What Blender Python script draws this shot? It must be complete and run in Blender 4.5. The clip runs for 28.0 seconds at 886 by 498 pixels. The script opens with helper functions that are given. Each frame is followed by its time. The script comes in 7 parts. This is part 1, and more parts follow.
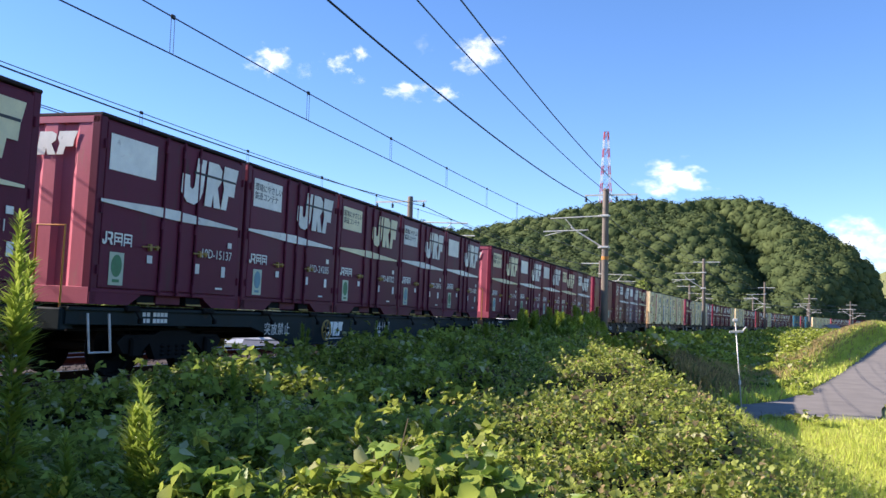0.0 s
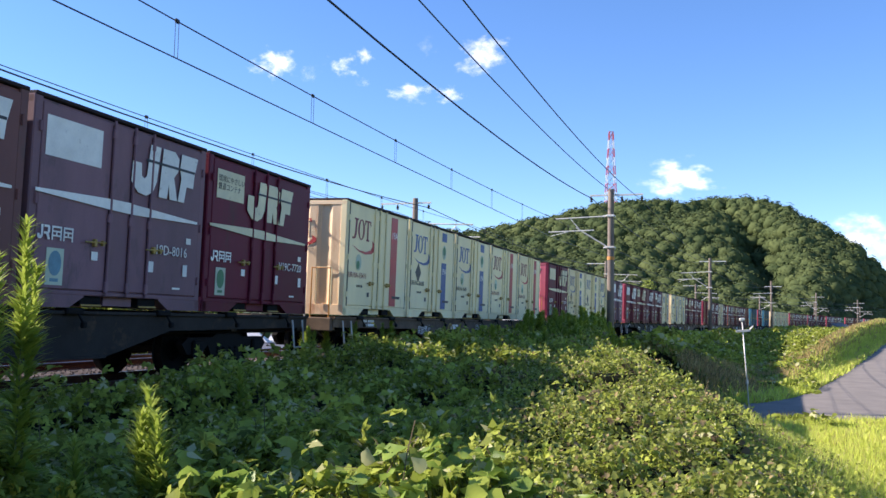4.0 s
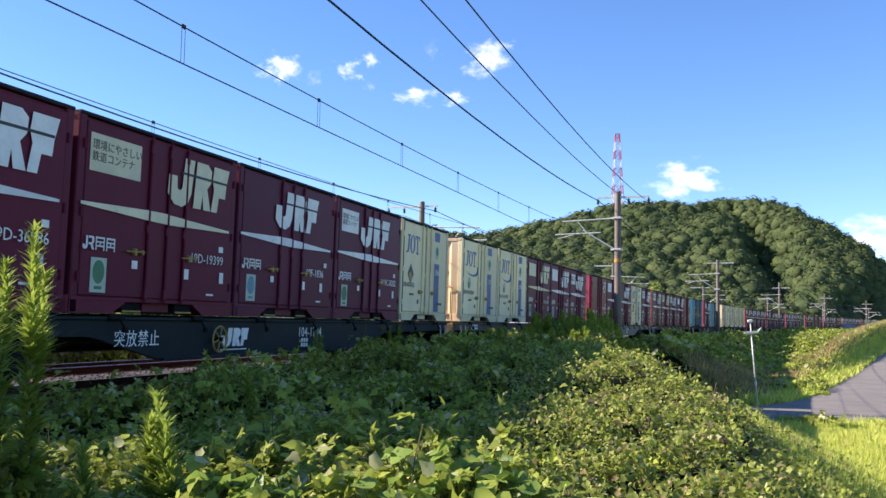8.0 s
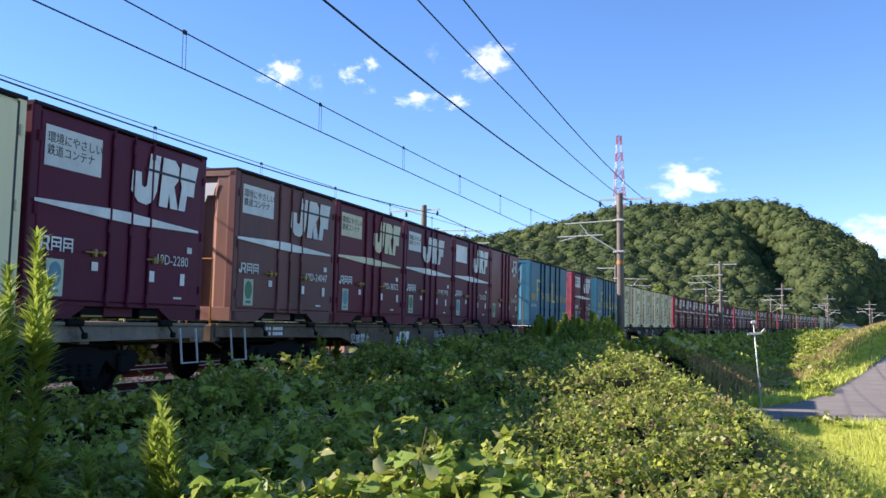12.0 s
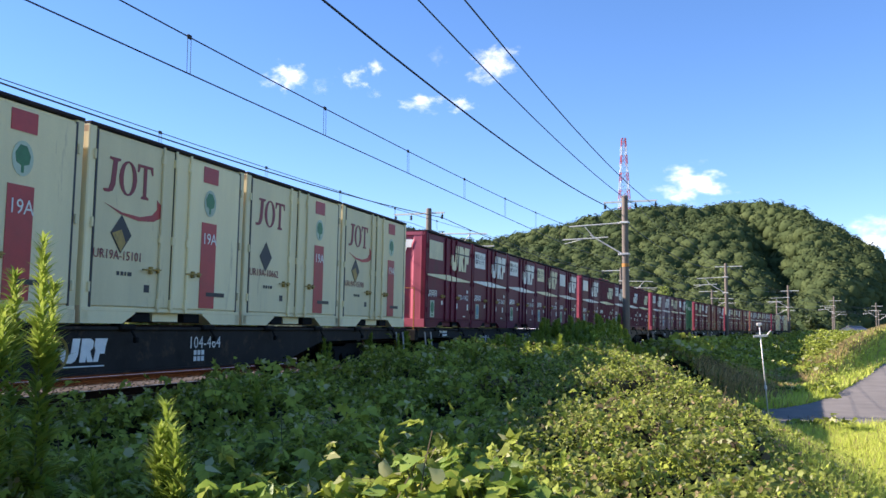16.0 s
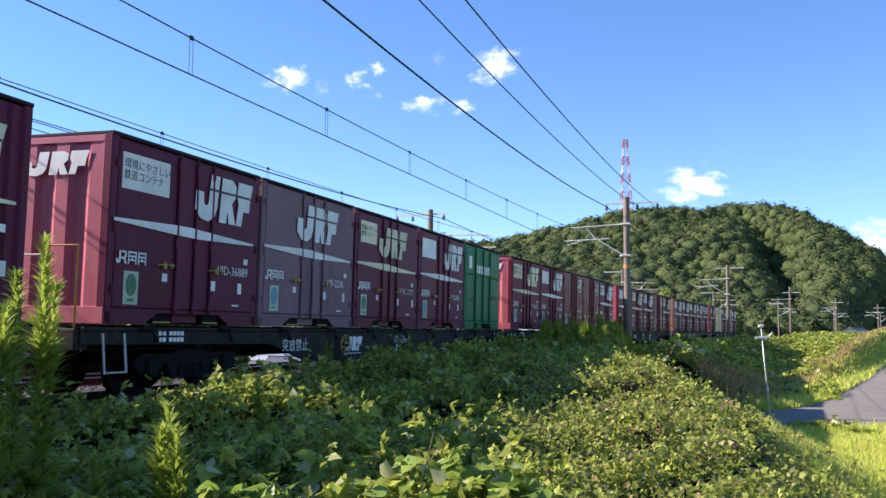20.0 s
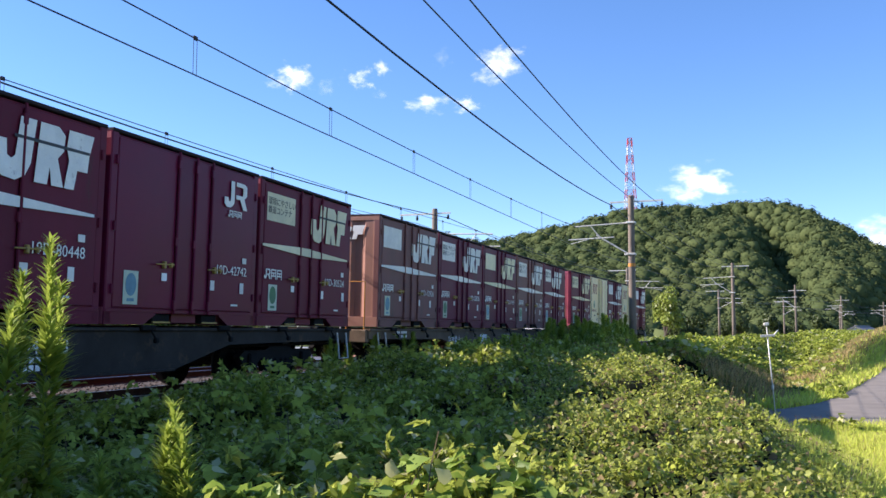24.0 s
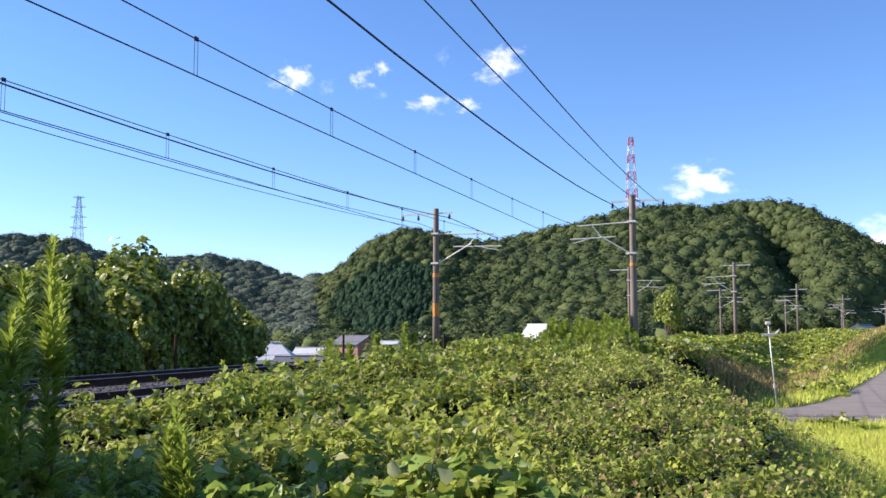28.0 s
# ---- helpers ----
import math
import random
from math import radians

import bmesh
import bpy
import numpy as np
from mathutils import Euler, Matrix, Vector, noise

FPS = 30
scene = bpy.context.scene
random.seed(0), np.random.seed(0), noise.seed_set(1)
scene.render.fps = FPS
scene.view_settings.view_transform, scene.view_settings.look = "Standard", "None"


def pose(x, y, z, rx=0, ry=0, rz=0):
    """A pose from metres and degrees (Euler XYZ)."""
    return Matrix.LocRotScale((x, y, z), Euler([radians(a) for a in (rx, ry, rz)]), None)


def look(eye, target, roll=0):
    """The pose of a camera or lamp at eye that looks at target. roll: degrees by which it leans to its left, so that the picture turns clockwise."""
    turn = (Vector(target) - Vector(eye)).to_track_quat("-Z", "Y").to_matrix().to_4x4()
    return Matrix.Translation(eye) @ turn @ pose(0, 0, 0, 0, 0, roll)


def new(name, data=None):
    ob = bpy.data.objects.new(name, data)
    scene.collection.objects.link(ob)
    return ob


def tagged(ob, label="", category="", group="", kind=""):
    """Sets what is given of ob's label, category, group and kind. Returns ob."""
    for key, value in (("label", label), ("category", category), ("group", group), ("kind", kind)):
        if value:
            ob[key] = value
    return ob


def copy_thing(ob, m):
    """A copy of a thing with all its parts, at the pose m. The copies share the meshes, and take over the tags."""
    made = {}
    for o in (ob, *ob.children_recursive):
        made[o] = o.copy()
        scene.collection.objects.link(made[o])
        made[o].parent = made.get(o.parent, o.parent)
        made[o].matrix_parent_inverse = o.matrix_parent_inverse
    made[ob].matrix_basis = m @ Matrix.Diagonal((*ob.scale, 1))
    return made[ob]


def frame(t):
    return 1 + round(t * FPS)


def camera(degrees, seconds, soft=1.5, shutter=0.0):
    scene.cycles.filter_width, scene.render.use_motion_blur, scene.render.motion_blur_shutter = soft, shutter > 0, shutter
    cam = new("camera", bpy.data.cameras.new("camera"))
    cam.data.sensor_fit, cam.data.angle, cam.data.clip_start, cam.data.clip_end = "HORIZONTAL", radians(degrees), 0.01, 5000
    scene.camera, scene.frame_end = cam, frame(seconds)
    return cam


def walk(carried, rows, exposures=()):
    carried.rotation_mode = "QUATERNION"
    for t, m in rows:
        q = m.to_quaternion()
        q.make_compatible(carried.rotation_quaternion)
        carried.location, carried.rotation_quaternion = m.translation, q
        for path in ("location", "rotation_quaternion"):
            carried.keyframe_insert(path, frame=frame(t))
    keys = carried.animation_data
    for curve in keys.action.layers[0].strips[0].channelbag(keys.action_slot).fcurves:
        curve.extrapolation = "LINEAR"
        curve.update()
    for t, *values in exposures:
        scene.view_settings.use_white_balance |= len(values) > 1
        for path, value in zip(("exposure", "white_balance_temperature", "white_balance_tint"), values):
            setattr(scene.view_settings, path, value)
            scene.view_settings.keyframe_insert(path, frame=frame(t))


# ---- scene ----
# The camera stands still on the bank beside the line and sways a little.
cam = camera(52.0, 28.0, soft=1.5)
EYE = (0.0, 0.0, 0.95)
TURNS = (
    (0, 94.40, -1.56, 15.26),
    (0.5, 94.39, -1.55, 15.31),
    (1, 94.38, -1.54, 15.36),
    (1.5, 94.39, -1.50, 15.40),
    (2, 94.43, -1.41, 15.45),
    (2.5, 94.48, -1.32, 15.49),
    (3, 94.50, -1.24, 15.54),
    (3.5, 94.49, -1.17, 15.58),
    (5.5, 94.51, -0.93, 15.88),
    (6, 94.56, -0.91, 15.97),
    (6.5, 94.62, -0.91, 16.02),
    (7, 94.66, -0.88, 16.06),
    (7.5, 94.68, -0.85, 16.09),
    (8, 94.68, -0.81, 16.10),
    (8.5, 94.64, -0.75, 16.12),
    (9, 94.59, -0.69, 16.13),
    (9.5, 94.57, -0.64, 16.14),
    (10, 94.61, -0.60, 16.15),
    (10.5, 94.70, -0.54, 16.16),
    (11, 94.80, -0.50, 16.17),
    (11.5, 94.87, -0.46, 16.22),
    (12, 94.89, -0.41, 16.28),
    (12.5, 94.90, -0.36, 16.33),
    (14.5, 95.02, -0.26, 16.50),
    (15, 95.07, -0.24, 16.56),
    (15.5, 95.10, -0.21, 16.60),
    (16, 95.09, -0.21, 16.61),
    (16.5, 95.07, -0.21, 16.61),
    (17, 95.07, -0.24, 16.60),
    (17.5, 95.11, -0.28, 16.62),
    (18, 95.17, -0.31, 16.63),
    (18.5, 95.21, -0.32, 16.64),
    (19, 95.23, -0.34, 16.65),
    (19.5, 95.21, -0.34, 16.67),
    (20, 95.16, -0.30, 16.70),
    (20.5, 95.09, -0.23, 16.74),
    (21, 95.05, -0.19, 16.78),
    (21.5, 95.03, -0.18, 16.80),
    (23.5, 95.13, -0.11, 16.98),
    (24, 95.11, -0.11, 17.00),
    (24.5, 95.09, -0.08, 17.02),
    (25, 95.08, -0.07, 17.05),
    (25.5, 95.10, -0.04, 17.08),
    (26, 95.13, -0.02, 17.10),
    (26.5, 95.15, 0.03, 17.14),
    (27, 95.16, 0.06, 17.15),
    (27.5, 95.15, 0.06, 17.14),
    (28, 95.10, 0.04, 17.10),
)
walk(cam, [(t, pose(*EYE, a, b, c)) for t, a, b, c in TURNS], [(t, e, 6350, 21) for t, e in ((0, 1.34), (27, 1.34), (28, 1.2))])

# ---- light ----
SUN_HIGH, SUN_WAY = radians(31.5), radians(81)      # height; bearing of the light's way, right of +Y
to_sun = Vector((-math.sin(SUN_WAY) * math.cos(SUN_HIGH), -math.cos(SUN_WAY) * math.cos(SUN_HIGH), math.sin(SUN_HIGH)))
world = bpy.data.worlds.new("sky")
scene.world = world
world.use_nodes = True
wn = world.node_tree.nodes
sky = wn.new("ShaderNodeTexSky")
sky.sky_type, sky.sun_disc = "NISHITA", False
sky.sun_elevation, sky.sun_rotation = SUN_HIGH, math.atan2(to_sun.x, to_sun.y)
sky.altitude, sky.air_density, sky.dust_density, sky.ozone_density = 900, 1.0, 0.0, 5.5
deep = wn.new("ShaderNodeHueSaturation")
deep.inputs["Saturation"].default_value = 1.08
world.node_tree.links.new(sky.outputs["Color"], deep.inputs["Color"])
world.node_tree.links.new(deep.outputs["Color"], wn["Background"].inputs["Color"])
wn["Background"].inputs["Strength"].default_value = 0.094
sun = new("sun", bpy.data.lights.new("sun", "SUN"))
sun.data.energy, sun.data.angle, sun.data.color = 3.8, radians(0.55), (1.0, 0.93, 0.82)
sun.matrix_world = look(to_sun * 50, (0, 0, 0))

# ---- materials ----
def nodes_of(name):
    m = bpy.data.materials.new(name)
    m.use_nodes = True
    nt = m.node_tree
    return m, nt, nt.nodes, nt.links, nt.nodes["Principled BSDF"]


def surface(name, color, rough=0.6, metal=0.0, vary=0.25, scale=4.0, fine=60.0, bump=0.15, dirt=None, dirt_amount=0.3,
            streak=1.0, own=0.12, spec=0.5):
    """A weathered surface: broad stains, fine grain, streaks of dirt that run down, and a shift of tone from thing to thing."""
    m, nt, nd, ln, bsdf = nodes_of(name)
    co = nd.new("ShaderNodeTexCoord")
    info = nd.new("ShaderNodeObjectInfo")
    shift = nd.new("ShaderNodeVectorMath")
    shift.operation = "MULTIPLY_ADD"
    shift.inputs[1].default_value = (1, 1, 1)
    off = nd.new("ShaderNodeMath")
    off.operation = "MULTIPLY"
    off.inputs[1].default_value = 37.0
    ln.new(info.outputs["Random"], off.inputs[0])
    ln.new(co.outputs["Object"], shift.inputs[0])
    ln.new(off.outputs[0], shift.inputs[2])
    stretch = nd.new("ShaderNodeMapping")
    stretch.inputs["Scale"].default_value = (1, 1, 1.0 / streak)
    ln.new(shift.outputs[0], stretch.inputs["Vector"])
    big, small = nd.new("ShaderNodeTexNoise"), nd.new("ShaderNodeTexNoise")
    big.inputs["Scale"].default_value, big.inputs["Detail"].default_value, big.inputs["Roughness"].default_value = scale, 6, 0.65
    small.inputs["Scale"].default_value, small.inputs["Detail"].default_value = fine, 3
    ln.new(stretch.outputs[0], big.inputs["Vector"])
    ln.new(shift.outputs[0], small.inputs["Vector"])
    tone = nd.new("ShaderNodeMapRange")
    tone.inputs["From Min"].default_value, tone.inputs["From Max"].default_value = 0.3, 0.7
    tone.inputs["To Min"].default_value, tone.inputs["To Max"].default_value = 1 - vary, 1 + vary
    ln.new(big.outputs["Fac"], tone.inputs["Value"])
    tone2 = nd.new("ShaderNodeMapRange")
    tone2.inputs["To Min"].default_value, tone2.inputs["To Max"].default_value = 1 - vary * 0.6, 1 + vary * 0.6
    ln.new(small.outputs["Fac"], tone2.inputs["Value"])
    tone3 = nd.new("ShaderNodeMapRange")
    tone3.inputs["To Min"].default_value, tone3.inputs["To Max"].default_value = 1 - own, 1 + own
    ln.new(info.outputs["Random"], tone3.inputs["Value"])
    mul = nd.new("ShaderNodeMath")
    mul.operation = "MULTIPLY"
    ln.new(tone.outputs[0], mul.inputs[0])
    ln.new(tone2.outputs[0], mul.inputs[1])
    mul2 = nd.new("ShaderNodeMath")
    mul2.operation = "MULTIPLY"
    ln.new(mul.outputs[0], mul2.inputs[0])
    ln.new(tone3.outputs[0], mul2.inputs[1])
    scaled = nd.new("ShaderNodeVectorMath")
    scaled.operation = "SCALE"
    scaled.inputs[0].default_value = color
    ln.new(mul2.outputs[0], scaled.inputs["Scale"])
    out = scaled.outputs[0]
    if dirt:
        mix = nd.new("ShaderNodeMix")
        mix.data_type = "RGBA"
        mask = nd.new("ShaderNodeTexNoise")
        mask.inputs["Scale"].default_value, mask.inputs["Detail"].default_value, mask.inputs["Roughness"].default_value = scale * 1.7, 8, 0.7
        ln.new(stretch.outputs[0], mask.inputs["Vector"])
        ramp = nd.new("ShaderNodeMapRange")
        ramp.inputs["From Min"].default_value, ramp.inputs["From Max"].default_value = 0.68 - 0.3 * dirt_amount, 0.82 - 0.3 * dirt_amount
        ramp.inputs["To Max"].default_value = 0.85
        ln.new(mask.outputs["Fac"], ramp.inputs["Value"])
        ln.new(ramp.outputs[0], mix.inputs["Factor"])
        ln.new(out, mix.inputs["A"])
        mix.inputs["B"].default_value = (*dirt, 1)
        out = mix.outputs["Result"]
    ln.new(out, bsdf.inputs["Base Color"])
    rr = nd.new("ShaderNodeMapRange")
    rr.inputs["To Min"].default_value, rr.inputs["To Max"].default_value = max(0.05, rough - 0.15), min(1, rough + 0.15)
    ln.new(big.outputs["Fac"], rr.inputs["Value"])
    ln.new(rr.outputs[0], bsdf.inputs["Roughness"])
    bsdf.inputs["Metallic"].default_value = metal
    bsdf.inputs["Specular IOR Level"].default_value = spec
    if bump:
        b = nd.new("ShaderNodeBump")
        b.inputs["Strength"].default_value, b.inputs["Distance"].default_value = bump, 0.01
        ln.new(small.outputs["Fac"], b.inputs["Height"])
        ln.new(b.outputs["Normal"], bsdf.inputs["Normal"])
    return m


def leafy(name, dark, light, odd=None, own=0.55, odd_share=0.05, rough=0.5, through_light=0.35, patch=0.6, fine=0.0, bump_scale=0.0, spec=0.3):
    """Foliage: tone from leaf to leaf and from patch to patch, with some light passing through; odd: leaves that turn."""
    m, nt, nd, ln, bsdf = nodes_of(name)
    geo, co = nd.new("ShaderNodeNewGeometry"), nd.new("ShaderNodeTexCoord")
    noise_tex = nd.new("ShaderNodeTexNoise")
    noise_tex.inputs["Scale"].default_value, noise_tex.inputs["Detail"].default_value = patch, 5
    ln.new(co.outputs["Object"], noise_tex.inputs["Vector"])
    add = nd.new("ShaderNodeMath")
    add.operation = "MULTIPLY_ADD"
    add.inputs[1].default_value = own
    sub = nd.new("ShaderNodeMapRange")
    sub.inputs["From Min"].default_value, sub.inputs["From Max"].default_value = 0.32, 0.68
    sub.inputs["To Max"].default_value = 0.5
    ln.new(noise_tex.outputs["Fac"], sub.inputs["Value"])
    ln.new(geo.outputs["Random Per Island"], add.inputs[0])
    ln.new(sub.outputs[0], add.inputs[2])
    fac = add.outputs[0]
    if fine:
        tex = nd.new("ShaderNodeTexNoise")
        tex.inputs["Scale"].default_value, tex.inputs["Detail"].default_value, tex.inputs["Roughness"].default_value = fine, 4, 0.7
        ln.new(co.outputs["Object"], tex.inputs["Vector"])
        mr = nd.new("ShaderNodeMapRange")
        mr.inputs["From Min"].default_value, mr.inputs["From Max"].default_value = 0.3, 0.7
        mr.inputs["To Min"].default_value, mr.inputs["To Max"].default_value = -0.35, 0.35
        ln.new(tex.outputs["Fac"], mr.inputs["Value"])
        a2 = nd.new("ShaderNodeMath")
        ln.new(fac, a2.inputs[0])
        ln.new(mr.outputs[0], a2.inputs[1])
        fac = a2.outputs[0]
        b = nd.new("ShaderNodeBump")
        b.inputs["Strength"].default_value, b.inputs["Distance"].default_value = 1.0, bump_scale
        ln.new(tex.outputs["Fac"], b.inputs["Height"])
        ln.new(b.outputs["Normal"], bsdf.inputs["Normal"])
    mix = nd.new("ShaderNodeMix")
    mix.data_type = "RGBA"
    ln.new(fac, mix.inputs["Factor"])
    mix.inputs["A"].default_value, mix.inputs["B"].default_value = (*dark, 1), (*light, 1)
    col = mix.outputs["Result"]
    if odd:
        wn_ = nd.new("ShaderNodeTexWhiteNoise")
        wn_.noise_dimensions = "1D"
        ln.new(geo.outputs["Random Per Island"], wn_.inputs["W"])
        lt = nd.new("ShaderNodeMath")
        lt.operation = "LESS_THAN"
        lt.inputs[1].default_value = odd_share
        ln.new(wn_.outputs["Value"], lt.inputs[0])
        mix2 = nd.new("ShaderNodeMix")
        mix2.data_type = "RGBA"
        ln.new(lt.outputs[0], mix2.inputs["Factor"])
        ln.new(col, mix2.inputs["A"])
        mix2.inputs["B"].default_value = (*odd, 1)
        col = mix2.outputs["Result"]
    ln.new(col, bsdf.inputs["Base Color"])
    bsdf.inputs["Roughness"].default_value, bsdf.inputs["Specular IOR Level"].default_value = rough, spec
    if through_light:
        tr = nd.new("ShaderNodeBsdfTranslucent")
        ln.new(col, tr.inputs["Color"])
        ms = nd.new("ShaderNodeMixShader")
        ms.inputs[0].default_value = through_light
        ln.new(bsdf.outputs[0], ms.inputs[1])
        ln.new(tr.outputs[0], ms.inputs[2])
        ln.new(ms.outputs[0], nd["Material Output"].inputs["Surface"])
    return m


MAROON = surface("maroon_paint", (0.15, 0.018, 0.037), 0.45, vary=0.18, scale=1.2, bump=0.03, dirt=(0.075, 0.04, 0.035), dirt_amount=0.3, streak=4, spec=0.12)
PLUM = surface("plum_paint", (0.135, 0.022, 0.045), 0.45, vary=0.18, scale=1.2, bump=0.03, dirt=(0.07, 0.045, 0.042), dirt_amount=0.25, streak=4, spec=0.12)
BROWN = surface("faded_brown_paint", (0.19, 0.075, 0.065), 0.55, vary=0.2, scale=1.2, bump=0.04, dirt=(0.09, 0.07, 0.06), dirt_amount=0.4, streak=3, spec=0.3)
MAUVE = surface("faded_mauve_paint", (0.22, 0.115, 0.13), 0.55, vary=0.2, scale=1.2, bump=0.04, dirt=(0.09, 0.07, 0.07), dirt_amount=0.35, streak=3, spec=0.3)
CRIMSON = surface("fresh_maroon_paint", (0.15, 0.01, 0.037), 0.34, vary=0.1, scale=1.0, bump=0.02, spec=0.16)
# Maroon and brown again for the ends, with the sunlight put in the colour.
SUNLIT_RED_END = surface("sunlit_red_end_paint", (0.5, 0.115, 0.15), 0.5, vary=0.15, scale=1.5, bump=0.03, dirt=(0.42, 0.2, 0.16), dirt_amount=0.3, streak=3, spec=0.3)
SUNLIT_BROWN_END = surface("sunlit_brown_end_paint", (0.322, 0.153, 0.105), 0.55, vary=0.15, scale=1.5, bump=0.03, dirt=(0.242, 0.129, 0.081), dirt_amount=0.3, streak=3, spec=0.3)
RUSTY_CREAM = surface("rust_stained_cream_paint", (0.86, 0.62, 0.36), 0.5, vary=0.12, scale=1.2, bump=0.03, dirt=(0.48, 0.17, 0.06), dirt_amount=0.42, streak=5)
CREAM = surface("cream_paint", (0.9, 0.765, 0.44), 0.5, vary=0.09, scale=1.5, bump=0.02, dirt=(0.3, 0.2, 0.11), dirt_amount=0.2, streak=6, spec=0.25)
SKY_PAINT = surface("light_blue_paint", (0.042, 0.165, 0.235), 0.45, vary=0.2, scale=1.5, bump=0.03, dirt=(0.2, 0.13, 0.08), dirt_amount=0.32, streak=5, spec=0.25)
GREEN_PAINT = surface("green_paint", (0.008, 0.17, 0.06), 0.42, vary=0.14, scale=1.5, bump=0.03, dirt=(0.03, 0.07, 0.04), dirt_amount=0.2, streak=4, spec=0.15)
WHITE_MARK = surface("white_marking", (0.85, 0.83, 0.74), 0.55, vary=0.12, scale=3, bump=0.0, dirt=(0.3, 0.25, 0.22), dirt_amount=0.2)
CREAM_MARK = surface("yellowed_marking", (0.8, 0.72, 0.45), 0.55, vary=0.12, scale=3, bump=0.0, dirt=(0.3, 0.25, 0.22), dirt_amount=0.2)
PALE_LABEL = surface("pale_green_label", (0.5, 0.58, 0.42), 0.5, vary=0.1, scale=5, bump=0)
LEAF_MARK = surface("green_print", (0.05, 0.2, 0.08), 0.5, vary=0.2, scale=8, bump=0)
BLUE_MARK_PALE = surface("faded_blue_print", (0.13, 0.3, 0.36), 0.5, vary=0.2, scale=8, bump=0)
DARK_MARK = surface("dark_print", (0.03, 0.03, 0.032), 0.5, vary=0.2, scale=5, bump=0)
BLUE_MARK = surface("blue_print", (0.025, 0.085, 0.26), 0.45, vary=0.12, scale=3, bump=0)
RED_MARK = surface("red_print", (0.5, 0.05, 0.045), 0.45, vary=0.15, scale=3, bump=0)
RED_TEXT = surface("dull_red_print", (0.26, 0.03, 0.035), 0.5, vary=0.15, scale=3, bump=0)
YELLOW = surface("worn_yellow_paint", (0.4, 0.26, 0.06), 0.5, vary=0.25, scale=6, bump=0.05, dirt=(0.12, 0.08, 0.05), dirt_amount=0.4)
YELLOW_MARK = surface("pale_yellow_print", (0.62, 0.52, 0.14), 0.5, vary=0.15, scale=6, bump=0.0, dirt=(0.2, 0.2, 0.12), dirt_amount=0.25)
ORANGE = surface("orange_paint", (0.55, 0.22, 0.03), 0.5, vary=0.2, scale=6, bump=0.03)
ROOF_DARK = surface("sooty_roof_paint", (0.035, 0.025, 0.028), 0.7, vary=0.3, scale=3, bump=0.1, spec=0.12)
# Solid black that paints the shade inside the fork pockets.
BLACK = surface("pocket_shade_black", (0.01, 0.01, 0.01), 0.8, vary=0.2, bump=0, spec=0.12)
FRAME_DARK = surface("sooty_grey_frame_paint", (0.034, 0.03, 0.026), 0.6, vary=0.35, scale=2, bump=0.08, dirt=(0.1, 0.066, 0.042), dirt_amount=0.42, spec=0.08)
FRAME_TEAL = surface("teal_grey_frame_paint", (0.016, 0.026, 0.027), 0.55, vary=0.25, scale=2, bump=0.06, dirt=(0.05, 0.035, 0.025), dirt_amount=0.3, spec=0.12)
FRAME_RUST = surface("rusty_brown_frame_paint", (0.16, 0.112, 0.072), 0.7, vary=0.3, scale=2, bump=0.1, dirt=(0.06, 0.036, 0.024), dirt_amount=0.4, spec=0.12)
FRAME_GREY = surface("dusty_grey_frame_paint", (0.25, 0.205, 0.15), 0.65, vary=0.25, scale=2, bump=0.08, dirt=(0.12, 0.085, 0.06), dirt_amount=0.4, spec=0.12)
IRON = surface("grimy_cast_iron", (0.009, 0.008, 0.007), 0.7, vary=0.4, scale=5, bump=0.2, spec=0.12)
STEEL = surface("bright_worn_steel", (0.45, 0.43, 0.42), 0.32, metal=1.0, vary=0.2, scale=5, bump=0.05)
RAIL_RUST = surface("rusty_rail_side", (0.075, 0.036, 0.022), 0.8, vary=0.3, scale=5, bump=0.2, spec=0.12)
HANDRAIL = surface("pale_pipe_paint", (0.55, 0.53, 0.48), 0.5, vary=0.2, scale=8, bump=0)
GALVANISED = surface("galvanised_steel", (0.62, 0.6, 0.54), 0.5, metal=0.4, vary=0.15, scale=6, bump=0.03)
CONCRETE = surface("weathered_pole_concrete", (0.192, 0.152, 0.116), 0.85, vary=0.3, scale=3, bump=0.2, dirt=(0.064, 0.048, 0.036), dirt_amount=0.4, streak=6)
SLEEPER = surface("sleeper_concrete", (0.2, 0.17, 0.14), 0.85, vary=0.25, scale=5, bump=0.3, spec=0.12)
BALLAST = surface("ballast_stone", (0.085, 0.07, 0.058), 0.9, vary=0.5, scale=3, fine=28, bump=0.9, dirt=(0.08, 0.05, 0.035), dirt_amount=0.45, spec=0.12)
STONES = leafy("ballast_pieces", (0.024, 0.019, 0.016), (0.136, 0.12, 0.104), through_light=0, rough=0.9, patch=2)
CABLE = surface("black_cable", (0.015, 0.015, 0.016), 0.6, vary=0.1, bump=0)
COPPER = surface("tarnished_wire", (0.06, 0.06, 0.055), 0.5, metal=0.5, vary=0.1, bump=0)
PORCELAIN = surface("white_porcelain", (0.6, 0.58, 0.55), 0.25, vary=0.08, bump=0)
ASPHALT = surface("pale_worn_asphalt", (0.27, 0.24, 0.205), 0.95, vary=0.15, scale=0.6, fine=40, bump=0.3, spec=0.05)
EARTH = surface("grassy_ground", (0.179, 0.187, 0.058), 0.95, vary=0.4, scale=0.3, fine=6, bump=0.5, dirt=(0.109, 0.086, 0.047), dirt_amount=0.3)
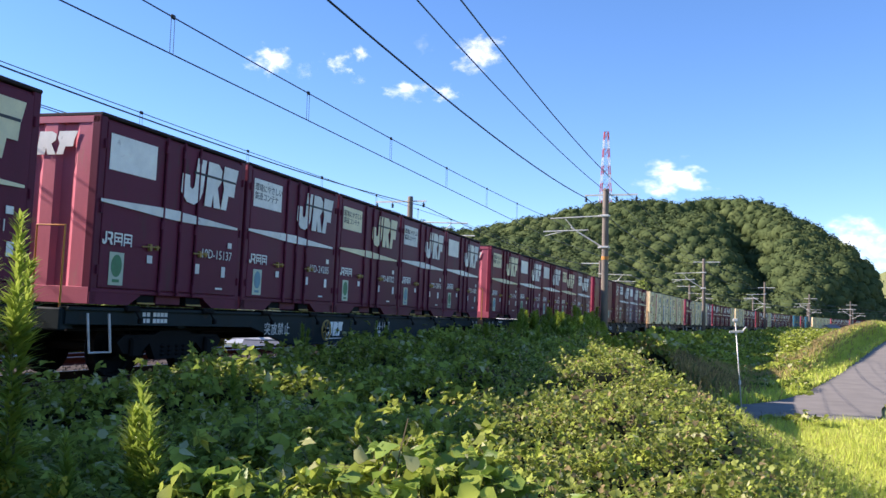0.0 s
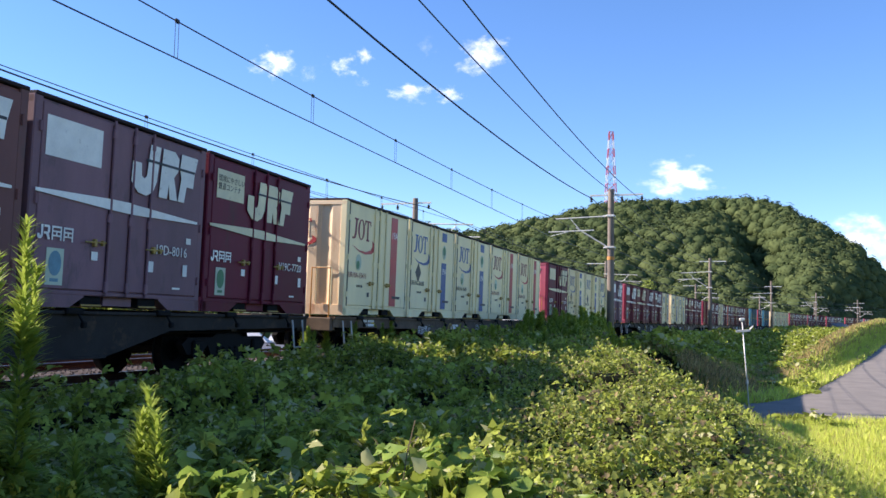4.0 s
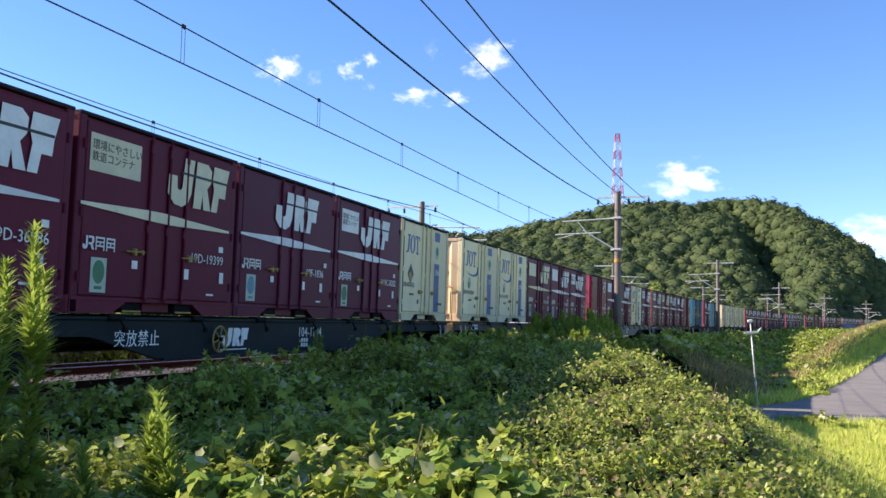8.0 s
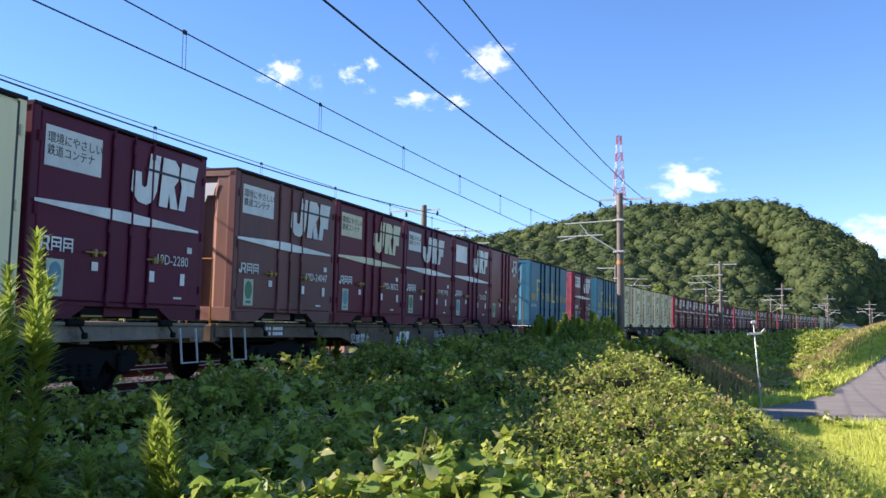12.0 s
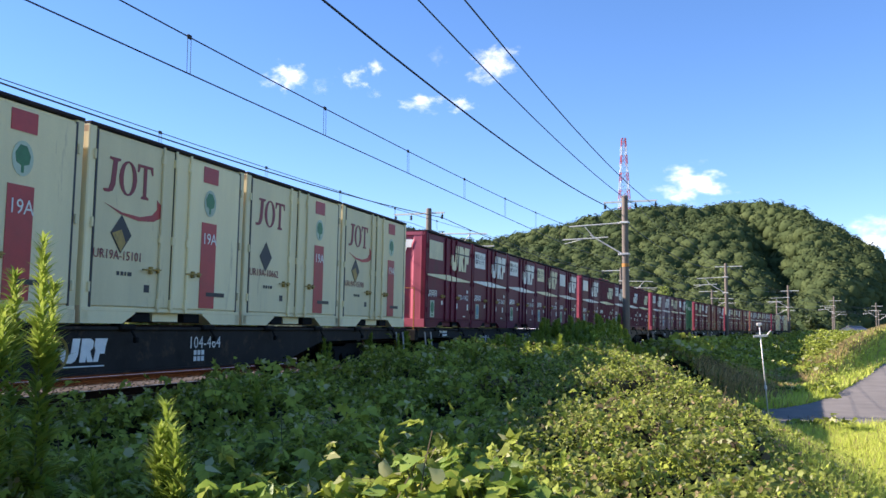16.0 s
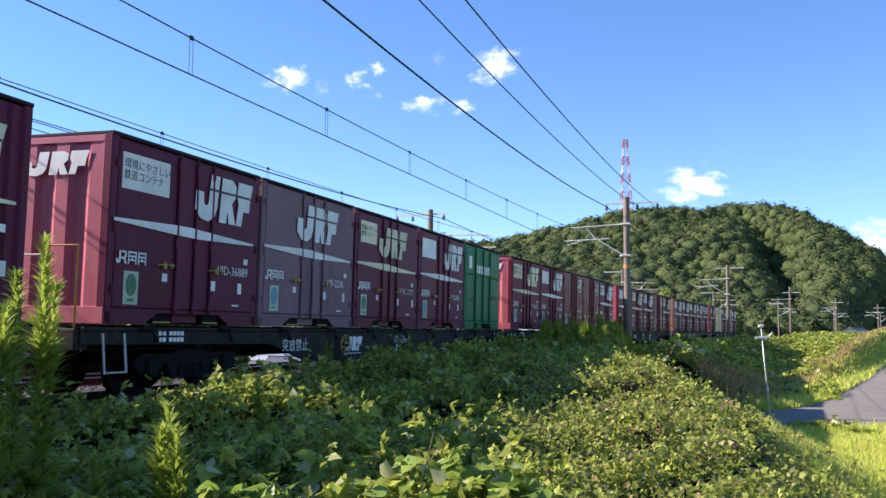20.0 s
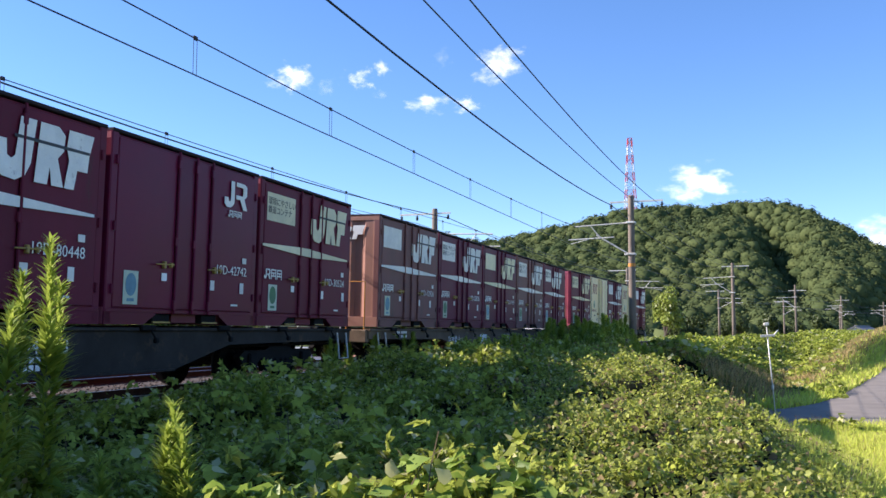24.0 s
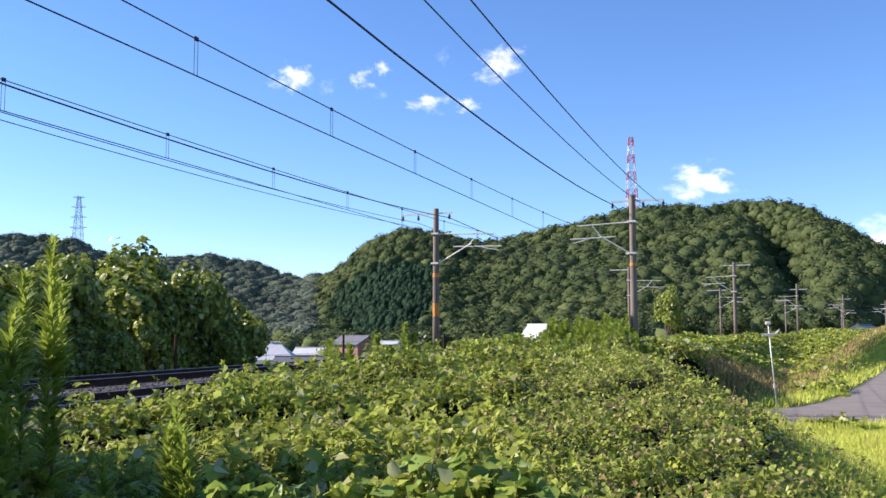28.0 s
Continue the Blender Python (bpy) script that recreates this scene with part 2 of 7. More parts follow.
# Near-black colour stands in for deep shade between the bank's leaves.
UNDER = surface("undergrowth_painted_shade", (0.01, 0.013, 0.004), 0.95, vary=0.5, scale=2.5, fine=18, bump=0.8, dirt=(0.035, 0.025, 0.014), dirt_amount=0.3, spec=0.12)
KUDZU = leafy("kudzu_leaf", (0.04, 0.06, 0.01), (0.46, 0.52, 0.085), odd=(0.55, 0.54, 0.26), odd_share=0.1, rough=0.55, through_light=0.36, patch=0.9, spec=0.08, own=0.85)
KUDZU_NEAR = leafy("young_kudzu_leaf", (0.13, 0.23, 0.035), (0.36, 0.47, 0.09), odd=(0.4, 0.36, 0.1), odd_share=0.06, rough=0.42, through_light=0.4, spec=0.2, patch=0.8)
FINE_WEED = leafy("fine_weed_leaf", (0.05, 0.072, 0.014), (0.43, 0.47, 0.11), odd=(0.42, 0.31, 0.14), odd_share=0.12, rough=0.5, spec=0.12, own=0.75, through_light=0.35, patch=0.7)
DRY_VINE = leafy("dry_vine", (0.075, 0.055, 0.03), (0.203, 0.152, 0.075), through_light=0.2, rough=0.8, patch=1.0)
WEED_LEAF = leafy("goldenrod_leaf", (0.15, 0.24, 0.03), (0.48, 0.56, 0.1), rough=0.5, spec=0.15, through_light=0.45, patch=2.0, own=0.75)
WEED_STEM = surface("green_stem", (0.12, 0.15, 0.04), 0.6, vary=0.2, scale=5, bump=0.05)
GRASS = leafy("grass_blade", (0.448, 0.535, 0.053), (0.749, 0.769, 0.161), odd=(0.385, 0.3, 0.128), odd_share=0.12, rough=0.6, through_light=0.3, patch=0.25)
TAN_GRASS = leafy("dry_grass_blade", (0.355, 0.254, 0.085), (0.541, 0.406, 0.169), odd=(0.169, 0.22, 0.051), odd_share=0.2, rough=0.7, through_light=0.3, patch=0.3)
SHRUB = leafy("shrub_leaf", (0.03, 0.05, 0.01), (0.36, 0.42, 0.07), odd=(0.48, 0.5, 0.24), odd_share=0.08, rough=0.4, spec=0.25, through_light=0.3, own=0.85, patch=0.6)
DARK_LEAF = leafy("dark_tree_leaf", (0.025, 0.042, 0.01), (0.091, 0.119, 0.028), rough=0.45, through_light=0.2, patch=0.4)
BARK = surface("dark_bark", (0.07, 0.05, 0.035), 0.9, vary=0.3, scale=6, bump=0.4)
FOREST = leafy("broadleaf_crown", (0.033, 0.055, 0.022), (0.135, 0.158, 0.055), rough=0.8, through_light=0, patch=0.035, own=0.3, spec=0.05)
# Greyer and bluer than the near crowns: distance haze put in the leaf colour.
HAZED_FOREST = leafy("hazed_broadleaf_crown", (0.06, 0.08, 0.06), (0.155, 0.18, 0.115), rough=0.85, through_light=0, patch=0.03, own=0.22, spec=0.05)
CONIFER = leafy("conifer_crown", (0.017, 0.041, 0.021), (0.038, 0.075, 0.034), rough=0.8, through_light=0, patch=0.05, own=0.4, spec=0.08)
BAMBOO = leafy("bamboo_crown", (0.101, 0.131, 0.034), (0.22, 0.237, 0.068), rough=0.7, through_light=0.1, patch=0.1, fine=1.0, bump_scale=0.8)
PLASTER = surface("cream_plaster", (0.55, 0.45, 0.33), 0.8, vary=0.1, scale=1, bump=0.1)
RED_WALL = surface("terracotta_wall", (0.4, 0.2, 0.13), 0.8, vary=0.12, scale=1, bump=0.1)
WHITE_WALL = surface("white_siding", (0.7, 0.7, 0.68), 0.7, vary=0.08, scale=1, bump=0.05)
ROOF_TILE = surface("grey_roof_tile", (0.14, 0.14, 0.15), 0.6, vary=0.2, scale=2, bump=0.3)
ROOF_PALE = surface("pale_metal_roof", (0.585, 0.578, 0.562), 0.45, vary=0.08, scale=1, bump=0.05)
GLASS = surface("dark_window_glass", (0.03, 0.04, 0.05), 0.08, vary=0.1, bump=0)
TOWER_RED = surface("red_tower_paint", (0.55, 0.06, 0.04), 0.5, vary=0.1, bump=0)
TOWER_WHITE = surface("white_tower_paint", (0.75, 0.75, 0.75), 0.5, vary=0.08, bump=0)
TOWER_GREY = surface("grey_lattice_steel", (0.35, 0.36, 0.38), 0.5, metal=0.3, vary=0.1, bump=0)


# ---- shapes ----
class G:
    """Points and faces of one mesh."""

    def __init__(self):
        self.v, self.f = [], []

    def add(self, vs, fs):
        n = len(self.v)
        self.v += [tuple(p) for p in vs]
        self.f += [tuple(n + i for i in f) for f in fs]
        return self

    def box(self, x0, x1, y0, y1, z0, z1, b=0.0):
        if b <= 0:
            vs = [(x, y, z) for x in (x0, x1) for y in (y0, y1) for z in (z0, z1)]
            return self.add(vs, [(0, 1, 3, 2), (4, 6, 7, 5), (0, 4, 5, 1), (2, 3, 7, 6), (0, 2, 6, 4), (1, 5, 7, 3)])
        b = min(b, (x1 - x0) * 0.4, (y1 - y0) * 0.4, (z1 - z0) * 0.4)
        vs, idx = [], {}
        for i, x in enumerate((x0, x1)):
            for j, y in enumerate((y0, y1)):
                for k, z in enumerate((z0, z1)):
                    dx, dy, dz = (b, -b)[i], (b, -b)[j], (b, -b)[k]
                    for a, p in enumerate(((x, y + dy, z + dz), (x + dx, y, z + dz), (x + dx, y + dy, z))):
                        idx[i, j, k, a] = len(vs)
                        vs.append(p)
        fs = []
        for i in (0, 1):
            fs.append([idx[i, 0, 0, 0], idx[i, 1, 0, 0], idx[i, 1, 1, 0], idx[i, 0, 1, 0]][::1 if i else -1])
            fs.append([idx[0, i, 0, 1], idx[1, i, 0, 1], idx[1, i, 1, 1], idx[0, i, 1, 1]][::-1 if i else 1])
            fs.append([idx[0, 0, i, 2], idx[1, 0, i, 2], idx[1, 1, i, 2], idx[0, 1, i, 2]][::1 if i else -1])
            for j in (0, 1):
                fs.append([idx[i, j, 0, 0], idx[i, j, 1, 0], idx[i, j, 1, 1], idx[i, j, 0, 1]])
                fs.append([idx[i, 0, j, 0], idx[i, 1, j, 0], idx[i, 1, j, 2], idx[i, 0, j, 2]])
                fs.append([idx[0, i, j, 1], idx[1, i, j, 1], idx[1, i, j, 2], idx[0, i, j, 2]])
                for k in (0, 1):
                    fs.append([idx[i, j, k, a] for a in range(3)])
        return self.add(vs, fs)

    def plate(self, poly, y0, y1, axis="y"):
        """A flat outline (u, v) given thickness along y (u = x, v = z) or along x (u = y, v = z) or z (u = x, v = y)."""
        put = {"y": lambda u, v, d: (u, d, v), "x": lambda u, v, d: (d, u, v), "z": lambda u, v, d: (u, v, d)}[axis]
        n = len(poly)
        vs = [put(u, v, y0) for u, v in poly] + [put(u, v, y1) for u, v in poly]
        return self.add(vs, [tuple(range(n)), tuple(range(2 * n - 1, n - 1, -1))] + [(i, (i + 1) % n, n + (i + 1) % n, n + i) for i in range(n)])

    def tube(self, p, q, r, r2=None, n=8, caps=True):
        p, q = Vector(p), Vector(q)
        d = (q - p).normalized()
        a = d.orthogonal().normalized()
        b = d.cross(a)
        r2 = r if r2 is None else r2
        ring = [(math.cos(2 * math.pi * i / n), math.sin(2 * math.pi * i / n)) for i in range(n)]
        vs = [p + (a * c + b * s) * r for c, s in ring] + [q + (a * c + b * s) * r2 for c, s in ring]
        fs = [(i, (i + 1) % n, n + (i + 1) % n, n + i) for i in range(n)]
        if caps:
            fs += [tuple(range(n))[::-1], tuple(range(n, 2 * n))]
        return self.add(vs, fs)

    def pipe(self, pts, r, n=6, ends=None):
        """A bent tube in one piece; r: one radius, or one for each point."""
        pts = [Vector(p) for p in pts]
        rs = r if isinstance(r, (list, tuple)) else [r] * len(pts)
        vs = []
        d0 = (pts[1] - pts[0]).normalized()
        a = d0.orthogonal().normalized()
        for i, p in enumerate(pts):
            d = ((pts[min(i + 1, len(pts) - 1)] - p).normalized() + (p - pts[max(i - 1, 0)]).normalized()).normalized()
            a = (a - d * a.dot(d)).normalized()
            b = d.cross(a)
            vs += [p + (a * math.cos(2 * math.pi * k / n) + b * math.sin(2 * math.pi * k / n)) * rs[i] for k in range(n)]
        m = len(pts)
        fs = [(i * n + k, i * n + (k + 1) % n, (i + 1) * n + (k + 1) % n, (i + 1) * n + k) for i in range(m - 1) for k in range(n)]
        return self.add(vs, fs + [tuple(range(n))[::-1], tuple(range((m - 1) * n, m * n))])

    def turned(self, prof, c, axis="y", n=20):
        """A turned shape round an axis through c; prof: (radius, along) pairs."""
        vs, fs = [], []
        for r, h in prof:
            for i in range(n):
                a = 2 * math.pi * i / n
                u, v = r * math.cos(a), r * math.sin(a)
                vs.append({"y": (c[0] + u, c[1] + h, c[2] + v), "z": (c[0] + u, c[1] + v, c[2] + h), "x": (c[0] + h, c[1] + u, c[2] + v)}[axis])
        for j in range(len(prof) - 1):
            fs += [(j * n + i, j * n + (i + 1) % n, (j + 1) * n + (i + 1) % n, (j + 1) * n + i) for i in range(n)]
        return self.add(vs, fs)

    def mesh(self, name, material=None, smooth=False):
        me = bpy.data.meshes.new(name)
        me.from_pydata(self.v, [], self.f)
        if material:
            me.materials.append(material)
        bm = bmesh.new()
        bm.from_mesh(me)
        bmesh.ops.recalc_face_normals(bm, faces=bm.faces)
        bm.to_mesh(me)
        bm.free()
        if smooth:
            me.shade_smooth()
        return me


def part(name, shape, material, parent, label="", at=None, smooth=False):
    me = shape.mesh(name, material, smooth) if isinstance(shape, G) else shape
    ob = new(name, me)
    ob.parent = parent
    if at is not None:
        ob.matrix_basis = at
    if label:
        ob["label"] = label
    return ob


def thing(name, label, category, group="", kind="", data=None, at=None):
    ob = new(name, data)
    if at is not None:
        ob.matrix_basis = at
    return tagged(ob, label, category, group, kind)


def mass(name, verts, faces, material, smooth=False):
    """A big mesh from arrays; faces all of one size."""
    me = bpy.data.meshes.new(name)
    n, k = faces.shape
    me.vertices.add(len(verts))
    me.vertices.foreach_set("co", np.ascontiguousarray(verts, dtype=np.float32).ravel())
    me.loops.add(n * k)
    me.loops.foreach_set("vertex_index", np.ascontiguousarray(faces, dtype=np.int32).ravel())
    me.polygons.add(n)
    me.polygons.foreach_set("loop_start", np.arange(0, n * k, k, dtype=np.int32))
    me.update(calc_edges=True)
    me.materials.append(material)
    if smooth:
        me.shade_smooth()
    return me


def scatter(name, base_v, base_f, at, turns, sizes, material, smooth=False):
    """Many copies of a small shape in one mesh: at (n, 3), turns (n, 3, 3), sizes (n,) or (n, 3)."""
    n, k = len(at), len(base_v)
    sizes = np.asarray(sizes)
    sizes = sizes[:, None] if sizes.ndim == 1 else sizes
    local = base_v[None] * sizes[:, None, :]
    verts = np.einsum("nij,nkj->nki", turns, local) + at[:, None, :]
    faces = (base_f[None] + (np.arange(n) * k)[:, None, None]).reshape(-1, base_f.shape[1])
    return mass(name, verts.reshape(-1, 3), faces, material, smooth)


def frames_toward(normals, rng):
    """Turns whose z axis is the given direction, spun at random."""
    z = normals / np.linalg.norm(normals, axis=1)[:, None]
    a = rng.normal(size=z.shape)
    x = a - z * (a * z).sum(1)[:, None]
    x /= np.linalg.norm(x, axis=1)[:, None]
    y = np.cross(z, x)
    return np.stack([x, y, z], 2)


# ---- the line in plan ----
S_STEP = 0.5
S_ALL = np.arange(-420, 620, S_STEP)
BEND = np.interp(S_ALL, (0, 30, 70, 130, 220), (0.00184, 0.00184, 0.0010, 0.00126, 0.00165))
HEAD = np.cumsum(BEND) * S_STEP
I_ZERO = int(np.argmin(abs(S_ALL)))
HEAD -= HEAD[I_ZERO]
LINE_X, LINE_Y = np.cumsum(np.sin(HEAD)) * S_STEP, np.cumsum(np.cos(HEAD)) * S_STEP
LINE_X += -8.75 - LINE_X[I_ZERO]
LINE_Y -= LINE_Y[I_ZERO]
CANT = radians(1.05)
FAR_TRACK = -3.8


def on_line(s, o=0.0, z=0.0):
    """The point at s metres along the near track, o metres to its right."""
    x, y, h = np.interp(s, S_ALL, LINE_X), np.interp(s, S_ALL, LINE_Y), np.interp(s, S_ALL, HEAD)
    return Vector((x + o * math.cos(h), y - o * math.sin(h), z))


def heading(s):
    return float(np.interp(s, S_ALL, HEAD))


def line_pose(s, o=0.0, z=0.0, cant=0.0):
    """Local x runs up the line, y to its left."""
    return Matrix.Translation(on_line(s, o, z)) @ Matrix.Rotation(math.pi / 2 - heading(s), 4, "Z") @ Matrix.Rotation(cant, 4, "X")


def along(x, y):
    """s and o of places (arrays)."""
    x, y = np.asarray(x, float), np.asarray(y, float)
    keep = slice(0, None, 4)
    lx, ly, lh, ls = LINE_X[keep], LINE_Y[keep], HEAD[keep], S_ALL[keep]
    s, o = np.empty(x.shape), np.empty(x.shape)
    fx, fy = x.ravel(), y.ravel()
    so, oo = s.ravel(), o.ravel()
    for i in range(0, len(fx), 4000):
        d = (fx[i:i + 4000, None] - lx) ** 2 + (fy[i:i + 4000, None] - ly) ** 2
        j = d.argmin(1)
        dx, dy = fx[i:i + 4000] - lx[j], fy[i:i + 4000] - ly[j]
        so[i:i + 4000] = ls[j] + dx * np.sin(lh[j]) + dy * np.cos(lh[j])
        oo[i:i + 4000] = dx * np.cos(lh[j]) - dy * np.sin(lh[j])
    return so.reshape(x.shape), oo.reshape(x.shape)


def smooth(a, b, x):
    t = np.clip((x - a) / (b - a), 0, 1)
    return t * t * (3 - 2 * t)


def rough_noise(x, y, size, seed=0.0):
    """Cheap smooth noise from sines, about -1 to 1."""
    x, y = x / size, y / size
    return (np.sin(x * 1.7 + seed) * np.cos(y * 1.3 - seed * 1.7) + np.sin(x * 3.1 - y * 2.3 + seed * 2.1) * 0.6
            + np.cos(x * 5.3 + y * 4.7 + seed * 3.3) * 0.35) / 1.6


# ---- ground ----
HILL_AZ = (-70, -55, -43, -39, -36.6, -35, -31.5, -28, -25.8, -23.6, -21.5, -19.6, -17.5, -14.5, -11.5, -9, -6, -3.5, -1.5, 1, 3.2, 5.3, 7, 8.5, 10.5, 14)
HILL_EL = (4.0, 5.0, 5.4, 5.1, 4.1, 4.2, 4.55, 3.8, 3.0, 4.0, 5.7, 6.5, 6.2, 5.55, 6.1, 6.75, 7.35, 7.65, 7.5, 7.75, 7.7, 7.0, 6.0, 4.8, 2.6, 0.2)
RIDGE_AT = (700, 700, 700, 700, 690, 690, 690, 690, 560, 500, 470, 460, 455, 470, 460, 440, 425, 420, 415, 410, 400, 390, 380, 370, 360, 350)
FOOT_AT = (330, 330, 330, 330, 330, 320, 300, 300, 290, 270, 255, 245, 240, 240, 240, 240, 240, 245, 250, 255, 260, 265, 270, 275, 280, 290)


def hill(x, y):
    """Wooded hills round the valley: a ridge and a foot that go round with the bearing."""
    d, az = np.hypot(x, y), np.degrees(np.arctan2(x, y))
    el, ridge, foot = np.interp(az, HILL_AZ, HILL_EL), np.interp(az, HILL_AZ, RIDGE_AT), np.interp(az, HILL_AZ, FOOT_AT)
    top = ridge * np.tan(np.radians(el)) + 3.6
    t = np.clip((d - foot) / (ridge - foot), 0, 1)
    rise = np.where(d < ridge, 0.65 * t + 0.35 * t * t * (3 - 2 * t), 1 - 0.7 * smooth(ridge, ridge + 350, d))
    side = (az > -70) & (az < 14)
    top = top - 24 * np.exp(-((az - 5.4 + 3.0 * t) / 1.35) ** 2) * smooth(0.12, 0.4, t) * (1 - smooth(0.75, 0.97, t))
    far = 150 * smooth(1500, 2100, d) * (1 - smooth(2100, 3000, d)) * (1 + 0.3 * np.sin(az * 0.21 + 1)) * smooth(6, 12, az)
    bumps = 1 + 0.05 * rough_noise(x, y, 22, 1.0) * (t < 0.97)
    return np.where(side, top * rise * bumps, 25 * smooth(500, 1100, d)) + far


ROAD = ((-0.6, 43.6), (2.6, 44.8), (6.0, 49.0), (8.8, 58.0), (12.2, 72.0), (17.0, 92.0), (24.0, 121.0), (34.0, 158.0))


def road_curve(n=60):
    """Points along the lane, smoothed."""
    p = np.array(ROAD)
    for _ in range(3):
        q = np.empty((2 * len(p) - 2, 2))
        q[0::2], q[1::2] = 0.75 * p[:-1] + 0.25 * p[1:], 0.25 * p[:-1] + 0.75 * p[1:]
        p = q
    return p


LANE = road_curve()
LANE_S, LANE_O = along(LANE[:, 0], LANE[:, 1])


def ground_z(x, y):
    x, y = np.asarray(x, float), np.asarray(y, float)
    s, o = along(x, y)
    edge = 9.4 - 4.9 * smooth(14, 30, s)
    shelf = -0.40 - 0.3 * smooth(3, 8, o)
    base = -3.0 + 3.2 * smooth(55, 170, s) * (o > 0) - 5.0 * smooth(-12, -45, o)
    beside = np.interp(s, LANE_S, LANE_O) - o
    base = base + 1.9 * smooth(58, 105, s) * np.exp(-((beside - 5.0) / 2.0) ** 2) * (o > 0)
    right = np.maximum(shelf - np.maximum(o - edge, 0) * 0.5, base)
    left = np.maximum(-0.45 - np.maximum(-7.0 - o, 0) * 0.45, base)
    z = np.where(o > 0, right, left)
    h = hill(x, y)
    h = h * np.where(o < 0, smooth(9, 30, -o), smooth(300, 700, np.hypot(x, y)))
    z = z + h
    bumps = rough_noise(x, y, 3.0, 2.0) * 0.06
    z = z + np.where((o < 2.2) & (o > -6.6), -0.06, bumps)
    dl, zl = np.full(x.shape, 1e9), np.zeros(x.shape)
    for (lx, ly), lz in zip(LANE, LANE_Z):
        d = np.hypot(x - lx, y - ly)
        zl = np.where(d < dl, lz, zl)
        dl = np.minimum(dl, d)
    return z + (zl - 0.08 - z) * (1 - smooth(2.9 + 2.6 * np.exp(-((y - 44.5) / 4.5) ** 2), 5.2 + 2.6 * np.exp(-((y - 44.5) / 4.5) ** 2), dl))


def lane_height(p):
    s, o = along(p[:, 0], p[:, 1])
    return -3.0 + 3.2 * smooth(55, 170, s)


LANE_Z = lane_height(LANE)


def build_ground():
    az = np.concatenate([np.linspace(-52, 24, 240, endpoint=False), np.linspace(24, 308, 60, endpoint=False)])
    r = np.concatenate([[0.4], np.geomspace(1.0, 4600, 270)])
    a, rr = np.meshgrid(np.radians(az), r)
    x, y = rr * np.sin(a), rr * np.cos(a)
    z = ground_z(x, y)
    n, m = len(az), len(r)
    i = np.arange(m - 1)[:, None] * n + np.arange(n)[None]
    j = np.arange(m - 1)[:, None] * n + (np.arange(n) + 1)[None] % n
    f = np.stack([i, j, j + n, i + n], -1).reshape(-1, 4)
    v = np.stack([x, y, z], -1).reshape(-1, 3)
    v = np.concatenate([v, [[0, 0, float(ground_z(np.array([0.0]), np.array([0.0]))[0])]]])
    c = len(v) - 1
    me = mass("ground", v, f, EARTH, smooth=True)
    thing("ground", "grassy valley ground with the railway bank", "ground", kind="structure", data=me)
    me2 = bpy.data.meshes.new("ground_centre")
    me2.from_pydata([tuple(p) for p in v[:n]] + [tuple(v[c])], [], [(n, (k + 1) % n, k) for k in range(n)])
    me2.materials.append(EARTH)
    part("ground_centre", me2, EARTH, bpy.data.objects["ground"])


build_ground()


def build_road():
    p = LANE
    d = np.gradient(p, axis=0)
    d /= np.linalg.norm(d, axis=1)[:, None]
    side = np.stack([d[:, 1], -d[:, 0]], 1)
    g = G()
    half = 2.5 + 2.6 * np.exp(-((p[:, 1] - 44.5) / 4.5) ** 2)
    rows = [p + side * half[:, None] * k for k in (-1.0, -0.3, 0.3, 1.0)]
    zc = LANE_Z + 0.02
    vs = [(*rows[k][i], zc[i] + (0.03 if k in (1, 2) else 0)) for i in range(len(p)) for k in range(4)]
    g.add(vs, [(4 * i + k, 4 * i + k + 1, 4 * i + k + 5, 4 * i + k + 4) for i in range(len(p) - 1) for k in range(3)])
    thing("road", "pale worn asphalt lane beside the railway bank", "road", kind="structure", data=g.mesh("road", ASPHALT, True))


build_road()


# ---- track ----
def sweep(outline, s0, s1, step, o, z=0.0):
    """A section (across, up) drawn along the line."""
    g = G()
    ss = np.arange(s0, s1 + 0.01, step)
    k = len(outline)
    for s in ss:
        for u, v in outline:
            g.v.append(tuple(on_line(s, o + u, z + v)))
    g.f = [(i * k + a, i * k + (a + 1) % k, (i + 1) * k + (a + 1) % k, (i + 1) * k + a) for i in range(len(ss) - 1) for a in range(k)]
    return g


